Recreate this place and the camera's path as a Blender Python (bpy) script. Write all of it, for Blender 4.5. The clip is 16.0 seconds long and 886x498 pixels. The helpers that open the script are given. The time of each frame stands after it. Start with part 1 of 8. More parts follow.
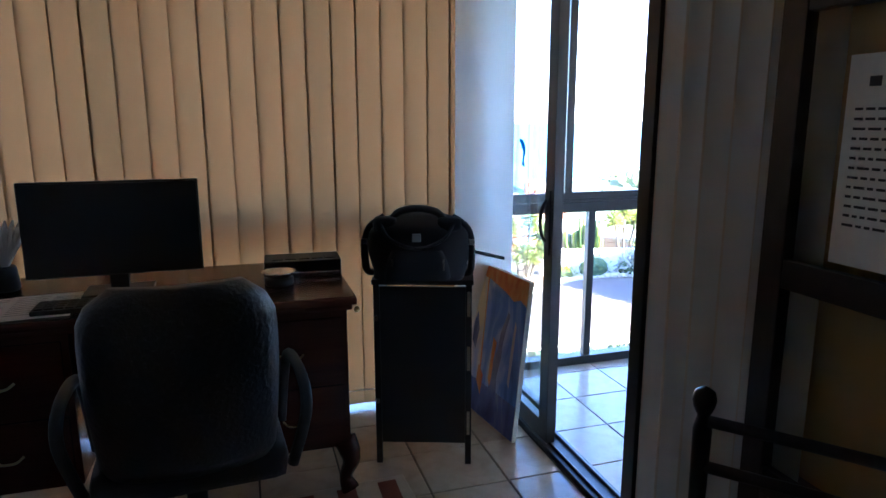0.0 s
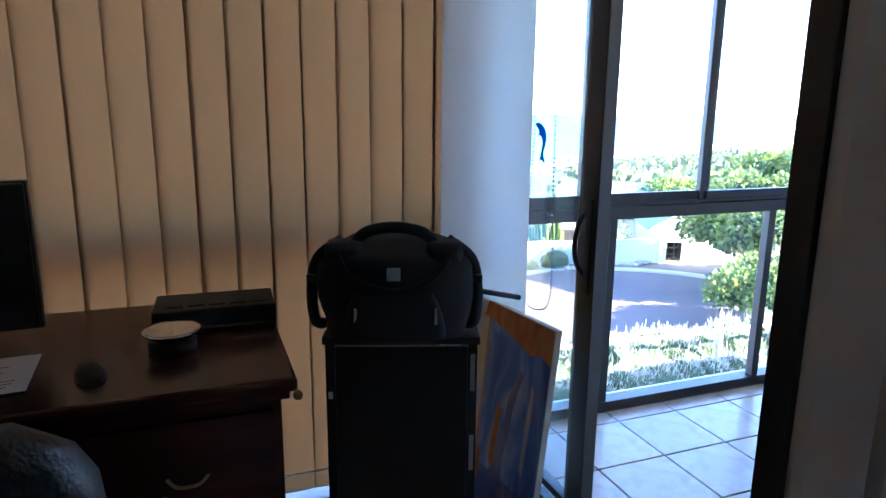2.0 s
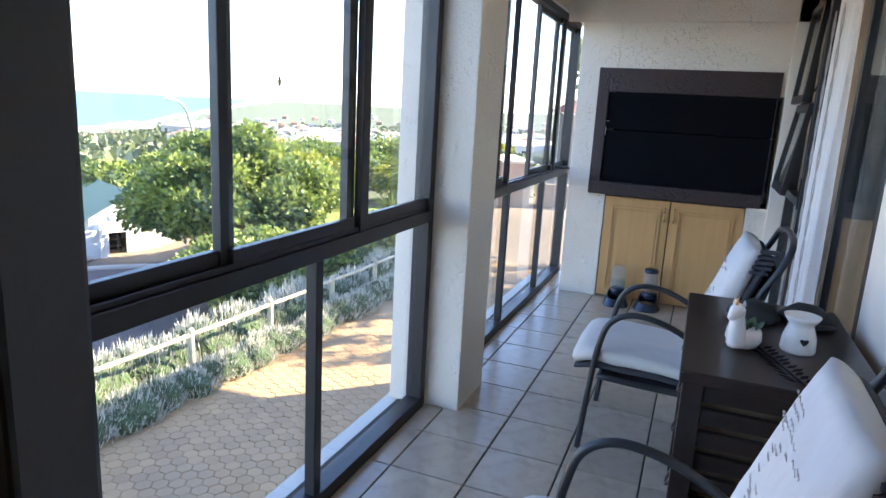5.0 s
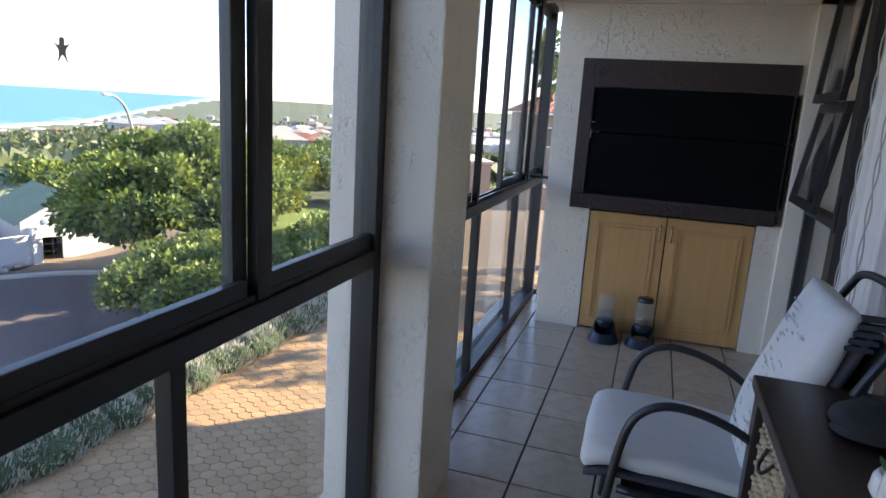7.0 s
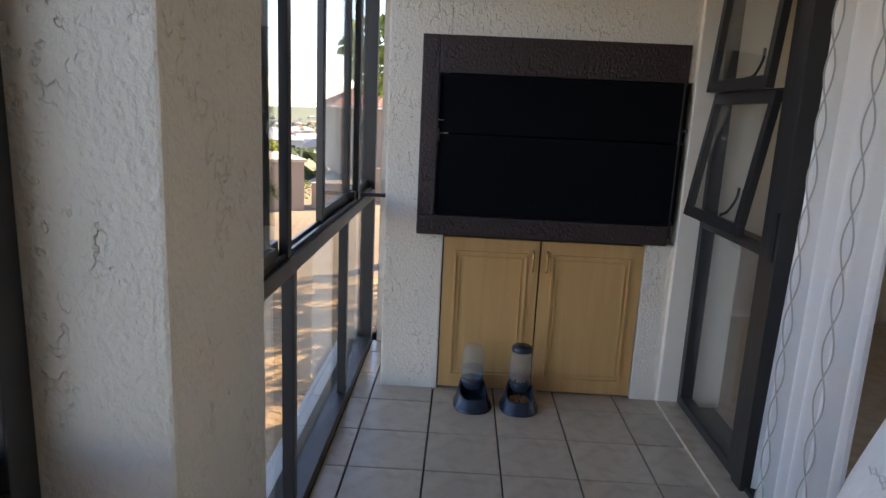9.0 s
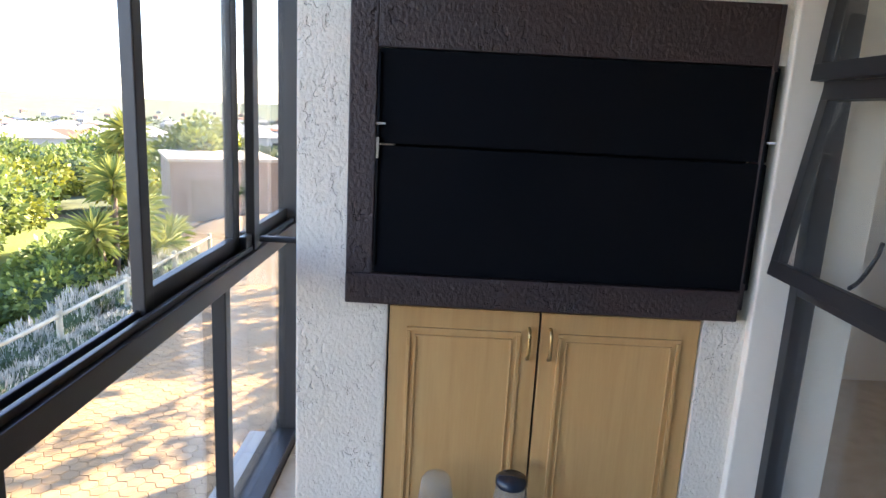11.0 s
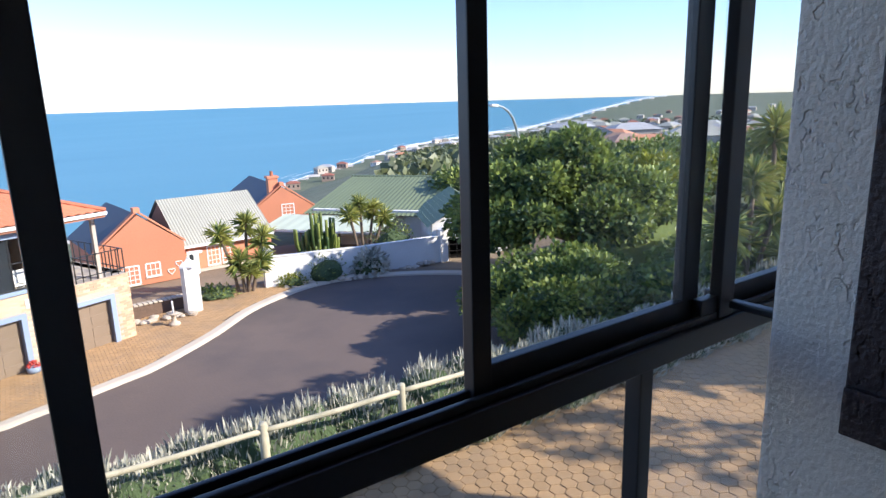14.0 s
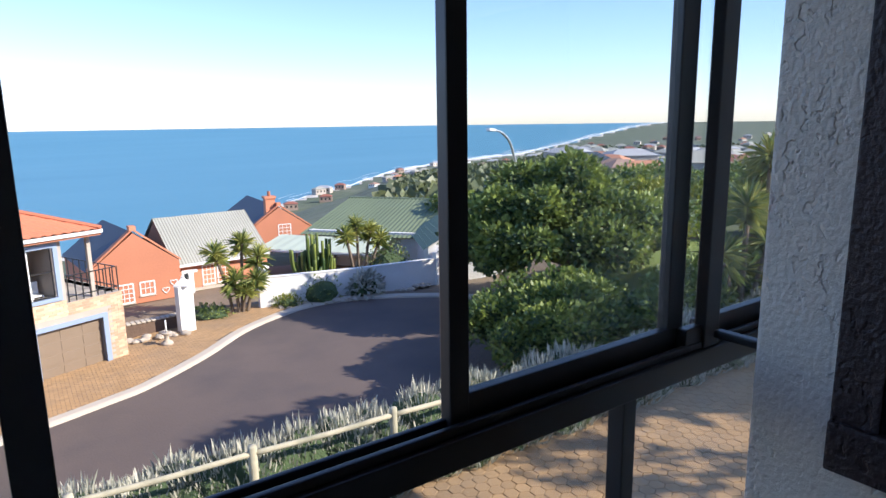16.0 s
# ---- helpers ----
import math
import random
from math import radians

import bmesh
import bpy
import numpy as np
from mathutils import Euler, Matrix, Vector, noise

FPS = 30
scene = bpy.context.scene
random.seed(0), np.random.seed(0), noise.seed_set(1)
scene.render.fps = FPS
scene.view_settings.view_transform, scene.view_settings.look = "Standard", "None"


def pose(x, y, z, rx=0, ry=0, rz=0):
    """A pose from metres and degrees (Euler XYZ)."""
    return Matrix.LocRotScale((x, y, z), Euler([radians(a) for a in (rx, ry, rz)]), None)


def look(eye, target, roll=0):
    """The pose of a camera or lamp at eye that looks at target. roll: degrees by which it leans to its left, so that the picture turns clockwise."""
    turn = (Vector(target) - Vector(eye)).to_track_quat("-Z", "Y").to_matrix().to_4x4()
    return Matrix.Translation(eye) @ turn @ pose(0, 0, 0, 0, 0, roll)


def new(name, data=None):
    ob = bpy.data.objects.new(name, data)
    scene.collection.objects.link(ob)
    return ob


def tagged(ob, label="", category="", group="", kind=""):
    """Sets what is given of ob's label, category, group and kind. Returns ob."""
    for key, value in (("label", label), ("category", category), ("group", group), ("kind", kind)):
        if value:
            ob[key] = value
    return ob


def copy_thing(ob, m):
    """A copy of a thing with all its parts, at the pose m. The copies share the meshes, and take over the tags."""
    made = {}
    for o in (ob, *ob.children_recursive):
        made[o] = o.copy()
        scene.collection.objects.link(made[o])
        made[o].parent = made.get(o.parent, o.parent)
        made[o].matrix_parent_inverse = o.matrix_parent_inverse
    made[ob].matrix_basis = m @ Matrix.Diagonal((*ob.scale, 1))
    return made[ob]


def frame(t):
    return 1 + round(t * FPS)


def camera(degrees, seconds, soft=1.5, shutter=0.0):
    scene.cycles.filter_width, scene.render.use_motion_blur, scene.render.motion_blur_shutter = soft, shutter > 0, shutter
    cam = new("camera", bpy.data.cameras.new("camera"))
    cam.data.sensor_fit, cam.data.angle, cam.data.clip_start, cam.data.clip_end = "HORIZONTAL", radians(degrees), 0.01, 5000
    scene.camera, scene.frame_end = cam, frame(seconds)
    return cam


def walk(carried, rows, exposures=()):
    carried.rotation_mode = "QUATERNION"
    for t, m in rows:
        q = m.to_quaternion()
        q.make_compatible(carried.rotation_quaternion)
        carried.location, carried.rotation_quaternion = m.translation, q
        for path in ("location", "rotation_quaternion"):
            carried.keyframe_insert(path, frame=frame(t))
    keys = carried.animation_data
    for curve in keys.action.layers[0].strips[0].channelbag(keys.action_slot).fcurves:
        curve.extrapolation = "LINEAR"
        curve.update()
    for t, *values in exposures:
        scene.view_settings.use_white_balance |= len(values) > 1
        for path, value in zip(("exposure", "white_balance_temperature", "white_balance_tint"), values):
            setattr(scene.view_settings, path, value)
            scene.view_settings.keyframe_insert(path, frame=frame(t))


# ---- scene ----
cam = camera(68.9, 16.0)
PATH = [
    (0, (-0.045, -0.025, 1.358), (0.53, 1.851, 0.969), -0.1),
    (0.5, (-0.019, 0.094, 1.316), (0.286, 2.037, 0.955), -0.9),
    (1, (0.005, 0.258, 1.287), (0.289, 2.208, 0.946), -1.0),
    (1.5, (0.041, 0.491, 1.258), (0.405, 2.42, 0.872), -0.8),
    (2, (0.131, 0.83, 1.312), (0.83, 2.657, 0.894), 0.6),
    (2.5, (0.226, 1.124, 1.343), (1.261, 2.777, 0.901), 2.7),
    (3, (0.325, 1.39, 1.353), (1.637, 2.834, 0.91), 1.8),
    (3.5, (0.49, 1.592, 1.359), (2.032, 2.785, 0.914), 2.2),
    (4, (0.667, 1.776, 1.366), (2.408, 2.66, 0.933), 3.2),
    (4.2, (0.732, 1.844, 1.368), (2.522, 2.622, 0.935), 3.5),
    (6.3, (1.403, 2.122, 1.351), (3.231, 2.812, 0.924), 3.1),
    (6.5, (1.509, 2.157, 1.37), (3.337, 2.845, 0.939), 3.2),
    (7, (1.744, 2.303, 1.357), (3.608, 2.893, 0.933), 3.5),
    (7.5, (1.978, 2.457, 1.377), (3.9, 2.826, 0.965), 2.8),
    (8, (2.266, 2.546, 1.328), (4.216, 2.76, 0.938), 2.8),
    (8.5, (2.558, 2.587, 1.35), (4.513, 2.692, 0.937), 2.8),
    (9, (2.86, 2.586, 1.368), (4.817, 2.632, 0.954), 2.7),
    (9.5, (3.173, 2.541, 1.371), (5.129, 2.561, 0.955), 2.8),
    (10, (3.418, 2.518, 1.372), (5.372, 2.528, 0.948), 2.9),
    (10.2, (3.533, 2.546, 1.364), (5.49, 2.535, 0.949), 3.0),
    (12.3, (4.587, 2.387, 1.4), (6.529, 2.577, 0.96), 2.2),
    (12.5, (4.631, 2.381, 1.399), (6.556, 2.716, 0.972), 1.7),
    (13, (4.703, 2.337, 1.411), (6.48, 3.143, 0.97), 1.4),
    (13.5, (4.695, 2.321, 1.42), (6.139, 3.625, 0.956), -0.7),
    (13.8, (4.687, 2.318, 1.423), (5.907, 3.836, 0.969), -2.0),
    (14, (4.675, 2.318, 1.421), (5.798, 3.91, 0.97), -1.7),
    (14.5, (4.658, 2.31, 1.434), (5.701, 3.96, 0.998), -1.9),
    (15, (4.656, 2.315, 1.433), (5.682, 3.98, 1.016), -1.7),
    (15.5, (4.65, 2.315, 1.429), (5.68, 3.982, 1.03), -1.2),
    (16, (4.707, 2.311, 1.423), (5.848, 3.908, 1.04), -0.8),
]
EXPOSURES = [(0.0, 4.6, 5300, 10), (1.5, 4.25, 5300, 10), (2.5, 4.4, 5400, 10), (3.5, 4.2, 6000, 10), (4.2, 3.75, 6400, 10), (6.5, 2.1, 6600, 12), (8.5, 2.2, 7600, 14), (9.0, 2.3, 7800, 14), (10.0, 3.4, 7500, 14), (12.3, 2.6, 6800, 13), (13.0, 2.3, 6400, 12), (14.0, 1.15, 5800, 12), (16.0, 1.0, 5800, 12)]
walk(cam, [(t, look(eye, target, roll)) for t, eye, target, roll in PATH], EXPOSURES)

# ---- world, sun, lights ----
world = bpy.data.worlds.new("sky")
scene.world = world
world.use_nodes = True
wn, wl = world.node_tree.nodes, world.node_tree.links
sky = wn.new("ShaderNodeTexSky")
sky.sky_type, sky.sun_disc = "NISHITA", False
SUN_AZ, SUN_EL = 138.0, 31.0
sky.sun_elevation, sky.sun_rotation = radians(SUN_EL), radians(SUN_AZ)
sky.altitude, sky.air_density, sky.dust_density, sky.ozone_density = 0, 1.0, 0.25, 2.5
tint = wn.new("ShaderNodeVectorMath")
tint.operation = "MULTIPLY"
tint.inputs[1].default_value = (0.95, 0.93, 1.08)
wl.new(sky.outputs[0], tint.inputs[0])
wl.new(tint.outputs[0], wn["Background"].inputs[0])
wn["Background"].inputs[1].default_value = 0.12

sun_data = bpy.data.lights.new("sun", "SUN")
sun_data.energy, sun_data.angle, sun_data.color = 4.3, radians(0.5), (1.0, 0.87, 0.68)
sun = new("sun", sun_data)
sd = Vector((math.sin(radians(SUN_AZ)) * math.cos(radians(SUN_EL)), math.cos(radians(SUN_AZ)) * math.cos(radians(SUN_EL)), math.sin(radians(SUN_EL))))
sun.matrix_world = look(sd * 50, (0, 0, 0))


# ---- materials ----
def hexc(c):
    return (c[0], c[1], c[2], 1.0)


def mat(name, color, rough=0.6, metal=0.0, var=0.15, scale=8.0, bump=0.0, bscale=60.0, fine=0.06, spec=0.5, dirt=None, dirt_amt=0.3, dirt_scale=2.0, stretch=(1, 1, 1), island=0.0, obj=0.0, rvar=0.1, sss=0.0):
    """A surface with broad and fine variation, wear and fine relief."""
    m = bpy.data.materials.new(name)
    m.use_nodes = True
    n, l = m.node_tree.nodes, m.node_tree.links
    b = n["Principled BSDF"]
    b.inputs["Metallic"].default_value = metal
    b.inputs["Specular IOR Level"].default_value = spec
    tc = n.new("ShaderNodeTexCoord")
    mp = n.new("ShaderNodeMapping")
    mp.inputs["Scale"].default_value = stretch
    l.new(tc.outputs["Object"], mp.inputs[0])
    big = n.new("ShaderNodeTexNoise")
    big.inputs["Scale"].default_value, big.inputs["Detail"].default_value = scale, 5
    l.new(mp.outputs[0], big.inputs["Vector"])
    sm = n.new("ShaderNodeTexNoise")
    sm.inputs["Scale"].default_value, sm.inputs["Detail"].default_value = bscale, 4
    l.new(mp.outputs[0], sm.inputs["Vector"])
    add = n.new("ShaderNodeMath")
    add.operation = "MULTIPLY_ADD"
    l.new(sm.outputs[0], add.inputs[0])
    add.inputs[1].default_value = fine / max(var, 0.001)
    l.new(big.outputs[0], add.inputs[2])
    last = add.outputs[0]
    for amount, socket in ((island, "Random Per Island"), (obj, "Random")):
        if amount:
            g = n.new("ShaderNodeNewGeometry" if socket == "Random Per Island" else "ShaderNodeObjectInfo")
            a2 = n.new("ShaderNodeMath")
            a2.operation = "MULTIPLY_ADD"
            l.new(g.outputs[socket], a2.inputs[0])
            a2.inputs[1].default_value = amount / max(var, 0.001)
            l.new(last, a2.inputs[2])
            last = a2.outputs[0]
    mid = 0.5 + 0.5 * fine / max(var, 0.001) + 0.5 * (island + obj) / max(var, 0.001)
    mr = n.new("ShaderNodeMapRange")
    mr.inputs["From Min"].default_value, mr.inputs["From Max"].default_value = mid - 0.9, mid + 0.9
    mr.inputs["To Min"].default_value, mr.inputs["To Max"].default_value = 1 - 1.8 * var, 1 + 1.8 * var
    l.new(last, mr.inputs[0])
    mx = n.new("ShaderNodeVectorMath")
    mx.operation = "SCALE"
    mx.inputs[0].default_value = color[:3]
    l.new(mr.outputs[0], mx.inputs["Scale"])
    out = mx.outputs[0]
    if dirt:
        dn = n.new("ShaderNodeTexNoise")
        dn.inputs["Scale"].default_value, dn.inputs["Detail"].default_value = dirt_scale, 8
        l.new(tc.outputs["Object"], dn.inputs["Vector"])
        dr = n.new("ShaderNodeMapRange")
        dr.inputs["From Min"].default_value, dr.inputs["From Max"].default_value = 0.45, 0.7
        dr.inputs["To Max"].default_value = dirt_amt
        l.new(dn.outputs[0], dr.inputs[0])
        dm = n.new("ShaderNodeMix")
        dm.data_type = "RGBA"
        l.new(dr.outputs[0], dm.inputs["Factor"])
        l.new(out, dm.inputs["A"])
        dm.inputs["B"].default_value = hexc(dirt)
        out = dm.outputs["Result"]
    l.new(out, b.inputs["Base Color"])
    rr = n.new("ShaderNodeMapRange")
    rr.inputs["To Min"].default_value, rr.inputs["To Max"].default_value = max(rough - rvar, 0.02), min(rough + rvar, 1)
    l.new(big.outputs[0], rr.inputs[0])
    l.new(rr.outputs[0], b.inputs["Roughness"])
    if bump:
        bp = n.new("ShaderNodeBump")
        bp.inputs["Strength"].default_value, bp.inputs["Distance"].default_value = 1.0, bump
        l.new(sm.outputs[0], bp.inputs["Height"])
        l.new(bp.outputs[0], b.inputs["Normal"])
    return m


def glass(name, tint=(1, 1, 1), haze=0.0):
    """Thin pane: clear with a Fresnel reflection and a little dust."""
    m = bpy.data.materials.new(name)
    m.use_nodes = True
    n, l = m.node_tree.nodes, m.node_tree.links
    n.remove(n["Principled BSDF"])
    tr, gl, mix, fr = n.new("ShaderNodeBsdfTransparent"), n.new("ShaderNodeBsdfGlossy"), n.new("ShaderNodeMixShader"), n.new("ShaderNodeLayerWeight")
    tr.inputs[0].default_value = hexc(tint)
    gl.inputs["Roughness"].default_value = 0.02
    pw, sc = n.new("ShaderNodeMath"), n.new("ShaderNodeMath")
    pw.operation, sc.operation = "POWER", "MULTIPLY_ADD"
    pw.inputs[1].default_value, sc.inputs[1].default_value, sc.inputs[2].default_value = 4.0, 0.75, 0.025
    l.new(fr.outputs["Facing"], pw.inputs[0])
    l.new(pw.outputs[0], sc.inputs[0])
    l.new(sc.outputs[0], mix.inputs[0])
    l.new(tr.outputs[0], mix.inputs[1])
    l.new(gl.outputs[0], mix.inputs[2])
    out = mix.outputs[0]
    if haze:
        df, m2, no, mr, tc = n.new("ShaderNodeBsdfDiffuse"), n.new("ShaderNodeMixShader"), n.new("ShaderNodeTexNoise"), n.new("ShaderNodeMapRange"), n.new("ShaderNodeTexCoord")
        no.inputs["Scale"].default_value, no.inputs["Detail"].default_value = 3, 6
        l.new(tc.outputs["Object"], no.inputs["Vector"])
        mr.inputs["From Min"].default_value, mr.inputs["From Max"].default_value, mr.inputs["To Max"].default_value = 0.3, 0.8, haze
        l.new(no.outputs[0], mr.inputs[0])
        l.new(mr.outputs[0], m2.inputs[0])
        l.new(out, m2.inputs[1])
        l.new(df.outputs[0], m2.inputs[2])
        out = m2.outputs[0]
    l.new(out, n["Material Output"].inputs[0])
    return m


def translucent(name, color, through_color, amount=0.45):
    m = mat(name, color, 0.8, var=0.06, scale=3, fine=0.05, bscale=300, bump=0.0006)
    n, l = m.node_tree.nodes, m.node_tree.links
    t, mix = n.new("ShaderNodeBsdfTranslucent"), n.new("ShaderNodeMixShader")
    t.inputs[0].default_value = hexc(through_color)
    mix.inputs[0].default_value = amount
    l.new(n["Principled BSDF"].outputs[0], mix.inputs[1])
    l.new(t.outputs[0], mix.inputs[2])
    l.new(mix.outputs[0], n["Material Output"].inputs[0])
    return m


def leafy(name, color, dark, amount=0.35):
    """Leaves: varied from leaf to leaf, a little light through them."""
    m = bpy.data.materials.new(name)
    m.use_nodes = True
    n, l = m.node_tree.nodes, m.node_tree.links
    b, g, cr, no, tc, ad = n["Principled BSDF"], n.new("ShaderNodeNewGeometry"), n.new("ShaderNodeMix"), n.new("ShaderNodeTexNoise"), n.new("ShaderNodeTexCoord"), n.new("ShaderNodeMath")
    no.inputs["Scale"].default_value = 0.9
    l.new(tc.outputs["Object"], no.inputs["Vector"])
    ad.operation, ad.use_clamp = "ADD", True
    mr = n.new("ShaderNodeMapRange")
    mr.inputs["From Min"].default_value, mr.inputs["From Max"].default_value, mr.inputs["To Min"].default_value, mr.inputs["To Max"].default_value = 0.35, 0.65, -0.35, 0.35
    l.new(no.outputs[0], mr.inputs[0])
    l.new(mr.outputs[0], ad.inputs[0])
    l.new(g.outputs["Random Per Island"], ad.inputs[1])
    cr.data_type = "RGBA"
    l.new(ad.outputs[0], cr.inputs["Factor"])
    cr.inputs["A"].default_value, cr.inputs["B"].default_value = hexc(dark), hexc(color)
    l.new(cr.outputs["Result"], b.inputs["Base Color"])
    b.inputs["Roughness"].default_value = 0.5
    t, mix = n.new("ShaderNodeBsdfTranslucent"), n.new("ShaderNodeMixShader")
    l.new(cr.outputs["Result"], t.inputs[0])
    mix.inputs[0].default_value = amount
    l.new(b.outputs[0], mix.inputs[1])
    l.new(t.outputs[0], mix.inputs[2])
    l.new(mix.outputs[0], n["Material Output"].inputs[0])
    return m


def wood(name, light, dark, rough=0.4, scale=1.0, axis="z"):
    m = bpy.data.materials.new(name)
    m.use_nodes = True
    n, l = m.node_tree.nodes, m.node_tree.links
    b, tc, mp = n["Principled BSDF"], n.new("ShaderNodeTexCoord"), n.new("ShaderNodeMapping")
    s = {"x": (1.5, 22, 22), "y": (22, 1.5, 22), "z": (22, 22, 1.5)}[axis]
    mp.inputs["Scale"].default_value = [v * scale for v in s]
    l.new(tc.outputs["Object"], mp.inputs[0])
    a, c = n.new("ShaderNodeTexNoise"), n.new("ShaderNodeTexNoise")
    a.inputs["Scale"].default_value, a.inputs["Detail"].default_value, a.inputs["Distortion"].default_value = 1.2, 6, 0.6
    c.inputs["Scale"].default_value, c.inputs["Detail"].default_value = 9, 4
    l.new(mp.outputs[0], a.inputs["Vector"])
    l.new(mp.outputs[0], c.inputs["Vector"])
    ad = n.new("ShaderNodeMath")
    ad.operation = "MULTIPLY_ADD"
    l.new(c.outputs[0], ad.inputs[0])
    ad.inputs[1].default_value = 0.35
    l.new(a.outputs[0], ad.inputs[2])
    mr = n.new("ShaderNodeMapRange")
    mr.inputs["From Min"].default_value, mr.inputs["From Max"].default_value = 0.4, 0.95
    l.new(ad.outputs[0], mr.inputs[0])
    mx = n.new("ShaderNodeMix")
    mx.data_type = "RGBA"
    l.new(mr.outputs[0], mx.inputs["Factor"])
    mx.inputs["A"].default_value, mx.inputs["B"].default_value = hexc(light), hexc(dark)
    l.new(mx.outputs["Result"], b.inputs["Base Color"])
    b.inputs["Roughness"].default_value = rough
    bp = n.new("ShaderNodeBump")
    bp.inputs["Strength"].default_value, bp.inputs["Distance"].default_value = 0.6, 0.0006
    l.new(ad.outputs[0], bp.inputs["Height"])
    l.new(bp.outputs[0], b.inputs["Normal"])
    return m


def plaster(name, color, pits=0.5, rough=0.55):
    """Trowelled plaster: broad waves with scattered pits and ridges."""
    m = mat(name, color, rough, var=0.05, scale=2.2, fine=0.03, bscale=40, dirt=(color[0] * 0.8, color[1] * 0.72, color[2] * 0.6), dirt_amt=0.3, dirt_scale=1.3)
    n, l = m.node_tree.nodes, m.node_tree.links
    tc, mp, v, big, fine, mul, ad, bp = n.new("ShaderNodeTexCoord"), n.new("ShaderNodeMapping"), n.new("ShaderNodeTexNoise"), n.new("ShaderNodeTexNoise"), n.new("ShaderNodeTexNoise"), n.new("ShaderNodeMath"), n.new("ShaderNodeMath"), n.new("ShaderNodeBump")
    mp.inputs["Scale"].default_value = (1, 1, 0.8)
    l.new(tc.outputs["Object"], mp.inputs[0])
    for node, s, d in ((v, 38, 3), (big, 7, 3), (fine, 90, 4)):
        node.inputs["Scale"].default_value, node.inputs["Detail"].default_value = s, d
        l.new(mp.outputs[0], node.inputs["Vector"])
    r1, r2 = n.new("ShaderNodeMapRange"), n.new("ShaderNodeMapRange")
    r1.interpolation_type = r2.interpolation_type = "SMOOTHSTEP"
    r1.inputs["From Min"].default_value, r1.inputs["From Max"].default_value = 0.55, 0.62
    r2.inputs["From Min"].default_value, r2.inputs["From Max"].default_value = 0.46, 0.6
    l.new(v.outputs[0], r1.inputs[0])
    l.new(big.outputs[0], r2.inputs[0])
    mul.operation = "MULTIPLY"
    l.new(r1.outputs[0], mul.inputs[0])
    l.new(r2.outputs[0], mul.inputs[1])
    ad.operation = "MULTIPLY_ADD"
    l.new(mul.outputs[0], ad.inputs[0])
    ad.inputs[1].default_value = -pits
    l.new(fine.outputs[0], ad.inputs[2])
    bp.inputs["Strength"].default_value, bp.inputs["Distance"].default_value = 1.0, 0.006
    l.new(ad.outputs[0], bp.inputs["Height"])
    l.new(bp.outputs[0], n["Principled BSDF"].inputs["Normal"])
    return m


M = {}
M["frame"] = mat("bronze_aluminium", (0.022, 0.021, 0.022), 0.38, 0.0, var=0.2, scale=5, bump=0.0002, bscale=200)
M["glass"] = glass("window_glass", (0.97, 0.985, 0.98), 0.03)
M["wall"] = plaster("white_textured_plaster", (0.78, 0.71, 0.61), 0.75)
M["wall_smooth"] = mat("smooth_white_paint", (0.79, 0.72, 0.62), 0.6, var=0.05, scale=1.5, bump=0.001, bscale=30, fine=0.02, dirt=(0.5, 0.44, 0.36), dirt_amt=0.2)
M["ceiling"] = mat("cream_ceiling_paint", (0.74, 0.65, 0.53), 0.7, var=0.05, scale=2, bump=0.0015, bscale=35)
M["tile"] = mat("beige_ceramic_tile", (0.50, 0.41, 0.31), 0.2, var=0.14, scale=9, bump=0.0006, bscale=25, fine=0.06, obj=0.07, dirt=(0.30, 0.23, 0.16), dirt_amt=0.4, dirt_scale=14, rvar=0.1)
M["grout"] = mat("dark_grout", (0.05, 0.042, 0.036), 0.9, var=0.3, scale=12, bump=0.002, bscale=120)
M["sill"] = mat("pale_sill_tile", (0.62, 0.58, 0.5), 0.45, var=0.1, scale=7, bump=0.0006)
M["brown"] = plaster("dark_brown_painted_plaster", (0.034, 0.018, 0.017), 0.8, 0.5)
M["black_steel"] = mat("black_painted_steel", (0.003, 0.0035, 0.005), 0.8, spec=0.08, var=0.3, scale=6, bump=0.0005, bscale=50, dirt=(0.02, 0.014, 0.012), dirt_amt=0.08, dirt_scale=4)
M["maple"] = wood("maple_veneer", (0.60, 0.36, 0.15), (0.50, 0.28, 0.105), 0.35, 0.8)
M["brass"] = mat("aged_brass", (0.45, 0.33, 0.16), 0.3, 1.0, var=0.15, scale=30)
M["chrome"] = mat("chrome", (0.75, 0.75, 0.76), 0.12, 1.0, var=0.05, scale=30)
M["mahogany"] = wood("dark_mahogany", (0.085, 0.026, 0.018), (0.045, 0.014, 0.010), 0.22, 1.0, "x")
M["darkwood"] = wood("very_dark_stained_wood", (0.030, 0.019, 0.016), (0.014, 0.009, 0.008), 0.3, 1.0, "x")
M["black"] = mat("black_plastic", (0.010, 0.010, 0.011), 0.45, var=0.2, scale=12, bump=0.0004, bscale=200)
M["screen"] = mat("dark_screen", (0.004, 0.004, 0.005), 0.35, var=0.05, scale=2)
M["leather"] = mat("black_leather", (0.012, 0.011, 0.012), 0.42, var=0.2, scale=6, bump=0.002, bscale=90)
M["nylon"] = mat("black_nylon", (0.012, 0.012, 0.015), 0.75, var=0.2, scale=9, bump=0.0012, bscale=400)
M["paper"] = mat("white_paper", (0.75, 0.74, 0.71), 0.8, var=0.05, scale=12)
M["ink"] = mat("dark_print", (0.05, 0.05, 0.06), 0.8, var=0.05)
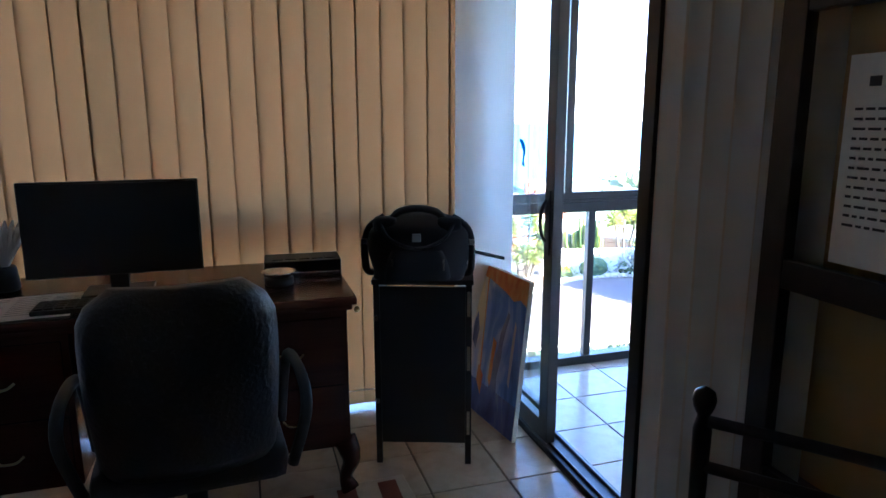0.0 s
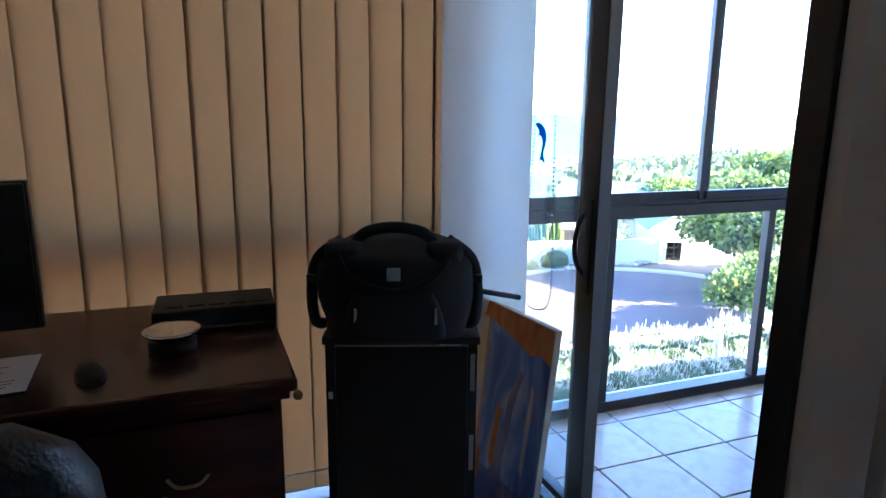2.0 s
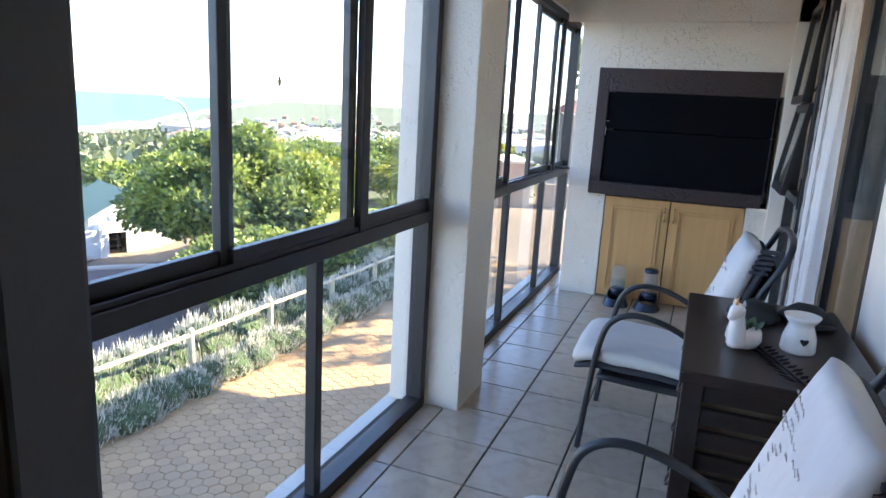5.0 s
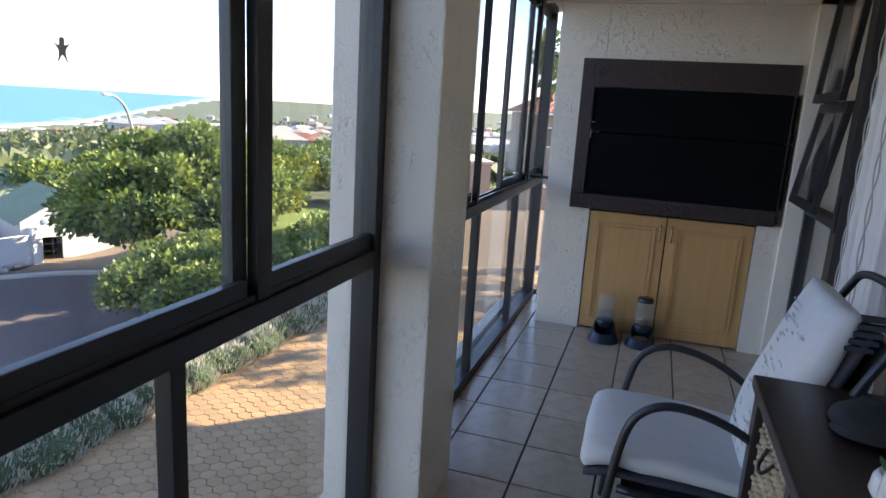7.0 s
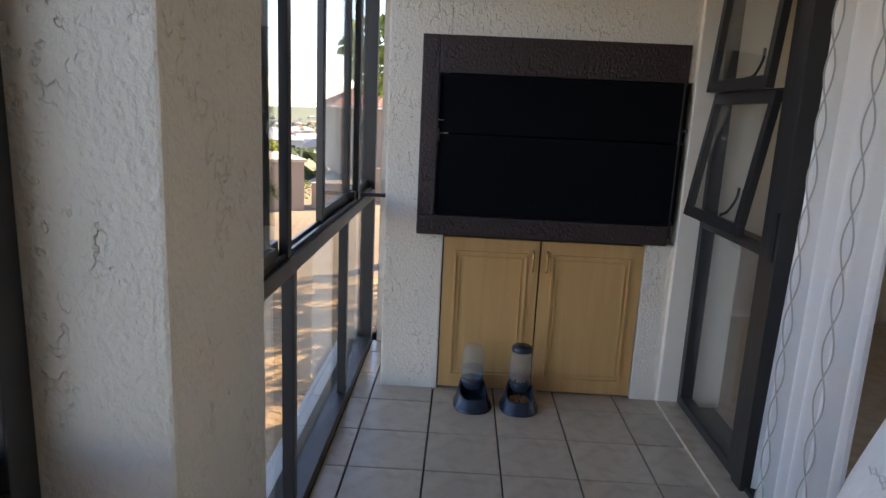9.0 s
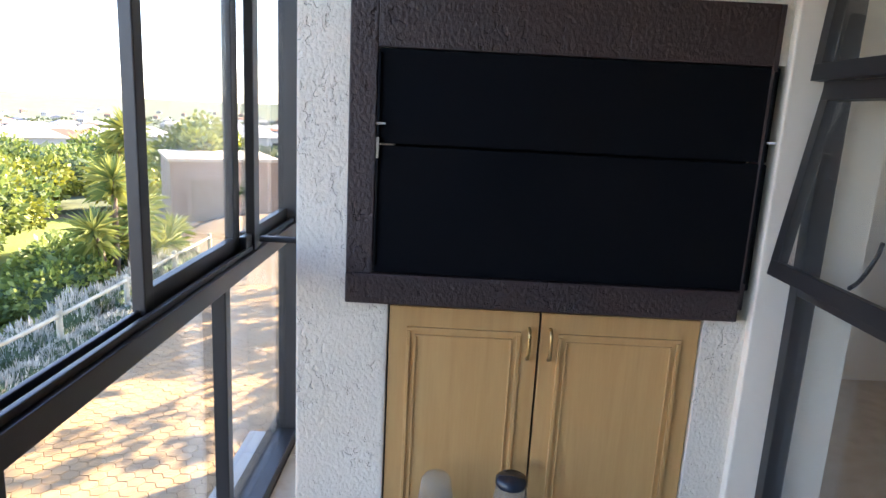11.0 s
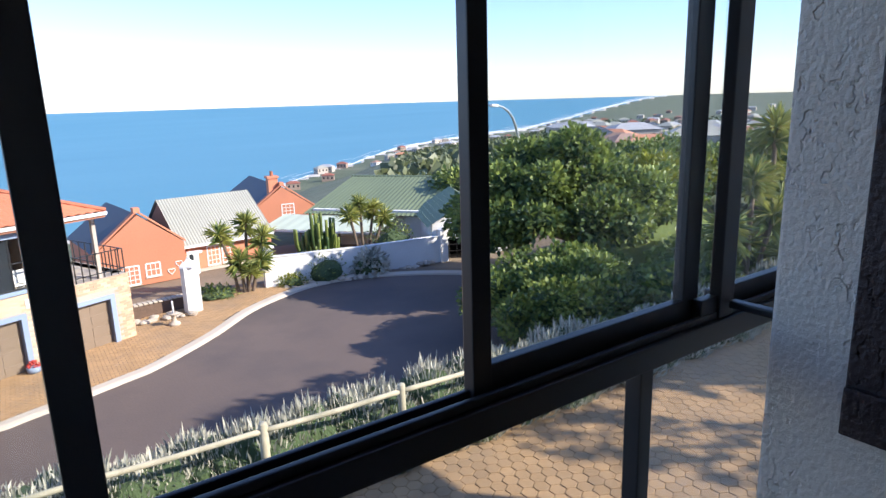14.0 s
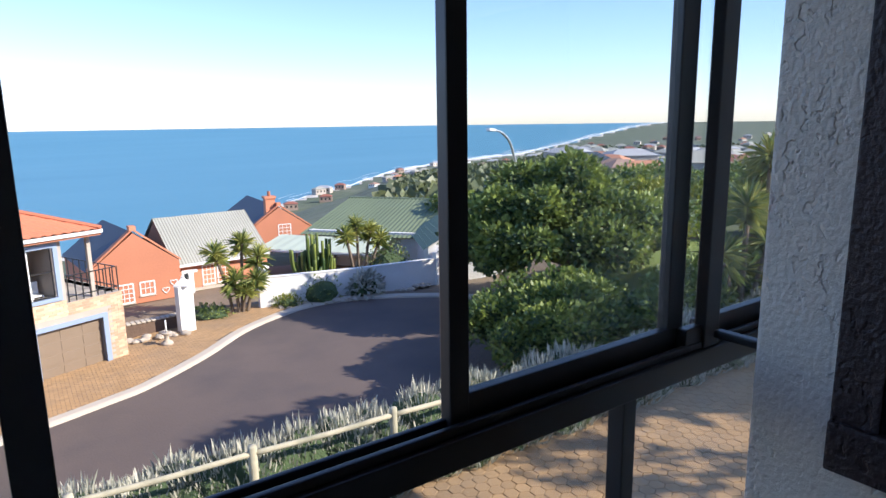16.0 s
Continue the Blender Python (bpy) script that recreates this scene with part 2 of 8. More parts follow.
M["blind"] = translucent("cream_blind_fabric", (0.25, 0.15, 0.073), (0.21, 0.097, 0.034), 0.35)
M["blind_white"] = translucent("white_blind_fabric", (0.78, 0.78, 0.76), (0.8, 0.8, 0.78), 0.6)
M["voile"] = translucent("sheer_white_curtain", (0.82, 0.83, 0.84), (0.75, 0.76, 0.78), 0.4)
M["curtain_print"] = mat("grey_leaf_print", (0.42, 0.41, 0.40), 0.8, var=0.1)
M["chair_metal"] = mat("charcoal_powder_coat", (0.022, 0.024, 0.028), 0.35, var=0.15, scale=14, bump=0.0003, bscale=300)
M["cushion"] = mat("cream_script_print_fabric", (0.64, 0.63, 0.62), 0.9, var=0.11, scale=5, bump=0.006, bscale=34, fine=0.07, stretch=(1, 0.22, 0.5))
M["cushion_dark"] = mat("charcoal_fabric", (0.045, 0.045, 0.055), 0.9, var=0.15, scale=12, bump=0.001, bscale=400)
M["script"] = mat("grey_script_ink", (0.46, 0.45, 0.45), 0.9, var=0.1)
M["wicker"] = mat("woven_seagrass", (0.34, 0.26, 0.17), 0.75, var=0.3, scale=30, island=0.25, bump=0.001, bscale=200)
M["ceramic"] = mat("white_glazed_ceramic", (0.78, 0.77, 0.75), 0.15, var=0.03, scale=9)
M["gold"] = mat("gold_paint", (0.75, 0.45, 0.2), 0.3, 0.9, var=0.1)
M["succulent"] = leafy("succulent_leaves", (0.16, 0.26, 0.13), (0.07, 0.14, 0.07), 0.1)
M["navy_plastic"] = mat("navy_plastic", (0.018, 0.028, 0.045), 0.25, var=0.1, scale=10)
M["clear_plastic"] = glass("clear_plastic", (0.82, 0.86, 0.88), 0.24)
M["water"] = glass("water", (0.8, 0.9, 0.95))
M["kibble"] = mat("brown_kibble", (0.28, 0.15, 0.07), 0.8, var=0.3, scale=40, island=0.3)
M["blue_sticker"] = translucent("blue_sticker_film", (0.05, 0.25, 0.6), (0.05, 0.3, 0.7), 0.7)
M["canvas_edge"] = mat("canvas_edge", (0.7, 0.68, 0.6), 0.9, var=0.1, scale=20, bump=0.0005, bscale=300)
M["rug"] = mat("cream_rug_pile", (0.5, 0.42, 0.32), 0.95, var=0.2, scale=20, bump=0.004, bscale=250)
M["rug_red"] = mat("rust_rug_pile", (0.22, 0.07, 0.04), 0.95, var=0.2, scale=20, bump=0.004, bscale=250)
# outdoors
M["paver"] = mat("clay_hex_paver", (0.41, 0.255, 0.12), 0.85, var=0.15, scale=1.0, bump=0.004, bscale=40, fine=0.06, obj=0.12, island=0.12, dirt=(0.22, 0.17, 0.12), dirt_amt=0.5, dirt_scale=0.6)
M["sand_joint"] = mat("joint_sand", (0.17, 0.125, 0.085), 0.95, var=0.3, scale=3, bump=0.003, bscale=60)
M["asphalt"] = mat("worn_asphalt", (0.13, 0.098, 0.082), 0.85, var=0.25, scale=0.22, bump=0.006, bscale=18, fine=0.12, dirt=(0.075, 0.062, 0.06), dirt_amt=0.6, dirt_scale=0.4)
M["kerb"] = mat("concrete_kerb", (0.48, 0.42, 0.34), 0.85, var=0.12, scale=1.5, bump=0.004, bscale=30)
M["soil"] = mat("dry_soil", (0.22, 0.165, 0.11), 0.95, var=0.3, scale=0.6, bump=0.03, bscale=6, fine=0.1)
M["grass"] = mat("lawn", (0.17, 0.22, 0.05), 0.95, var=0.25, scale=0.4, bump=0.03, bscale=25, fine=0.15)
M["scrub"] = mat("coastal_scrub", (0.085, 0.105, 0.055), 0.95, var=0.45, scale=0.03, bump=1.2, bscale=0.15, fine=0.5, dirt=(0.2, 0.2, 0.14), dirt_amt=0.4, dirt_scale=0.02)
M["fence"] = mat("weathered_fence_pole", (0.46, 0.42, 0.30), 0.85, var=0.25, scale=3, bump=0.004, bscale=40, stretch=(0.3, 3, 3), dirt=(0.12, 0.13, 0.09), dirt_amt=0.5, dirt_scale=3)
M["white_wall"] = mat("white_boundary_paint", (0.76, 0.75, 0.72), 0.7, var=0.06, scale=0.6, bump=0.004, bscale=12, dirt=(0.5, 0.45, 0.37), dirt_amt=0.3, dirt_scale=0.8)
M["brick"] = mat("pale_facebrick", (0.62, 0.42, 0.27), 0.85, var=0.15, scale=1, obj=0.15, island=0.3, bump=0.004, bscale=30)
M["mortar"] = mat("pale_mortar", (0.42, 0.37, 0.31), 0.9, var=0.15, scale=2)
M["redbrick"] = mat("red_facebrick", (0.50, 0.20, 0.11), 0.85, var=0.12, scale=0.8, island=0.25, fine=0.1, bump=0.004, bscale=14)
M["orange_tile"] = mat("orange_roof_tile", (0.50, 0.17, 0.085), 0.7, var=0.15, scale=0.5, obj=0.05, fine=0.08, bump=0.004, bscale=20)
M["green_tile"] = mat("green_roof_tile", (0.17, 0.21, 0.12), 0.55, var=0.15, scale=0.4, fine=0.1, island=0.1)
M["pale_green"] = mat("pale_green_sheet", (0.50, 0.55, 0.42), 0.55, var=0.08, scale=0.7)
M["grey_sheet"] = mat("grey_corrugated_sheet", (0.36, 0.35, 0.29), 0.6, var=0.12, scale=0.6, fine=0.08)
M["slate"] = mat("dark_slate_sheet", (0.06, 0.075, 0.095), 0.6, var=0.15, scale=0.7)
M["blue_trim"] = mat("blue_grey_paint", (0.27, 0.34, 0.46), 0.6, var=0.08, scale=1)
M["garage"] = mat("brown_garage_door", (0.22, 0.165, 0.115), 0.5, var=0.1, scale=1.2)
M["white_trim"] = mat("white_gloss_trim", (0.75, 0.75, 0.73), 0.4, var=0.05, scale=3)
M["dark_glass"] = mat("reflective_dark_glass", (0.03, 0.035, 0.04), 0.06, var=0.2, scale=0.8, spec=0.9)
M["bark"] = mat("grey_brown_bark", (0.16, 0.12, 0.085), 0.9, var=0.3, scale=3, bump=0.02, bscale=18)
M["dark_stone"] = mat("dark_rough_stone", (0.13, 0.085, 0.06), 0.9, var=0.3, scale=4, bump=0.02, bscale=12)
M["leaf_tree"] = leafy("dark_glossy_leaves", (0.30, 0.36, 0.08), (0.055, 0.10, 0.04), 0.3)
M["leaf_bush"] = leafy("bush_leaves", (0.28, 0.33, 0.07), (0.06, 0.11, 0.03), 0.3)
M["leaf_yellow"] = leafy("yellow_green_leaves", (0.32, 0.32, 0.04), (0.12, 0.16, 0.03), 0.3)
M["lavender"] = leafy("lavender_foliage", (0.62, 0.59, 0.48), (0.26, 0.27, 0.22), 0.2)
M["agave"] = leafy("yucca_blades", (0.48, 0.47, 0.12), (0.12, 0.18, 0.05), 0.2)
M["stone"] = mat("rough_field_stone", (0.34, 0.29, 0.23), 0.9, var=0.25, scale=3, bump=0.02, bscale=12, obj=0.1, island=0.3)
M["lamp_steel"] = mat("galvanised_steel", (0.5, 0.52, 0.54), 0.45, 0.6, var=0.1, scale=3)
M["house_wall"] = mat("distant_wall_paint", (0.48, 0.42, 0.36), 0.8, var=0.08, scale=0.1, obj=0.2)
M["house_roof"] = mat("distant_roof", (0.26, 0.17, 0.13), 0.8, var=0.1, scale=0.1, obj=0.5)
M["beach"] = mat("pale_beach_sand", (0.62, 0.56, 0.46), 0.9, var=0.08, scale=0.01)
M["foam"] = mat("white_surf", (0.85, 0.87, 0.88), 0.8, var=0.08, scale=0.05)
M["terracotta"] = mat("terracotta", (0.42, 0.17, 0.09), 0.8, var=0.12, scale=5)
M["red_flower"] = mat("red_flowers", (0.55, 0.06, 0.04), 0.7, var=0.2, scale=30)
M["haze_hill"] = mat("hazy_far_hills", (0.30, 0.34, 0.38), 1.0, var=0.15, scale=0.004, fine=0.1, bscale=0.02)


def sea_material():
    m = bpy.data.materials.new("sea")
    m.use_nodes = True
    n, l = m.node_tree.nodes, m.node_tree.links
    b, tc, a, c, bp, mx, mp = n["Principled BSDF"], n.new("ShaderNodeTexCoord"), n.new("ShaderNodeTexNoise"), n.new("ShaderNodeTexNoise"), n.new("ShaderNodeBump"), n.new("ShaderNodeMix"), n.new("ShaderNodeMapping")
    mp.inputs["Scale"].default_value = (0.35, 1, 1)
    l.new(tc.outputs["Object"], mp.inputs[0])
    a.inputs["Scale"].default_value, c.inputs["Scale"].default_value, c.inputs["Detail"].default_value = 0.004, 0.12, 6
    l.new(mp.outputs[0], a.inputs["Vector"])
    l.new(mp.outputs[0], c.inputs["Vector"])
    mx.data_type = "RGBA"
    l.new(a.outputs[0], mx.inputs["Factor"])
    mx.inputs["A"].default_value, mx.inputs["B"].default_value = (0.06, 0.20, 0.275, 1), (0.10, 0.26, 0.34, 1)
    l.new(mx.outputs["Result"], b.inputs["Base Color"])
    b.inputs["Roughness"].default_value = 0.5
    bp.inputs["Strength"].default_value, bp.inputs["Distance"].default_value = 0.5, 1.0
    l.new(c.outputs[0], bp.inputs["Height"])
    l.new(bp.outputs[0], b.inputs["Normal"])
    return m


M["sea"] = sea_material()


# ---- mesh helpers ----
def B():
    return bmesh.new()


def box(bm, x0, x1, y0, y1, z0, z1, m=None, bevel=0.0):
    vs = [bm.verts.new((x, y, z)) for x in (x0, x1) for y in (y0, y1) for z in (z0, z1)]
    fs = [bm.faces.new([vs[i] for i in q]) for q in ((0, 1, 3, 2), (4, 6, 7, 5), (0, 4, 5, 1), (2, 3, 7, 6), (0, 2, 6, 4), (1, 5, 7, 3))]
    if bevel:
        es = list({e for f in fs for e in f.edges})
        r = bmesh.ops.bevel(bm, geom=es, offset=bevel, segments=2, affect="EDGES", profile=0.6)
        vs = [v for v in {v for f in r["faces"] for v in f.verts} | {v for v in vs if v.is_valid}]
    if m is not None:
        for v in vs:
            v.co = m @ v.co
    return vs


def prism(bm, pts, z0, z1):
    """An upright prism on a plan outline."""
    a = [bm.verts.new((x, y, z0)) for x, y in pts]
    b = [bm.verts.new((x, y, z1)) for x, y in pts]
    n = len(pts)
    bm.faces.new(b)
    bm.faces.new(a[::-1])
    for i in range(n):
        bm.faces.new((a[i], a[(i + 1) % n], b[(i + 1) % n], b[i]))


def extrude_poly(bm, pts3, off):
    """A flat outline in space, thickened by the vector off."""
    off = Vector(off)
    a = [bm.verts.new(p) for p in pts3]
    b = [bm.verts.new(Vector(p) + off) for p in pts3]
    n = len(a)
    bm.faces.new(a)
    bm.faces.new(b[::-1])
    for i in range(n):
        bm.faces.new((a[i], b[i], b[(i + 1) % n], a[(i + 1) % n]))


def tube(bm, pts, r, seg=8, closed=False, radii=None):
    """A round bar along points."""
    pts = [Vector(p) for p in pts]
    rings = []
    n = len(pts)
    up = Vector((0, 0, 1))
    for i, p in enumerate(pts):
        a = pts[(i - 1) % n] if closed or i else pts[0]
        c = pts[(i + 1) % n] if closed or i < n - 1 else pts[-1]
        d = (c - a).normalized()
        ref = up if abs(d.dot(up)) < 0.95 else Vector((1, 0, 0))
        if rings:
            ref = last
        s = d.cross(ref).normalized()
        t = s.cross(d).normalized()
        last = t
        rr = radii[i] if radii else r
        rings.append([bm.verts.new(p + (s * math.cos(2 * math.pi * k / seg) + t * math.sin(2 * math.pi * k / seg)) * rr) for k in range(seg)])
    for i in range(n if closed else n - 1):
        a, b = rings[i], rings[(i + 1) % n]
        for k in range(seg):
            bm.faces.new((a[k], a[(k + 1) % seg], b[(k + 1) % seg], b[k]))
    if not closed:
        bm.faces.new(rings[0][::-1])
        bm.faces.new(rings[-1])


def curve_pts(pts, n=6):
    """Smooth points through the given ones."""
    p = [Vector(q) for q in pts]
    out = []
    for i in range(len(p) - 1):
        a, b, c, d = p[max(i - 1, 0)], p[i], p[i + 1], p[min(i + 2, len(p) - 1)]
        for k in range(n):
            t = k / n
            out.append(0.5 * ((2 * b) + (c - a) * t + (2 * a - 5 * b + 4 * c - d) * t * t + (3 * b - a - 3 * c + d) * t ** 3))
    return out + [p[-1]]


def lathe(bm, prof, seg=24, centre=(0, 0, 0)):
    """A turned shape: radii and heights."""
    cx, cy, cz = centre
    rings = [[bm.verts.new((cx + r * math.cos(2 * math.pi * k / seg), cy + r * math.sin(2 * math.pi * k / seg), cz + z)) for k in range(seg)] for r, z in prof]
    for a, b in zip(rings, rings[1:]):
        for k in range(seg):
            bm.faces.new((a[k], a[(k + 1) % seg], b[(k + 1) % seg], b[k]))
    if prof[0][0] > 1e-4:
        bm.faces.new(rings[0][::-1])
    if prof[-1][0] > 1e-4:
        bm.faces.new(rings[-1])


def smooth_step(u):
    return u * u * (3 - 2 * u)


def mesh_of(bm, name, smooth=False, recalc=True):
    if recalc:
        bmesh.ops.recalc_face_normals(bm, faces=bm.faces)
    me = bpy.data.meshes.new(name)
    bm.to_mesh(me)
    bm.free()
    if smooth:
        me.shade_smooth()
    return me


def part(name, bm, material, parent=None, label="", smooth=False, at=None, kind=""):
    ob = new(name, bm if isinstance(bm, bpy.types.Mesh) else mesh_of(bm, name, smooth))
    if not ob.data.materials:
        ob.data.materials.append(M[material])
    if at is not None:
        ob.matrix_basis = at
    if parent is not None:
        ob.parent = parent
    return tagged(ob, label=label, kind=kind)


def thing(name, label, category, at=(0, 0, 0), rz=0.0, group="", kind=""):
    ob = new(name)
    ob.empty_display_size = 0.1
    ob.matrix_basis = pose(at[0], at[1], at[2], 0, 0, rz)
    return tagged(ob, label=label, category=category, group=group, kind=kind)


def solid(name, bm, material, label, category="", kind="", smooth=False, group=""):
    return tagged(part(name, bm, material, smooth=smooth), label=label, category=category, kind=kind, group=group)


def bx(name, x0, x1, y0, y1, z0, z1, material, parent=None, label="", bevel=0.0, smooth=False, kind="", category=""):
    bm = B()
    box(bm, x0, x1, y0, y1, z0, z1, bevel=bevel)
    ob = part(name, bm, material, parent, label, smooth)
    return tagged(ob, kind=kind, category=category)


def st(name, x0, x1, y0, y1, z0, z1, material, label, bevel=0.0):
    return bx(name, x0, x1, y0, y1, z0, z1, material, None, label, bevel, kind="structure")


def fall(x, y):
    """How far the hillside falls towards the sea at a place of the plan."""
    dx, dy = x - 4.7, y - 2.3
    return 0.0122 * dx - 0.0201 * dy - 0.0035 * math.hypot(dx, dy)


def turned(x, y):
    """A place outdoors in plan, swung round to the true bearing of the street, and the degrees of the swing."""
    dx, dy = x - 4.7, y - 2.3
    az, d = math.atan2(dx, dy), math.hypot(dx, dy)
    u = min(max((math.degrees(az) - 15) / 50, 0), 1)
    a = 1.75 * (1 - u * u * (3 - 2 * u)) * min(max((d - 2) / 6, 0), 1)
    return 4.7 + d * math.sin(az + radians(a)), 2.3 + d * math.cos(az + radians(a)), a


def lay_on_slope(tops):
    """Swings things and ground outdoors to their bearing and lowers them by the fall of the hillside."""
    done = set()
    for ob in tops:
        where = ob.location
        if where.x or where.y:
            x, y, a = turned(where.x, where.y)
            turn = Matrix.Rotation(radians(-a), 4, "Z")
            ob.matrix_basis = Matrix.Translation((x, y, where.z + fall(x, y))) @ turn @ Matrix.Translation(-where) @ ob.matrix_basis
            continue
        for o in (ob, *ob.children_recursive):
            if o.type == "MESH" and o.data.name not in done:
                done.add(o.data.name)
                for v in o.data.vertices:
                    if ob.name != "driveway":
                        v.co.x, v.co.y, _ = turned(v.co.x, v.co.y)
                    v.co.z += fall(v.co.x, v.co.y)


# ---- large structure of the balcony and the study ----
WY = 3.11      # middle of the window frames
CEIL = 2.30
st("floor_slab", -2.4, 6.75, -2.2, 3.22, -0.25, -0.012, "grout", "dark grout bed under the floor tiles")
st("sill_outside", 1.2, 6.6, 3.16, 3.30, -0.10, -0.03, "sill", "pale tiled ledge outside the balcony windows")
st("wall_below", -2.4, 6.9, 3.06, 3.22, -3.3, -0.25, "wall_smooth", "white wall below the balcony windows")
st("wall_header", -2.4, 6.75, 3.05, 3.22, 2.10, CEIL, "wall", "white plaster strip above the balcony windows")
st("pillar", 3.555, 3.91, 2.91, 3.26, -0.012, CEIL, "wall", "white rough plaster pillar between the balcony windows", 0.006)
st("wall_end", 6.56, 6.72, 1.0, 3.05, -0.012, CEIL, "wall", "white plaster end wall beside the built-in grill")
st("ceiling_balcony", 1.20, 6.72, 1.30, 3.05, CEIL, CEIL + 0.1, "ceiling", "cream textured balcony ceiling")
st("ceiling_study", -2.4, 1.10, -2.2, 3.05, 2.45, 2.55, "ceiling", "cream painted study ceiling")
st("wall_south", 1.20, 3.43, 1.27, 1.45, -0.012, CEIL, "wall_smooth", "white painted wall behind the console table", 0.008)
st("wall_south_header", 3.43, 5.89, 1.27, 1.45, 2.13, CEIL, "wall_smooth", "white wall above the lounge doors")
st("wall_south_end", 5.89, 5.98, 1.25, 1.555, -0.012, CEIL, "wall_smooth", "white wall strip beside the louvre window", 0.006)
st("wall_grill_side", 5.985, 6.10, 1.25, 1.57, -0.012, CEIL, "wall_smooth", "narrow recessed wall strip beside the grill")
st("threshold", 5.0, 5.888, 1.45, 1.562, -0.012, 0.012, "tile", "raised tiled threshold under the louvre window")
# grill breast: wall round the cupboard opening
st("wall_grill_left", 5.92, 6.56, 2.66, 2.945, -0.012, CEIL, "wall", "rough white plaster pier beside the grill", 0.008)
st("wall_grill_right", 5.92, 6.56, 1.54, 1.685, -0.012, 0.795, "wall", "rough white plaster beside the cupboard", 0.004)
st("wall_grill_top", 5.92, 6.56, 1.54, 2.66, 1.55, CEIL, "wall", "rough white plaster above the grill")
st("beam_grill", 5.89, 5.918, 1.45, 3.05, 2.03, CEIL, "wall", "shallow plaster beam above the grill wall")
# study walls
st("wall_east_study", 1.10, 1.20, -2.2, 1.60, -0.012, 2.45, "wall_smooth", "cream wall of the study beside the sliding door")
st("wall_east_header", 1.10, 1.20, 1.60, 3.05, 2.12, 2.45, "wall_smooth", "cream wall above the sliding door")
st("wall_west_study", -2.5, -2.4, -2.2, 3.22, -0.012, 2.45, "wall_smooth", "cream study wall")
st("wall_back_study", -2.5, 1.20, -2.3, -2.2, -0.012, 2.45, "wall_smooth", "cream study wall behind the walker")
st("roof_house", -2.6, 7.75, -6.0, 3.62, CEIL + 0.25, CEIL + 0.45, "ceiling", "flat overhanging eave of the house")
# lounge behind the balcony doors
st("floor_lounge", 1.2, 7.5, -2.4, 1.27, -0.25, -0.006, "tile", "tiled lounge floor")
# Unseen back wall with an added opening that brightens the lounge.
st("wall_lounge_back", 1.2, 3.6, -2.5, -2.4, -0.012, CEIL, "wall_smooth", "cream lounge wall")
st("wall_lounge_back", 6.6, 7.6, -2.5, -2.4, -0.012, CEIL, "wall_smooth", "cream lounge wall")
st("wall_lounge_sill", 3.6, 6.6, -2.5, -2.4, -0.012, 0.95, "wall_smooth", "cream lounge wall below an unseen opening added for sky light")
st("wall_lounge_head", 3.6, 6.6, -2.5, -2.4, 2.1, CEIL, "wall_smooth", "cream lounge wall above an unseen opening added for sky light")
st("wall_lounge_end", 7.5, 7.6, -2.4, 1.25, -0.012, CEIL, "wall_smooth", "cream lounge end wall")
st("ceiling_lounge", 1.2, 7.6, -2.5, 1.30, CEIL, CEIL + 0.1, "ceiling", "cream lounge ceiling")
st("wall_lounge_front", 6.1, 7.6, 1.25, 1.4, -3.3, CEIL, "wall_smooth", "house wall beyond the grill")
st("wall_house_east", 7.6, 7.75, -5.5, 1.4, -3.3, CEIL + 0.25, "wall_smooth", "side wall of the house")
st("wall_house_side", 6.56, 6.72, 1.4, 3.2, -3.3, -0.012, "wall_smooth", "side wall below the balcony")


def frame_bars(win, bars, name="frame_bar"):
    """Bars of a window: x0, x1, z0, z1 in the plane y."""
    for x0, x1, z0, z1, y0, y1 in bars:
        bx(name, x0, x1, y0, y1, z0, z1, "frame", win, "", 0.003)


def pane(win, x0, x1, z0, z1, y):
    ob = bx("pane", x0, x1, y - 0.002, y + 0.002, z0, z1, "glass", win, "clear glass pane")
    ob.visible_shadow = False


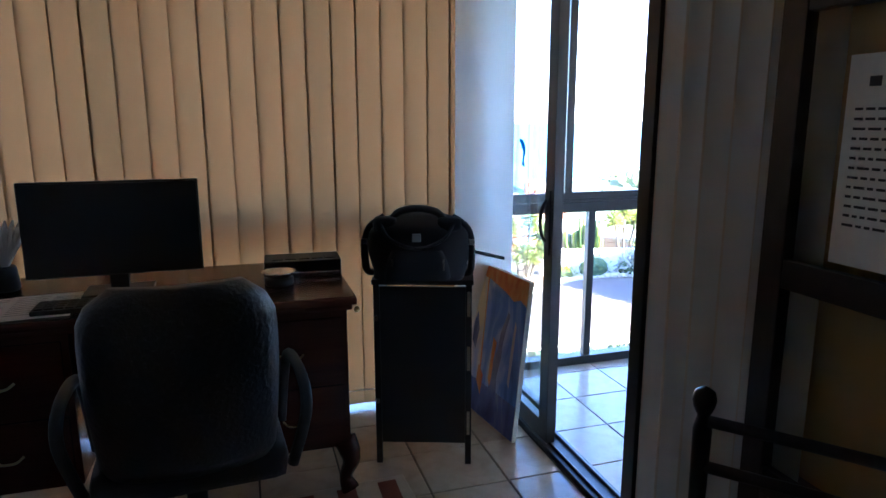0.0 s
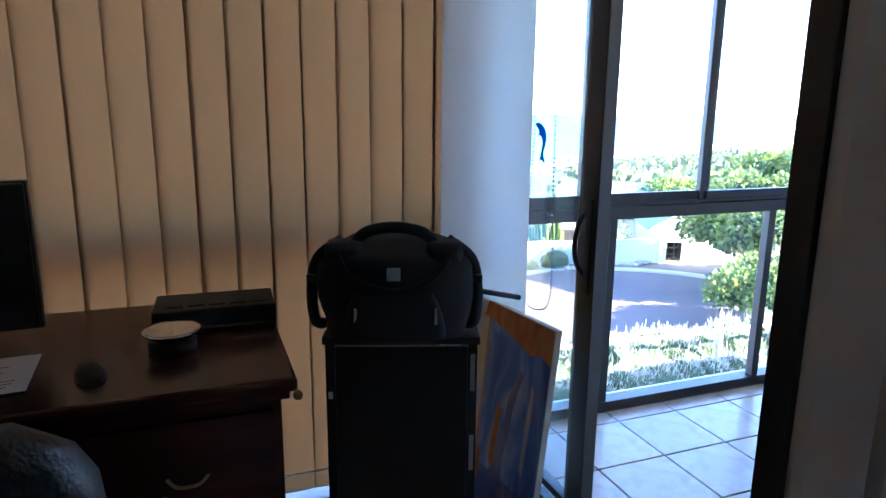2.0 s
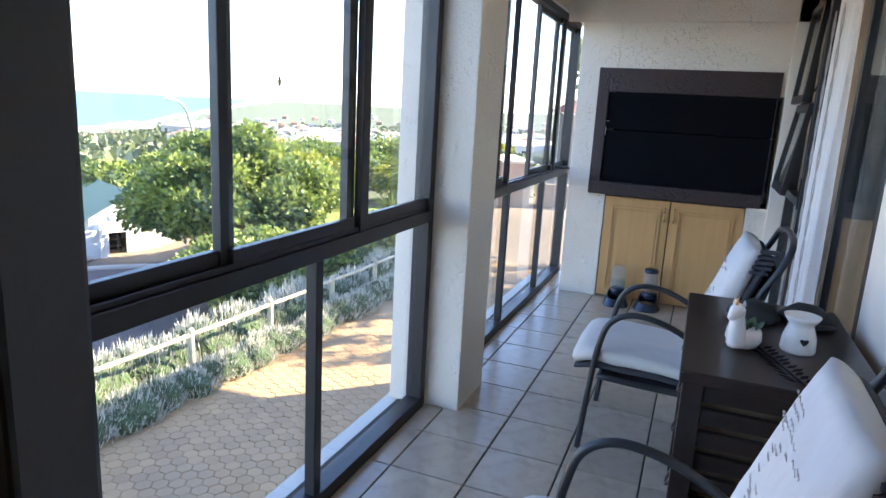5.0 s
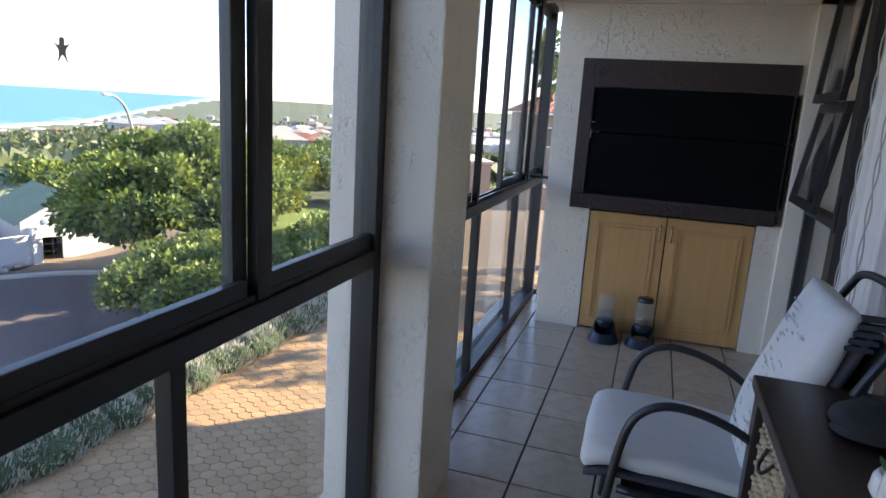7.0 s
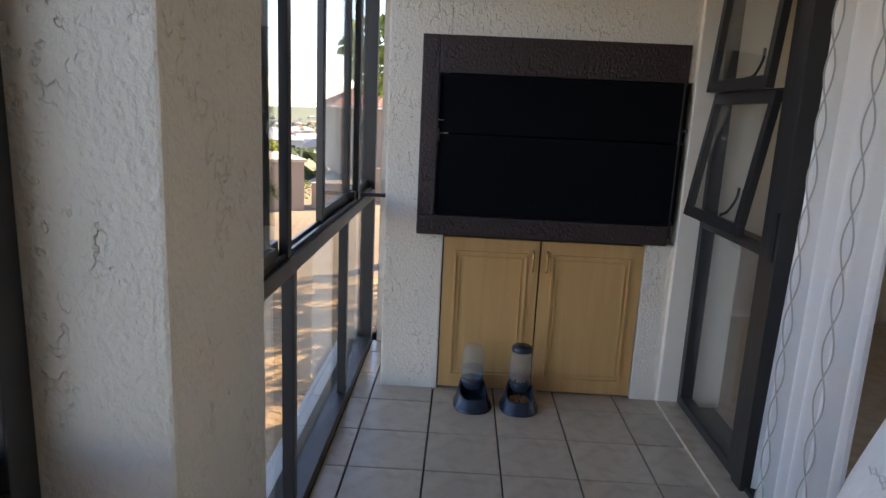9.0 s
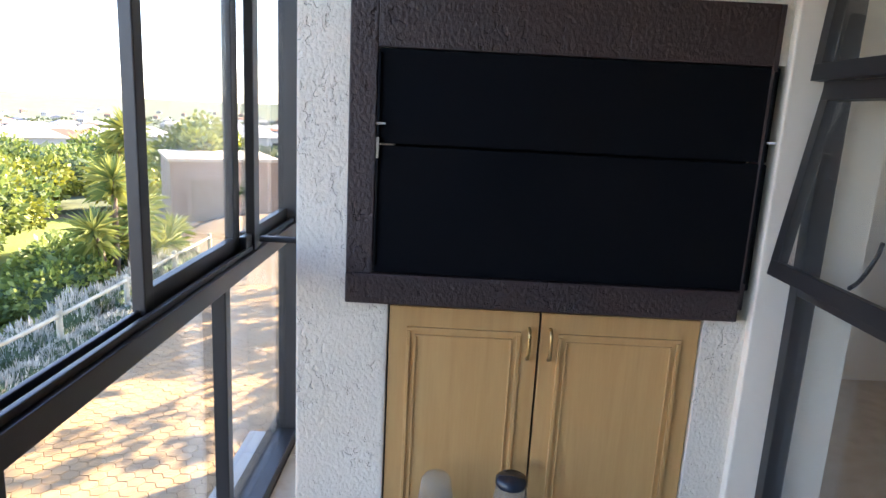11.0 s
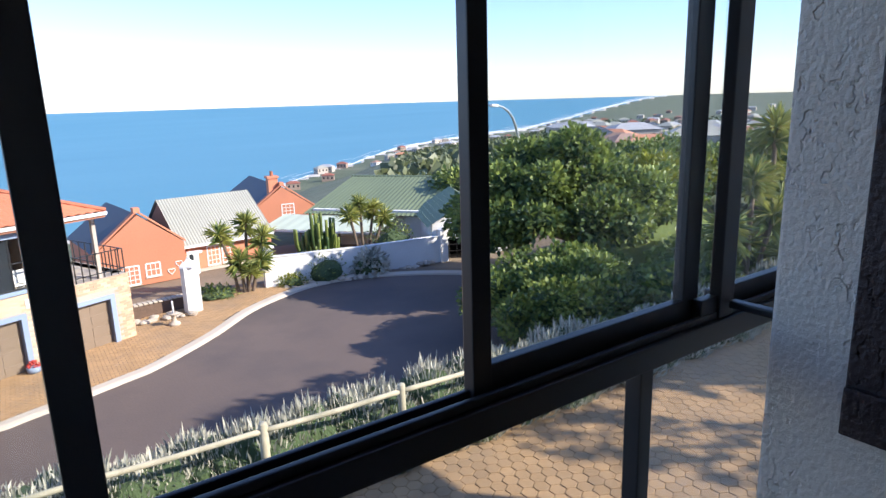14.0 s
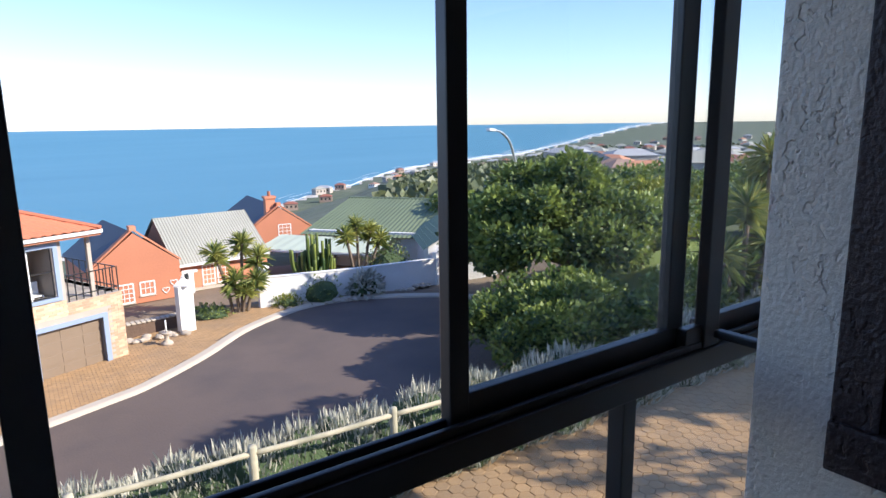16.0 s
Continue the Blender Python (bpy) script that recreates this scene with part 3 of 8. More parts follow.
def balcony_window(name, x0, x1, uppers, lowers, label, opened=None):
    w = tagged(new(name), label=label, category="window", kind="structure")
    T0, T1 = 0.872, 0.925
    y0, y1 = WY - 0.035, WY + 0.04
    frame_bars(w, [(x0, x1, 0.0, 0.045, y0, y1), (x0, x1, 2.055, 2.10, y0, y1), (x0, x0 + 0.05, 0.045, 2.055, y0, y1), (x1 - 0.05, x1, 0.045, 2.055, y0, y1)], "window_frame")
    frame_bars(w, [(x0 + 0.05, x1 - 0.05, T0, T1, y0, y1), (x0 + 0.05, x1 - 0.05, T1, T1 + 0.016, y0 + 0.012, y0 + 0.024), (x0 + 0.05, x1 - 0.05, T1, T1 + 0.016, y0 + 0.045, y0 + 0.056)], "transom")
    for x in lowers:
        frame_bars(w, [(x - 0.02, x + 0.02, 0.045, T0, y0 + 0.01, y1 - 0.025)], "mullion")
    xs = [x0 + 0.05] + list(lowers) + [x1 - 0.05]
    for a, b in zip(xs, xs[1:]):
        pane(w, a, b, 0.04, T0 + 0.01, WY + 0.01)
    xs = [x0 + 0.05] + [u[0] for u in uppers] + [x1 - 0.05]
    for x, wd, dp in uppers:
        frame_bars(w, [(x - wd / 2, x + wd / 2, T1, 2.055, WY + dp - 0.014, WY + dp + 0.014)], "sash_stile")
    for i, (a, b) in enumerate(zip(xs, xs[1:])):
        if i == opened:
            continue
        d = 0.018 if i % 2 else -0.008
        frame_bars(w, [(a, b, T1 + 0.003, T1 + 0.052, WY + d - 0.012, WY + d + 0.012), (a, b, 2.02, 2.055, WY + d - 0.012, WY + d + 0.012)], "sash_rail")
        pane(w, a, b, T1 + 0.03, 2.03, WY + d)
    return w


window_study = balcony_window("window_1", -2.2, 1.12, [(-1.37, 0.05, 0), (-0.54, 0.07, 0), (0.29, 0.05, 0)], [-1.4, -0.54, 0.3], "dark bronze aluminium window behind the vertical blinds")
window_a = balcony_window("window_2", 1.14, 3.55, [(1.62, 0.045, 0.0), (2.253, 0.05, 0.012), (2.875, 0.05, 0.012), (2.927, 0.055, -0.016)], [1.765, 2.655], "dark bronze aluminium sliding window of the balcony over fixed panes")
window_b = balcony_window("window_3", 3.92, 6.55, [(4.60, 0.05, 0.018), (4.715, 0.042, -0.014), (5.307, 0.04, 0.012), (5.905, 0.055, 0.022), (5.99, 0.055, -0.014)], [4.79, 5.72], "dark bronze aluminium sliding window beside the grill, one sash slid open", 2)
arm = bx("window_stay", 5.985, 6.01, 2.93, 3.075, 0.948, 0.966, "frame", None, "short dark metal stay between window and wall", 0.004)
tagged(arm, category="window stay", kind="structure")


# sliding door between study and balcony
def sliding_door():
    d = tagged(new("door_1"), label="dark bronze aluminium sliding glass door, partly open", category="sliding door", kind="structure")
    X = 1.145
    def bar(name, y0, y1, z0, z1, x0=X - 0.02, x1=X + 0.02):
        bx(name, x0, x1, y0, y1, z0, z1, "frame", d, "", 0.003)
    bar("door_frame", 1.60, 3.05, 0.0, 0.025, X - 0.055, X + 0.055)
    bar("door_frame", 1.60, 3.05, 2.07, 2.12, X - 0.055, X + 0.055)
    bar("door_frame", 1.60, 1.66, 0.0, 2.07, X - 0.06, X + 0.055)
    bar("door_frame", 3.00, 3.05, 0.0, 2.07, X - 0.055, X + 0.055)
    for dx in (-0.03, 0.03):
        bar("track", 1.66, 3.0, 0.025, 0.038, X + dx - 0.004, X + dx + 0.004)
    for x, a, b in ((X - 0.028, 2.235, 2.98), (X + 0.028, 2.335, 3.0)):
        bar("stile", a, a + 0.075, 0.03, 2.07, x - 0.02, x + 0.02)
        bar("stile", b - 0.06, b, 0.03, 2.07, x - 0.02, x + 0.02)
        bar("rail", a + 0.075, b - 0.06, 0.03, 0.11, x - 0.018, x + 0.018)
        bar("rail", a + 0.075, b - 0.06, 2.0, 2.07, x - 0.018, x + 0.018)
        g = bx("pane", x - 0.002, x + 0.002, a + 0.07, b - 0.05, 0.10, 2.01, "glass", d, "clear glass pane")
        g.visible_shadow = False
    bm = B()
    tube(bm, curve_pts([(X - 0.05, 2.285, 1.05), (X - 0.068, 2.29, 1.02), (X - 0.074, 2.295, 0.96), (X - 0.068, 2.29, 0.91), (X - 0.05, 2.285, 0.88)]), 0.007)
    part("handle", bm, "black", d, "dark curved pull handle", True)
    bx("lock_plate", X - 0.054, X - 0.046, 2.255, 2.285, 0.83, 1.09, "black", d, "", 0.003)


sliding_door()


# lounge doors and louvre window in the south wall
def louvre_window():
    w = tagged(new("window_4"), label="bronze aluminium window with two top-hung sashes standing open", category="window", kind="structure")
    y = 1.43
    x0, x1 = 5.20, 5.888
    frame_bars(w, [(x0, x1, 0.012, 0.055, y - 0.03, y + 0.03), (x0, x1, 2.09, 2.13, y - 0.03, y + 0.03), (x0, x0 + 0.06, 0.055, 2.09, y - 0.03, y + 0.03), (x1 - 0.045, x1, 0.055, 2.09, y - 0.03, y + 0.03), (x0 + 0.06, x1 - 0.045, 0.90, 0.95, y - 0.03, y + 0.03), (x0 + 0.06, x1 - 0.045, 1.475, 1.51, y - 0.03, y + 0.03)], "window_frame")
    pane(w, x0 + 0.055, x1 - 0.04, 0.05, 0.91, y)
    a0, a1 = 5.262, 5.842
    for z0, z1, ang in ((0.955, 1.50, 8), (1.505, 2.09, 4)):
        sash = part("sash", B(), "frame", w, "top-hung sash standing open")
        sash.matrix_basis = pose(0, y + 0.035, z1, ang, 0, 0)
        h = z1 - z0
        for b0, b1, a, b in ((a0, a1, -0.045, 0.0), (a0, a1, -h, -h + 0.045), (a0, a0 + 0.04, -h + 0.045, -0.045), (a1 - 0.04, a1, -h + 0.045, -0.045)):
            bx("sash_bar", b0, b1, -0.012, 0.018, a, b, "frame", sash, "", 0.002)
        g = bx("pane", a0 + 0.03, a1 - 0.03, 0.0, 0.004, -h + 0.04, -0.04, "glass", sash, "clear glass pane")
        g.visible_shadow = False
        bm = B()
        tube(bm, curve_pts([(5.53, -0.02, -h + 0.05), (5.56, -0.06, -h + 0.07), (5.56, -0.08, -h + 0.13), (5.54, -0.07, -h + 0.17)]), 0.006, 6)
        part("stay", bm, "black", sash, "curved casement stay", True)


louvre_window()


def lounge_door():
    d = tagged(new("door_2"), label="bronze aluminium sliding doors to the lounge, standing open", category="sliding door", kind="structure")
    frame_bars(d, [(5.11, 5.195, 0.0, 2.13, 1.37, 1.47), (3.43, 5.11, 0.0, 0.03, 1.34, 1.45), (3.43, 5.11, 2.08, 2.13, 1.34, 1.45), (3.43, 3.48, 0.03, 2.08, 1.34, 1.45)], "door_frame")
    for a, b, y in ((3.48, 4.28, 1.415), (3.56, 4.36, 1.37)):
        frame_bars(d, [(a, a + 0.06, 0.03, 2.08, y - 0.018, y + 0.018), (b - 0.06, b, 0.03, 2.08, y - 0.018, y + 0.018), (a + 0.06, b - 0.06, 0.03, 0.12, y - 0.016, y + 0.016), (a + 0.06, b - 0.06, 2.0, 2.08, y - 0.016, y + 0.016)], "door_leaf_bar")
        pane(d, a + 0.05, b - 0.05, 0.11, 2.01, y)
    bx("lock_plate", 5.125, 5.15, 1.47, 1.478, 0.90, 1.08, "black", d, "", 0.002)


lounge_door()


def curtain(name, x0, x1, y, z0, z1, material, label, folds, amp, pattern=None, lean=0.0):
    c = thing(name, label, "curtain")
    bm = B()
    n, rows = folds * 10, 12
    grid = []
    for j in range(rows + 1):
        v = j / rows
        z = z1 + (z0 - z1) * v
        a = amp * (0.55 + 0.45 * v)
        row = []
        for i in range(n + 1):
            u = i / n
            x = x0 + (x1 - x0) * u + lean * v * (u - 0.5)
            row.append(bm.verts.new((x, y + a * math.sin(u * folds * 2 * math.pi + 0.5 * math.sin(3 * v + 5 * u)) + 0.3 * a * math.sin(u * folds * 4.7 + 2 * v), z + 0.01 * math.sin(u * folds * 6) * (v > 0.99))))
        grid.append(row)
    for j in range(rows):
        for i in range(n):
            bm.faces.new((grid[j][i], grid[j][i + 1], grid[j + 1][i + 1], grid[j + 1][i]))
    part("cloth", bm, material, c, "", True)
    if pattern:
        bm = B()
        for fx in pattern:
            x = x0 + (x1 - x0) * fx
            for k in range(12):
                zc = z1 - 0.1 - k * 0.165
                for s in (-1, 1):
                    pts = [(x + s * 0.028 * math.sin(math.pi * q / 8), y + amp + 0.012, zc - 0.165 * q / 8) for q in range(9)]
                    tube(bm, pts, 0.0032, 4)
        part("leaf_print", bm, "curtain_print", c, "grey twining leaf pattern", True, kind="stuff")
    bm = B()
    tube(bm, [(x0 - 0.05, y, z1 + 0.02), (x1 + 0.05, y, z1 + 0.02)], 0.012)
    part("rail", bm, "chrome", c, "thin curtain rail", True)
    return c


curtain("curtain", 4.60, 5.09, 1.42, 0.05, 2.06, "voile", "sheer white curtain with pale leaf print inside the lounge door", 5, 0.035, (0.25, 0.75))
curtain("curtain", 4.24, 4.54, 1.29, 0.02, 2.06, "voile", "white patterned curtain gathered beside the open lounge door", 4, 0.03, (0.3, 0.8))
curtain("curtain", 5.25, 5.62, 1.16, 0.03, 2.06, "voile", "sheer white curtain behind the louvre window", 4, 0.03)


# ---- built-in grill ----
def grill():
    g = thing("built_in_grill", "built-in braai with dark brown plaster surround and black steel front", "built-in barbecue")
    X = 5.92
    def b(name, x0, x1, y0, y1, z0, z1, m, label="", bev=0.004):
        bx(name, x0, x1, y0, y1, z0, z1, m, g, label, bev)
    b("surround_side", X - 0.02, X + 0.05, 2.71, 2.79, 0.83, 1.712, "brown", "dark brown painted plaster band")
    b("surround_side", X - 0.02, X + 0.05, 1.585, 1.60, 0.83, 1.712, "brown", "dark brown painted plaster band")
    b("surround_top", X - 0.02, X + 0.05, 1.60, 2.71, 1.545, 1.712, "brown", "dark brown painted plaster band")
    b("surround_sill", X - 0.03, X + 0.05, 1.60, 2.79, 0.795, 0.89, "brown", "dark brown painted plaster sill", 0.006)
    b("firebox", X + 0.06, X + 0.6, 1.60, 2.66, 0.80, 1.54, "black_steel", "sooty black steel box")
    b("upper_shutter", X - 0.012, X + 0.03, 1.575, 2.708, 1.277, 1.543, "black_steel", "upper black steel shutter with a soot line")
    b("lower_shutter", X - 0.018, X + 0.03, 1.575, 2.708, 0.892, 1.271, "black_steel", "lower black steel shutter")
    for y in (2.703, 1.59):
        bm = B()
        tube(bm, [(X - 0.02, y, 0.915), (X - 0.02, y, 1.53)], 0.005, 6)
        part("hinge_rod", bm, "black_steel", g, "thin steel rod", True)
        bx("catch", X - 0.04, X - 0.015, y - 0.022, y + 0.006, 1.331, 1.337, "chrome", g, "bright steel catch pin")
    for y in (2.703,):
        bx("catch", X - 0.033, X - 0.02, y - 0.004, y + 0.004, 1.235, 1.295, "chrome", g, "bright steel catch pin")
    return g


grill()


def cupboard():
    c = thing("cupboard", "maple veneer cupboard with two panelled doors under the grill", "cupboard")
    X = 5.935
    bx("carcass", X + 0.02, X + 0.5, 1.70, 2.675, 0.004, 0.785, "darkwood", c, "dark cupboard interior box")
    bx("face_frame", X + 0.0, X + 0.02, 2.655, 2.679, 0.004, 0.79, "darkwood", c, "thin dark edge strip")
    for y0, y1, hy in ((2.189, 2.655, 2.219), (1.69, 2.182, 2.152)):
        d = bx("door", X - 0.005, X + 0.016, y0, y1, 0.01, 0.782, "maple", c, "maple door with a moulded panel", 0.003)
        for i, (o, w) in enumerate(((0.055, 0.012), (0.08, 0.006))):
            bm = B()
            for q in ((y0 + o, y1 - o, 0.01 + o + 0.01, 0.01 + o + 0.01 + w), (y0 + o, y1 - o, 0.772 - o - w, 0.772 - o), (y0 + o, y0 + o + w, 0.02 + o + w, 0.772 - o - w), (y1 - o - w, y1 - o, 0.02 + o + w, 0.772 - o - w)):
                box(bm, X - 0.0135 + 0.003 * i, X - 0.0045, q[0], q[1], q[2], q[3], bevel=0.0018)
            part("moulding", bm, "maple", d)
        bm = B()
        tube(bm, curve_pts([(X - 0.006, hy, 0.63), (X - 0.028, hy, 0.64), (X - 0.034, hy, 0.68), (X - 0.028, hy, 0.72), (X - 0.006, hy, 0.73)], 5), 0.0055, 8)
        part("handle", bm, "brass", d, "curved aged brass handle", True)


cupboard()


# ---- pet feeders ----
def feeder(name, label, y, fill, cap, yaw):
    f = thing(name, label, "pet feeder", (5.80, y, 0.0), yaw)
    # one moulded base: wide foot flange, flared walls, a rim that climbs to the bottle's collar, and the bowl sunk in it
    bm = B()
    def ring(cx, rx, ry, low, high):
        vs = []
        for k in range(40):
            a = 2 * math.pi * k / 40
            c, q = math.cos(a), math.sin(a)
            u = smooth_step(0.5 + 0.5 * c)
            vs.append(bm.verts.new((cx + rx * abs(c) ** 0.85 * (1 if c > 0 else -1), ry * abs(q) ** 0.8 * (1 if q > 0 else -1) * (1 - 0.12 * u), low + (high - low) * u)))
        return vs
    rings = [ring(-0.035, 0.122, 0.097, 0.0, 0.0), ring(-0.035, 0.124, 0.099, 0.006, 0.006), ring(-0.035, 0.118, 0.092, 0.012, 0.014), ring(-0.033, 0.108, 0.080, 0.034, 0.060),
             ring(-0.030, 0.099, 0.071, 0.052, 0.108), ring(-0.031, 0.094, 0.067, 0.056, 0.114), ring(-0.036, 0.086, 0.060, 0.051, 0.104), ring(-0.048, 0.066, 0.050, 0.026, 0.040), ring(-0.050, 0.030, 0.024, 0.020, 0.022)]
    for a, b in zip(rings, rings[1:]):
        for k in range(40):
            bm.faces.new((a[k], a[(k + 1) % 40], b[(k + 1) % 40], b[k]))
    bm.faces.new(rings[0][::-1])
    bm.faces.new(rings[-1])
    part("base", bm, "navy_plastic", f, "glossy dark navy plastic base with a sunk bowl", True)
    bm = B()
    lathe(bm, [(0.040, 0.060), (0.052, 0.075), (0.055, 0.108), (0.052, 0.114), (0.046, 0.110), (0.040, 0.085)], 28, (0.012, 0, 0))
    part("collar", bm, "navy_plastic", f, "collar that holds the bottle", True)
    bm = B()
    lathe(bm, [(0.032, 0.086), (0.040, 0.100), (0.052, 0.118), (0.055, 0.130), (0.0535, 0.134), (0.055, 0.138), (0.055, 0.168), (0.0535, 0.172), (0.055, 0.176), (0.053, 0.215), (0.048, 0.245), (0.046, 0.265), (0.036, 0.281), (0.0, 0.286)], 28, (0.012, 0, 0))
    part("bottle", bm, "clear_plastic", f, "clear ribbed plastic reservoir bottle", True)
    if fill == "kibble":
        rng = random.Random(4)
        bm = B()
        for k in range(260):
            a, r, z = rng.random() * 6.28, 0.046 * math.sqrt(rng.random()), 0.118 + 0.026 * rng.random()
            c = Vector((0.012 + r * math.cos(a), r * math.sin(a), z))
            if k < 130:
                c = Vector((-0.055 + 0.058 * math.sqrt(rng.random()) * math.cos(a), 0.045 * math.sin(a) * math.sqrt(rng.random()), 0.034 + 0.012 * rng.random()))
            bmesh.ops.create_icosphere(bm, subdivisions=1, radius=0.0055, matrix=Matrix.Translation(c))
        part("kibble", bm, "kibble", f, "brown dry pet food", kind="stuff")
    else:
        bm = B()
        lathe(bm, [(0.030, 0.088), (0.038, 0.101), (0.050, 0.119), (0.052, 0.168), (0.0, 0.168)], 24, (0.012, 0, 0))
        part("water", bm, "water", f, "clear water", True)
        bm = B()
        lathe(bm, [(0.052, 0.036), (0.0, 0.0365)], 24, (-0.055, 0, 0))
        part("water", bm, "water", f, "clear water", True)
    if cap:
        bm = B()
        lathe(bm, [(0.047, 0.262), (0.050, 0.266), (0.049, 0.283), (0.040, 0.290), (0.0, 0.292)], 24, (0.012, 0, 0))
        part("lid", bm, "navy_plastic", f, "dark screw lid", True)


feeder("pet_waterer", "navy plastic pet waterer with clear bottle on floor tiles", 2.483, "water", False, 4)
feeder("pet_feeder", "navy plastic pet feeder with kibble and dark lid", 2.253, "kibble", True, -4)


# ---- patio chairs ----
def patio_chair(x, y, yaw):
    c = thing("patio_chair", "charcoal steel armchair with a cream script-print cushion on the tiles", "patio armchair", (x, y, 0), yaw, "patio chairs at the console table")
    W = 0.25
    for s in (-1, 1):
        bm = B()
        tube(bm, curve_pts([(s * W, 0.38, 0.0), (s * W, 0.355, 0.30), (s * W, 0.335, 0.46), (s * W, 0.30, 0.56), (s * W, 0.22, 0.605), (s * W, 0.10, 0.59), (s * W, -0.02, 0.53), (s * W, -0.12, 0.43)], 6), 0.0125, 10)
        part("arm", bm, "chair_metal", c, "bent steel arm and front leg", True)
        bm = B()
        tube(bm, curve_pts([(s * W * 0.96, -0.36, 0.0), (s * W * 0.96, -0.28, 0.22), (s * W * 0.96, -0.18, 0.40)], 5), 0.0115, 8)
        part("rear_leg", bm, "chair_metal", c, "", True)
    bm = B()
    tube(bm, curve_pts([(-W, 0.33, 0.33), (-W, 0.05, 0.32), (-W, -0.11, 0.35), (-W, -0.185, 0.68), (-W, -0.275, 0.88), (-W * 0.8, -0.300, 0.945), (0, -0.310, 0.96), (W * 0.8, -0.300, 0.945), (W, -0.275, 0.88), (W, -0.185, 0.68), (W, -0.11, 0.35), (W, 0.05, 0.32), (W, 0.33, 0.33)], 5), 0.0125, 10)
    part("frame", bm, "chair_metal", c, "bent steel seat and back frame", True)
    bm = B()
    box(bm, -0.235, 0.235, -0.09, 0.32, 0.322, 0.328)
    part("seat_sling", bm, "cushion_dark", c, "taut dark fabric sling")
    bm = B()
    extrude_poly(bm, [(-0.228, -0.14, 0.40), (0.228, -0.14, 0.40), (0.228, -0.26, 0.85), (-0.228, -0.26, 0.85)], (0, -0.006, 0))
    part("back_sling", bm, "cushion_dark", c, "taut dark fabric sling")

    def pad(pts, half, thick, material, name, label, inset=0.0, lo=-1.0, hi=1.0):
        """A soft pad along a side profile."""
        bm = B()
        P = curve_pts(pts, 4)
        rows = []
        N = len(P)
        for i, p in enumerate(P):
            a, b = P[max(i - 1, 0)], P[min(i + 1, N - 1)]
            d = (b - a).normalized()
            nrm = Vector((0, -d.z, d.y))
            e = math.sin(math.pi * min(max(i / (N - 1), 0.02), 0.98)) ** 0.24
            ring = []
            for k in range(20):
                an = 2 * math.pi * k / 20
                cx, cy = math.cos(an), math.sin(an)
                sx = abs(cx) ** 0.35 * (1 if cx > 0 else -1)
                sy = abs(cy) ** 0.7 * (1 if cy > 0 else -1)
                v = p + nrm * (sy * thick / 2 * e * (0.72 + 0.28 * math.cos(sx * 1.4))) + Vector((sx * (half - inset) * (0.96 + 0.04 * e), 0, 0))
                v += nrm * 0.006 * noise.noise(v * 14)
                ring.append(bm.verts.new(v))
            rows.append(ring)
        for a, b in zip(rows, rows[1:]):
            for k in range(20):
                bm.faces.new((a[k], a[(k + 1) % 20], b[(k + 1) % 20], b[k]))
        bm.faces.new(rows[0][::-1])
        bm.faces.new(rows[-1])
        return part(name, bm, material, c, label, True)

    pad([(0, 0.43, 0.375), (0, 0.37, 0.405), (0, 0.15, 0.40), (0, -0.08, 0.38)], 0.24, 0.10, "cushion", "seat_cushion", "plump cream script-print seat cushion")
    pad([(0, 0.427, 0.345), (0, 0.35, 0.362), (0, 0.1, 0.358), (0, -0.08, 0.345)], 0.243, 0.045, "cushion_dark", "seat_border", "charcoal underside of the cushion")
    bk = [(0, -0.02, 0.39), (0, -0.06, 0.54), (0, -0.115, 0.70), (0, -0.185, 0.915)]
    pad(bk, 0.215, 0.115, "cushion", "back_cushion", "tall cream script-print back cushion")
    pad([(0, -0.06, 0.38), (0, -0.105, 0.53), (0, -0.16, 0.69), (0, -0.23, 0.885)], 0.219, 0.055, "cushion_dark", "back_border", "charcoal rear of the cushion")
    bm = B()
    for k in range(5):
        z = 0.825 + 0.02 * k
        yy = -0.190 - 0.36 * (z - 0.80)
        box(bm, -0.2165, -0.19, yy - 0.035, yy + 0.03, z, z + 0.012)
    part("stripes", bm, "cushion_dark", c, "charcoal stripes on the cushion corner")
    rng = random.Random(7)
    bm = B()
    for k in range(70):
        u, v = rng.uniform(-0.15, 0.09), rng.uniform(0.1, 0.88)
        p = Vector((u, bk[0][1], bk[0][2])).lerp(Vector((u, bk[3][1], bk[3][2])), v)
        sx = abs(u + 0.02) / 0.22
        p += Vector((0, 0.94, 0.33)) * (0.06 * (0.72 + 0.28 * math.cos(sx * 1.4)) * max(0, 1 - sx ** 5.7) ** 0.35 - 0.0002)
        L = rng.uniform(0.02, 0.06)
        tube(bm, [p + Vector((L * q / 6, 0.0, 0.006 * math.sin(q * 2.2 + k))) for q in range(7)], 0.0011, 3)
    part("script_print", bm, "script", c, "faint grey handwriting print", kind="stuff")
    bm = B()
    box(bm, -0.045, -0.0, -0.235, -0.12, 0.60, 0.625, bevel=0.003)
    sm = mesh_of(bm, "tie_strap")
    sm.materials.append(M["cushion_dark"])
    for x in (W + 0.016, -W + 0.03):
        part("tie_strap", sm, "cushion_dark", c, "charcoal tie strap round the back frame", at=pose(x, 0, 0))
    return c


first = patio_chair(2.17, 1.89, -1)
copy_thing(first, pose(3.74, 1.965, 0, 0, 0, 0))


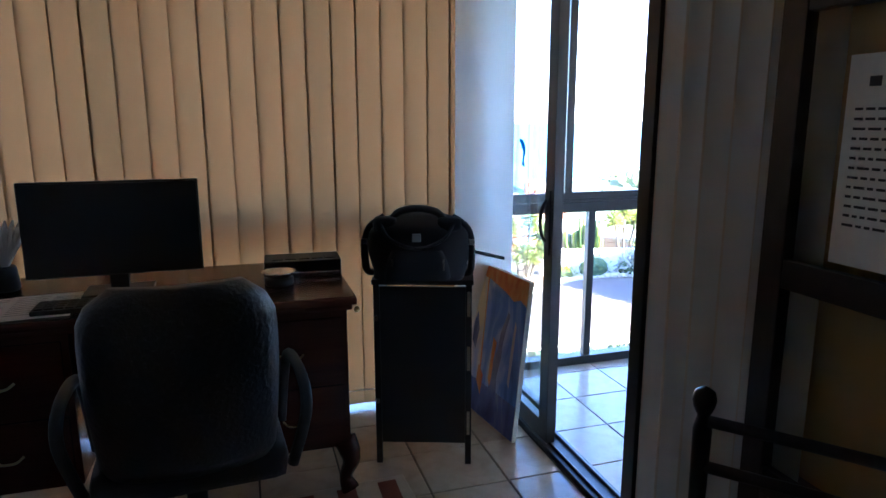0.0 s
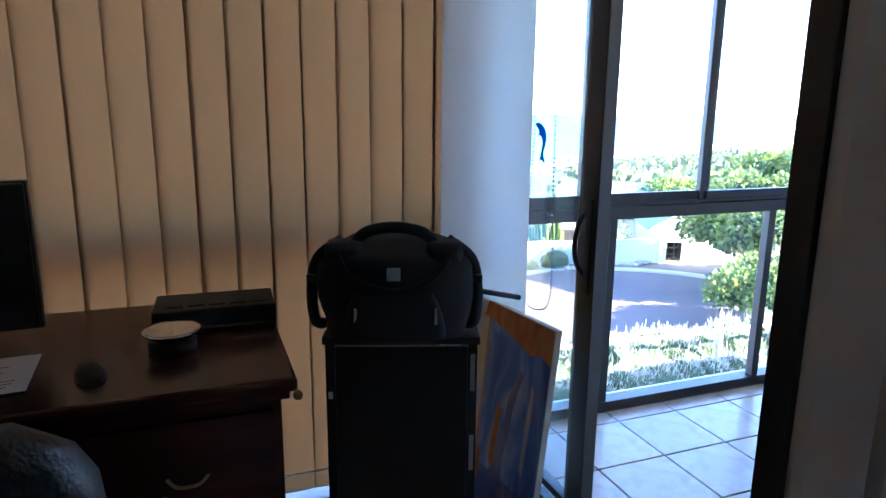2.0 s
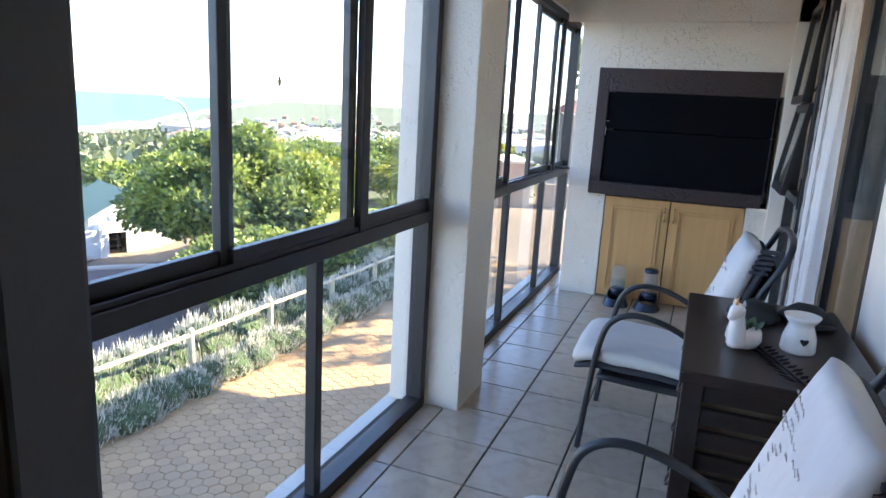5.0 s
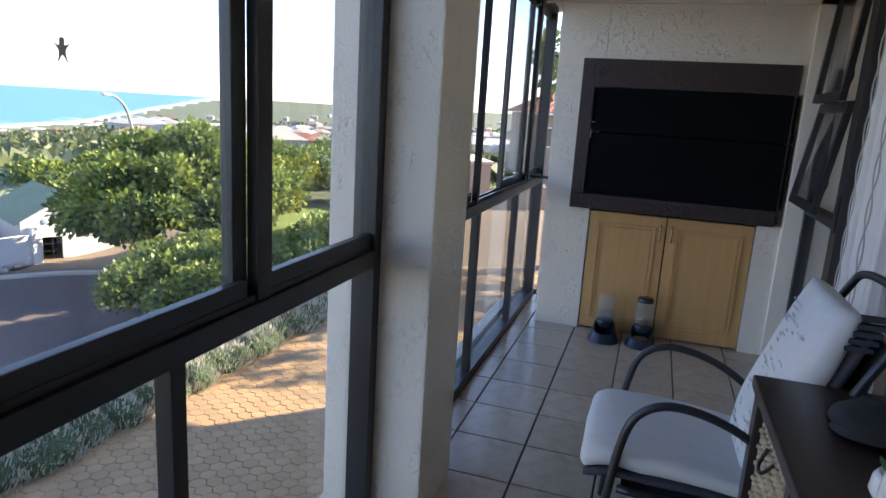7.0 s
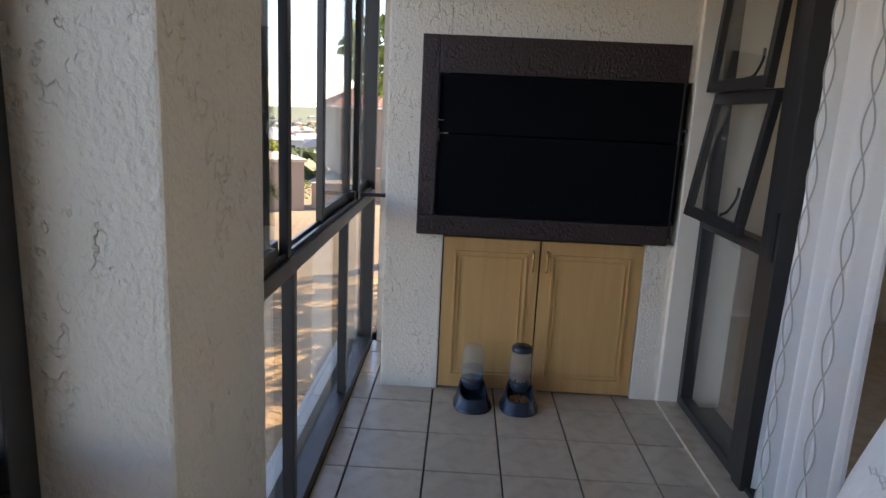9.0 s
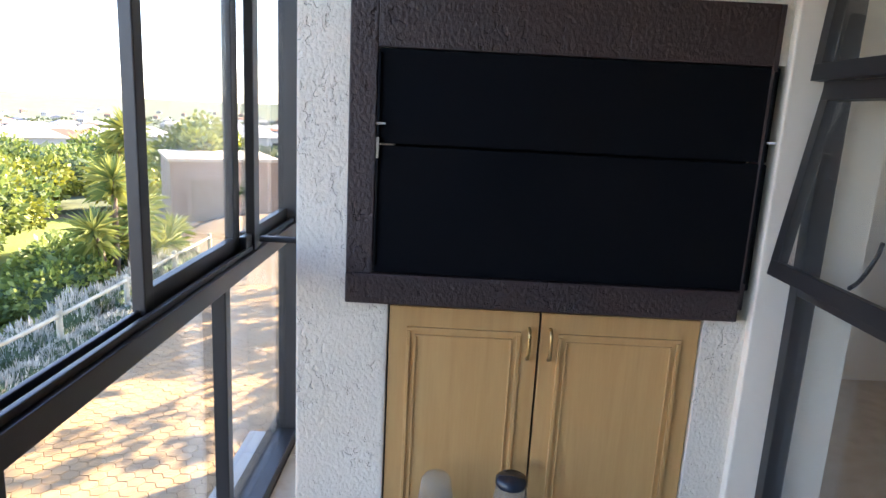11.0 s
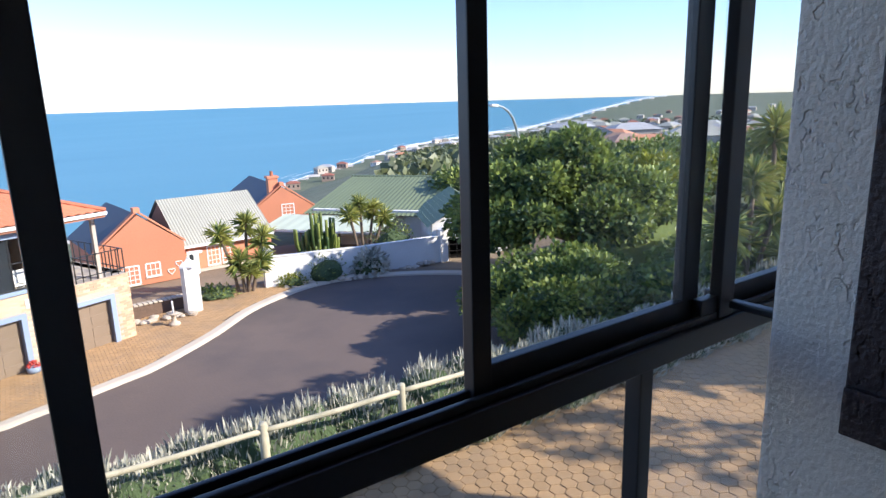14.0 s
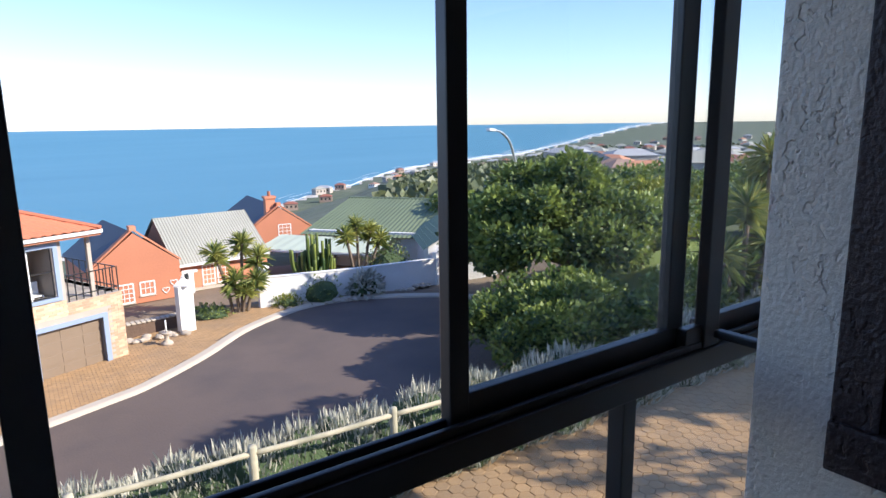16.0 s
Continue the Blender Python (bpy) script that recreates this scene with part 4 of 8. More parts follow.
# ---- console table ----
def console():
    t = thing("console_table", "very dark stained console with woven seagrass drawers against the wall", "console table")
    x0, x1, y0, y1, H = 2.675, 3.515, 1.50, 1.98, 0.725
    bx("top", x0 - 0.01, x1 + 0.01, y0, y1 + 0.01, H - 0.035, H, "darkwood", t, "dark worn table top", 0.006)
    for x in (x0, x1 - 0.055):
        for y in (y0 + 0.01, y1 - 0.055):
            bx("leg", x, x + 0.055, y, y + 0.055, 0, H - 0.035, "darkwood", t, "", 0.004)
    for x in (x0 + 0.012, x1 - 0.037):
        for k in range(9):
            z = 0.12 + 0.065 * k
            bx("side_slat", x, x + 0.022, y0 + 0.065, y1 - 0.055, z, z + 0.045, "darkwood", t, "", 0.003)
    for z in (0.08, 0.36, 0.67):
        bx("rail", x0 + 0.055, x1 - 0.055, y1 - 0.05, y1 - 0.015, z, z + 0.03, "darkwood", t, "", 0.003)
        bx("shelf", x0 + 0.04, x1 - 0.04, y0 + 0.02, y1 - 0.05, z, z + 0.018, "darkwood", t)
    bx("divider", (x0 + x1) / 2 - 0.02, (x0 + x1) / 2 + 0.02, y1 - 0.05, y1 - 0.012, 0.11, 0.67, "darkwood", t, "", 0.003)
    bx("back", x0 + 0.04, x1 - 0.04, y0, y0 + 0.012, 0.08, H - 0.035, "darkwood", t)
    for za, zb in ((0.115, 0.355), (0.395, 0.665)):
        for xa, xb in ((x0 + 0.06, (x0 + x1) / 2 - 0.025), ((x0 + x1) / 2 + 0.025, x1 - 0.06)):
            bk = tagged(new("basket_drawer"), label="woven seagrass basket drawer")
            bk.parent = t
            bx("backing", xa, xb, y0 + 0.05, y1 - 0.03, za, zb, "wicker", bk)
            bm = B()
            ny, nx = int((zb - za) / 0.022), int((xb - xa) / 0.03)
            for r in range(ny):
                zz = za + 0.011 + r * 0.022
                pts = [(xa + 0.004 + (xb - xa - 0.008) * q / (nx * 2), y1 - 0.024 + 0.006 * (1 if (q // 1 + r) % 2 else -1) * (1 if q % 2 == 0 else 0.4), zz + 0.0015 * math.sin(q * 1.7 + r)) for q in range(nx * 2 + 1)]
                tube(bm, pts, 0.0085, 5)
            part("weave", bm, "wicker", bk, "", True)
            bm = B()
            xm = (xa + xb) / 2
            tube(bm, curve_pts([(xm - 0.04, y1 - 0.014, zb - 0.05), (xm - 0.02, y1 + 0.004, zb - 0.085), (xm + 0.02, y1 + 0.004, zb - 0.085), (xm + 0.04, y1 - 0.014, zb - 0.05)], 4), 0.005, 6)
            part("pull", bm, "darkwood", bk, "dark cord loop pull", True)


console()


def unicorn():
    u = thing("unicorn_planter", "white ceramic unicorn planter with a small succulent on the console", "planter", (2.95, 1.83, 0.725), 150)
    u.scale = (0.7, 0.7, 0.7)
    bm = B()
    lathe(bm, [(0.03, 0.0), (0.055, 0.01), (0.072, 0.04), (0.068, 0.075), (0.058, 0.09), (0.05, 0.086), (0.045, 0.06), (0.0, 0.055)], 24)
    part("pot", bm, "ceramic", u, "round white pot body", True)
    bm = B()
    tube(bm, curve_pts([(0.045, 0, 0.03), (0.068, 0, 0.09), (0.072, 0, 0.145), (0.08, 0, 0.175), (0.115, 0, 0.158), (0.135, 0, 0.148)], 4), 0.03, 12, radii=[0.045, 0.043, 0.041, 0.038, 0.036, 0.034, 0.031, 0.029, 0.027, 0.027, 0.028, 0.029, 0.03, 0.029, 0.027, 0.024, 0.021, 0.019, 0.017, 0.015, 0.012])
    part("head", bm, "ceramic", u, "white unicorn neck and head", True)
    bm = B()
    for s in (-1, 1):
        lathe(bm, [(0.009, 0.0), (0.006, 0.014), (0.0, 0.026)], 8, (0.075, 0.02 * s, 0.195))
    part("ears", bm, "ceramic", u, "", True)
    bm = B()
    lathe(bm, [(0.008, 0.0), (0.005, 0.025), (0.0, 0.05)], 10, (0.095, 0, 0.188))
    part("horn", bm, "gold", u, "copper coloured horn", True)
    rng = random.Random(2)
    bm = B()
    for k in range(60):
        a, r = rng.random() * 6.28, 0.05 * math.sqrt(rng.random())
        c = Vector((r * math.cos(a) - 0.01, r * math.sin(a), 0.088))
        d = Vector((math.cos(a) * r * 12, math.sin(a) * r * 12, 1.0)).normalized() * rng.uniform(0.02, 0.04)
        s = d.cross(Vector((0.3, 0.2, 1))).normalized() * 0.005
        v = [bm.verts.new(q) for q in (c - s, c + s, c + d * 0.6 + s * 1.3, c + d, c + d * 0.6 - s * 1.3)]
        bm.faces.new(v)
    part("succulent", bm, "succulent", u, "small spiky green succulent", kind="stuff")


unicorn()


def oil_burner():
    u = thing("oil_burner", "white ceramic oil burner with heart cut-outs on the console", "oil burner", (3.0, 1.68, 0.725), 70)
    u.scale = (0.75, 0.75, 0.75)
    bm = B()
    lathe(bm, [(0.06, 0.0), (0.064, 0.01), (0.06, 0.06), (0.047, 0.10), (0.044, 0.112), (0.058, 0.128), (0.066, 0.145), (0.062, 0.146), (0.05, 0.13), (0.0, 0.125)], 28)
    part("body", bm, "ceramic", u, "white glazed body with a bowl on top", True)
    # Black heart plates on the closed body stand in for shaded cut-outs.
    for a in (0, 120, 240):
        pts = [(0.016 * math.sin(t) ** 3, 0.013 * math.cos(t) - 0.005 * math.cos(2 * t) - 0.002 * math.cos(3 * t)) for t in [k * 2 * math.pi / 20 for k in range(20)]]
        bm = B()
        extrude_poly(bm, [(0.0605 - 0.09 * 0 - 0.002 * 0, x, 0.055 + z) for x, z in pts], (0.002, 0, 0))
        h = part("heart_opening", bm, "black", u, "black heart plate painted as a shaded opening")
        h.matrix_basis = pose(0, 0, 0, 0, 0, a)


oil_burner()


def dark_ornaments():
    rng = random.Random(9)
    for n, (x, y) in enumerate(((3.30, 1.78), (3.34, 1.62))):
        c = thing("fabric_hat", "crumpled black fabric cap on the console", "hat", (x, y, 0.725), 30 * n)
        bm = B()
        bmesh.ops.create_icosphere(bm, subdivisions=3, radius=0.085)
        for v in bm.verts:
            v.co.z = max(v.co.z * 0.7, 0.002 - 0.0) + 0.012 * noise.noise(v.co * 18)
            v.co.z = max(v.co.z, 0.0)
        part("crown", bm, "nylon", c, "", True)
        bm = B()
        lathe(bm, [(0.07, 0.001), (0.075, 0.006), (0.0, 0.012)], 20)
        b = part("brim", bm, "nylon", c, "stiff curved brim", True)
        b.matrix_basis = pose(-0.06, 0.02, 0.004, 0, 6, 0)
    g = thing("leaf_ornament", "flat dark metal leaf-branch ornament lying on the console", "ornament", (2.83, 1.74, 0.727), 20)
    bm = B()
    for k in range(11):
        a = -0.12 + 0.024 * k
        for s in (-1, 1):
            c = Vector((a, s * 0.006, 0.004))
            d = Vector((0.02, s * rng.uniform(0.03, 0.045), 0.004))
            q = Vector((-d.y, d.x, 0)).normalized() * 0.009
            v = [bm.verts.new(p) for p in (c, c + d * 0.5 + q, c + d, c + d * 0.5 - q)]
            bm.faces.new(v)
    tube(bm, [(-0.14, 0, 0.003), (0.15, 0, 0.003)], 0.003, 6)
    part("branch", bm, "black_steel", g)


dark_ornaments()


# ---- study ----
def blinds():
    rng = random.Random(5)
    g = thing("vertical_blind", "cream fabric vertical blind drawn over the study window", "vertical blind")
    bx("head_rail", -2.3, 1.0, 2.86, 2.91, 2.33, 2.37, "white_trim", g, "slim white head rail")
    n = 30
    for k in range(n):
        x = -2.17 + k * 0.107
        ang = radians(rng.uniform(0.5, 3.5) if k not in (6, 12, 17, 20, 26) else 10)
        bm = B()
        prof = []
        for q in range(9):
            u = (q / 8 - 0.5) * 0.117
            v = 0.005 * math.cos(u / 0.117 * math.pi)
            prof.append((x + u * math.cos(ang) - v * math.sin(ang), 2.885 + u * math.sin(ang) - v * math.cos(ang)))
        z0 = 0.02
        sway = rng.uniform(-0.004, 0.004)
        a = [bm.verts.new((px + sway, py, z0)) for px, py in prof]
        b = [bm.verts.new((px, py, 2.33)) for px, py in prof]
        for q in range(8):
            bm.faces.new((a[q], a[q + 1], b[q + 1], b[q]))
        part("slat", bm, "blind", g, "", True)
    bm = B()
    tube(bm, [(-2.2, 2.875, 0.09), (0.9, 2.875, 0.09)], 0.002, 4)
    part("bottom_chain", bm, "white_trim", g)


blinds()


def door_blind():
    g = thing("vertical_blind", "white vertical blind slats stacked beside the sliding door", "vertical blind")
    bx("head_rail", 1.04, 1.085, 1.1, 2.86, 2.33, 2.37, "white_trim", g, "slim white head rail")
    bm = B()
    a, b = [], []
    for q in range(25):
        t = q / 24
        x = 0.93 + 0.10 * t + 0.035 * math.sin(t * math.pi)
        y = 2.86 - 0.24 * t
        x, y = 0.90 + 0.14 * math.sin(t * math.pi / 2) ** 1.2, 2.865 - 0.365 * t
        a.append(bm.verts.new((x, y, 0.06)))
        b.append(bm.verts.new((x, y, 2.33)))
    for q in range(24):
        bm.faces.new((a[q], a[q + 1], b[q + 1], b[q]))
    part("slat", bm, "blind_white", g, "", True)
    for k in range(2):
        y = 2.76 + 0.04 * k
        bm = B()
        a = [bm.verts.new((1.03 + 0.04 * u, y + 0.008 * math.sin(u * 3), 0.06)) for u in (-1, -0.5, 0, 0.5, 0.9)]
        b = [bm.verts.new((v.co.x, v.co.y, 2.33)) for v in a]
        for q in range(4):
            bm.faces.new((a[q], a[q + 1], b[q + 1], b[q]))
        part("slat", bm, "blind_white", g, "", True)
    for k in range(6):
        y = 1.0 + 0.095 * k
        bm = B()
        pts = [(1.045 + 0.008 * math.cos(u * 1.5) + 0.014 * u, y + 0.06 * u) for u in (-1, -0.6, -0.2, 0.2, 0.6, 1)]
        a = [bm.verts.new((x, yy, 0.06)) for x, yy in pts]
        b = [bm.verts.new((x, yy, 2.33)) for x, yy in pts]
        for q in range(5):
            bm.faces.new((a[q], a[q + 1], b[q + 1], b[q]))
        part("slat", bm, "blind_white", g, "", True)
    # control chain
    bm = B()
    path = curve_pts([(1.095, 2.565, 2.3), (1.09, 2.575, 1.3), (1.085, 2.59, 0.9), (1.08, 2.575, 0.735), (1.08, 2.50, 0.72), (1.08, 2.43, 0.77), (1.08, 2.425, 0.95), (1.08, 2.44, 1.3), (1.085, 2.44, 2.3)], 8)
    L = 0.0
    for p, q in zip(path, path[1:]):
        seg = (q - p).length
        while L < seg:
            bmesh.ops.create_icosphere(bm, subdivisions=1, radius=0.0034, matrix=Matrix.Translation(p.lerp(q, L / seg)))
            L += 0.013
        L -= seg
    part("bead_chain", bm, "black", g, "thin dark bead chain loop", kind="stuff")
    bx("chain_weight", 1.07, 1.09, 2.43, 2.455, 1.02, 1.11, "clear_plastic", g, "clear plastic chain clip", 0.003)


door_blind()


def flat_sticker(name, label, origin, u, v, pts, material):
    """A flat window sticker from a short outline."""
    g = thing(name, label, "window sticker")
    o, u, v = Vector(origin), Vector(u), Vector(v)
    bm = B()
    P = curve_pts([o + u * a + v * b for a, b in pts + pts[:1]], 3)[:-1]
    extrude_poly(bm, P, u.cross(v).normalized() * 0.001)
    part("film", bm, material, g)


flat_sticker("dolphin_sticker", "blue leaping dolphin sticker on the sliding door glass", (1.112, 2.575, 1.225), (0, -0.95, 0), (0, 0, 0.62),
             [(-0.03, 0.09), (0.0, 0.085), (0.03, 0.05), (0.035, 0.0), (0.02, -0.05), (0.03, -0.10), (0.0, -0.085), (-0.005, -0.10), (0.005, -0.05), (0.012, 0.0), (-0.005, 0.03), (-0.02, 0.02), (-0.012, 0.05), (-0.035, 0.075)], "blue_sticker")
flat_sticker("window_sticker", "small grey plain sticker on the balcony window pane", (2.462, 3.101, 1.405), (0.75, 0, 0), (0, 0, 0.8),
             [(-0.018, 0.012), (-0.006, 0.008), (-0.004, 0.02), (0.006, 0.02), (0.006, 0.008), (0.018, 0.012), (0.008, -0.002), (0.012, -0.022), (0.001, -0.008), (-0.01, -0.022), (-0.007, -0.002)], "lamp_steel")


def desk():
    d = thing("desk", "dark mahogany writing desk with drawers before the blinds", "desk")
    x0, x1, y0, y1, H = -1.02, 0.30, 2.10, 2.76, 0.77
    bx("top", x0, x1, y0, y1, H - 0.03, H, "mahogany", d, "polished dark mahogany top", 0.01)
    bx("top_moulding", x0 + 0.015, x1 - 0.015, y0 + 0.015, y1 - 0.015, H - 0.05, H - 0.03, "mahogany", d, "", 0.006)
    for a, b in ((x0 + 0.03, x0 + 0.42), (x1 - 0.42, x1 - 0.03)):
        p = bx("pedestal", a, b, y0 + 0.05, y1 - 0.05, 0.20, H - 0.05, "mahogany", d, "pedestal with two drawers", 0.004)
        for za, zb in ((0.22, 0.44), (0.455, 0.69)):
            dr = bx("drawer", a + 0.02, b - 0.02, y0 + 0.036, y0 + 0.052, za, zb, "mahogany", p, "", 0.003)
            bm = B()
            xm, zm = (a + b) / 2, (za + zb) / 2
            tube(bm, curve_pts([(xm - 0.04, y0 + 0.034, zm), (xm - 0.02, y0 + 0.018, zm - 0.012), (xm + 0.02, y0 + 0.018, zm - 0.012), (xm + 0.04, y0 + 0.034, zm)], 4), 0.004, 6)
            part("handle", bm, "brass", p, "small brass drop handle", True)
    bx("centre_drawer", x0 + 0.43, x1 - 0.43, y0 + 0.06, y0 + 0.08, 0.60, H - 0.05, "mahogany", d, "", 0.003)
    bx("back_panel", x0 + 0.42, x1 - 0.42, y1 - 0.09, y1 - 0.07, 0.25, H - 0.05, "mahogany", d)
    for x in (x0 + 0.05, x1 - 0.05):
        for y, s in ((y0 + 0.07, -1), (y1 - 0.07, 1)):
            bm = B()
            sx = -1 if x < -0.3 else 1
            tube(bm, curve_pts([(x, y, 0.22), (x + 0.02 * sx, y + 0.02 * s, 0.15), (x, y, 0.07), (x + 0.015 * sx, y + 0.015 * s, 0.02)], 4), 0.03, 10, radii=[0.042, 0.042, 0.04, 0.038, 0.034, 0.03, 0.026, 0.024, 0.024, 0.026, 0.03, 0.033, 0.034])
            part("leg", bm, "mahogany", d, "short curved cabriole leg", True)
    bm = B()
    bmesh.ops.create_uvsphere(bm, u_segments=10, v_segments=8, radius=0.011, matrix=Matrix.Translation((x1 + 0.005, y0 + 0.05, 0.71)))
    part("knob", bm, "brass", d, "", True)


desk()


def monitor():
    m = thing("monitor", "black flat computer monitor standing on the mahogany desk", "monitor", (-0.485, 2.40, 0.77), 2)
    bx("screen", -0.275, 0.275, -0.01, 0.02, 0.07, 0.385, "screen", m, "dark switched-off screen", 0.004)
    bx("bezel", -0.28, 0.28, 0.0, 0.028, 0.065, 0.39, "black", m, "", 0.004)
    bx("neck", -0.03, 0.03, 0.02, 0.045, 0.012, 0.18, "black", m, "", 0.004)
    bx("base", -0.11, 0.11, -0.07, 0.09, 0.0, 0.014, "black", m, "", 0.005)


monitor()


def desk_items():
    k = thing("keyboard", "flat dark keyboard on papers at the monitor", "keyboard", (-0.5, 2.22, 0.772), 2)
    bx("body", -0.2, 0.2, -0.06, 0.06, 0, 0.016, "black", k, "", 0.004)
    for r in range(4):
        for c in range(13):
            bx("key", -0.19 + c * 0.029, -0.166 + c * 0.029, -0.05 + r * 0.026, -0.028 + r * 0.026, 0.016, 0.021, "black", k)
    rng = random.Random(3)
    for i, (x, y, w, h, a) in enumerate(((-0.83, 2.27, 0.21, 0.30, 12), (-0.86, 2.20, 0.21, 0.30, -8), (-0.70, 2.28, 0.21, 0.30, 4), (-0.36, 2.30, 0.30, 0.21, 3), (-0.55, 2.3, 0.3, 0.21, -2))):
        p = thing("paper_sheet", "loose white printed sheet on the desk", "paper", (x, y, 0.7705 + 0.0012 * i), a)
        bx("sheet", -w / 2, w / 2, -h / 2, h / 2, 0, 0.001, "paper", p)
        bm = B()
        for q in range(10):
            box(bm, -w / 2 + 0.02, w / 2 - rng.uniform(0.02, 0.1), h / 2 - 0.03 - q * h * 0.08, h / 2 - 0.027 - q * h * 0.08, 0.001, 0.0013)
        part("print_lines", bm, "ink", p, "unreadable lines of print")
    b = thing("router_box", "flat black electronic box on the desk", "electronic box", (0.16, 2.53, 0.77), -2)
    bx("case", -0.15, 0.14, -0.08, 0.08, 0, 0.062, "black", b, "", 0.006)
    bx("front_strip", -0.14, 0.13, -0.083, -0.079, 0.014, 0.02, "chrome", b)
    for q in range(5):
        bx("vent_rib", -0.12 + q * 0.05, -0.08 + q * 0.05, -0.05, 0.05, 0.062, 0.065, "black", b, "", 0.001)
    a = thing("ashtray", "shiny steel ashtray on a dark tin on the desk", "ashtray", (0.055, 2.36, 0.77))
    bm = B()
    lathe(bm, [(0.05, 0.0), (0.052, 0.005), (0.052, 0.026), (0.0, 0.027)], 24)
    part("tin", bm, "black", a, "dark tin base", True)
    bm = B()
    lathe(bm, [(0.04, 0.028), (0.058, 0.041), (0.064, 0.049), (0.058, 0.047), (0.035, 0.035), (0.0, 0.033)], 28)
    part("dish", bm, "chrome", a, "polished steel dish", True)
    p = thing("feather_holder", "pale dried reeds in a small holder on the desk", "dried reeds", (-0.87, 2.55, 0.77))
    bm = B()
    lathe(bm, [(0.035, 0), (0.042, 0.01), (0.035, 0.08), (0.03, 0.09), (0.0, 0.085)], 16)
    part("holder", bm, "black", p, "", True)
    bm = B()
    for q in range(8):
        a = -0.5 + q * 0.15
        tube(bm, curve_pts([(0, 0, 0.06), (0.05 * a, 0.02 * a, 0.14), (0.16 * a, 0.03 * a, 0.25)], 4), 0.006, 5, radii=[0.003, 0.004, 0.006, 0.009, 0.012, 0.013, 0.012, 0.008, 0.002])
    part("reeds", bm, "paper", p, "pale dried reeds", True)
    m = thing("mouse", "black computer mouse on the desk", "mouse", (-0.1, 2.25, 0.77), 15)
    bm = B()
    bmesh.ops.create_uvsphere(bm, u_segments=14, v_segments=8, radius=1, matrix=Matrix.Diagonal((0.03, 0.055, 0.03, 1)))
    for v in bm.verts:
        v.co.z = max(v.co.z, 0)
    part("shell", bm, "black", m, "", True)


desk_items()


def office_chair():
    c = thing("office_chair", "black leather high-back office chair pushed up to the desk", "office chair", (-0.21, 1.56, 0), 4)
    bm = B()
    rows = []
    for j in range(13):
        v = j / 12
        z = 0.50 + 0.49 * v
        half = 0.205 + 0.02 * math.sin(v * 2.6) - 0.07 * max(0, v - 0.8) * 4 * max(0, v - 0.8) * 5
        yb = -0.06 * v
        th = 0.05 + 0.012 * math.sin(v * math.pi)
        if j in (0, 12):
            th *= 0.5
            half -= 0.012
        ring = []
        for k in range(24):
            an = 2 * math.pi * k / 24
            cx, cy = math.cos(an), math.sin(an)
            sx = abs(cx) ** 0.4 * (1 if cx > 0 else -1)
            sy = abs(cy) ** 0.7 * (1 if cy > 0 else -1)
            ring.append(bm.verts.new((sx * half, yb + sy * th + 0.05 * sx * sx, z)))
        rows.append(ring)
    for a, b in zip(rows, rows[1:]):
        for k in range(24):
            bm.faces.new((a[k], a[(k + 1) % 24], b[(k + 1) % 24], b[k]))
    bm.faces.new(rows[0][::-1])
    bm.faces.new(rows[-1])
    part("backrest", bm, "leather", c, "padded black leather backrest", True)
    bm = B()
    box(bm, -0.24, 0.24, 0.02, 0.48, 0.42, 0.52, bevel=0.04)
    part("seat", bm, "leather", c, "padded black leather seat", True)
    for s in (-1, 1):
        bm = B()
        tube(bm, curve_pts([(s * 0.25, 0.05, 0.45), (s * 0.29, 0.04, 0.60), (s * 0.29, 0.10, 0.68), (s * 0.28, 0.28, 0.68), (s * 0.27, 0.33, 0.60), (s * 0.25, 0.30, 0.46)], 5), 0.016, 8)
        part("armrest", bm, "black", c, "looped black armrest", True)
    bm = B()
    tube(bm, [(0, 0.2, 0.10), (0, 0.2, 0.44)], 0.028, 12)
    part("gas_column", bm, "black", c, "", True)
    for k in range(5):
        a = radians(72 * k + 18)
        bm = B()
        tube(bm, [(0, 0.2, 0.12), (0.29 * math.cos(a), 0.2 + 0.29 * math.sin(a), 0.075)], 0.02, 8)
        part("base_arm", bm, "black", c, "", True)
        bm = B()
        lathe(bm, [(0.012, -0.02), (0.027, -0.017), (0.027, 0.017), (0.012, 0.02)], 14)
        w = part("castor", bm, "black", c, "", True)
        w.matrix_basis = pose(0.29 * math.cos(a), 0.2 + 0.29 * math.sin(a), 0.028, 90, 0, math.degrees(a))


office_chair()


def storage_stand():
    c = thing("storage_stand", "black upright cabinet stand with metal side clips on the tiles", "cabinet stand", (0.58, 2.285, 0), -19)
    w, d, H = 0.19, 0.13, 0.745
    for x in (-w + 0.012, w - 0.012):
        for y in (-0.0, 2 * d - 0.02):
            bx("leg", x - 0.012, x + 0.012, y, y + 0.024, 0, H, "black", c, "", 0.003)
    bx("front_panel", -w + 0.024, w - 0.024, 0.004, 0.02, 0.09, H - 0.01, "black", c, "matt black front panel", 0.003)
    bx("top", -w - 0.006, w + 0.006, -0.01, 2 * d + 0.01, H, H + 0.02, "black", c, "", 0.004)
    for s in (-1, 1):
        bx("side_panel", s * (w - 0.016) - 0.004, s * (w - 0.016) + 0.004, 0.024, 2 * d - 0.02, 0.09, H, "black", c)
        for z in (0.13, 0.40, 0.62) if s > 0 else (0.26, 0.60):
            bx("clip", s * (w - 0.012) - 0.006, s * (w - 0.012) + 0.006, -0.004, 0.0, z, z + (0.10 if s > 0 else 0.02), "chrome", c, "small bright metal strip")


storage_stand()


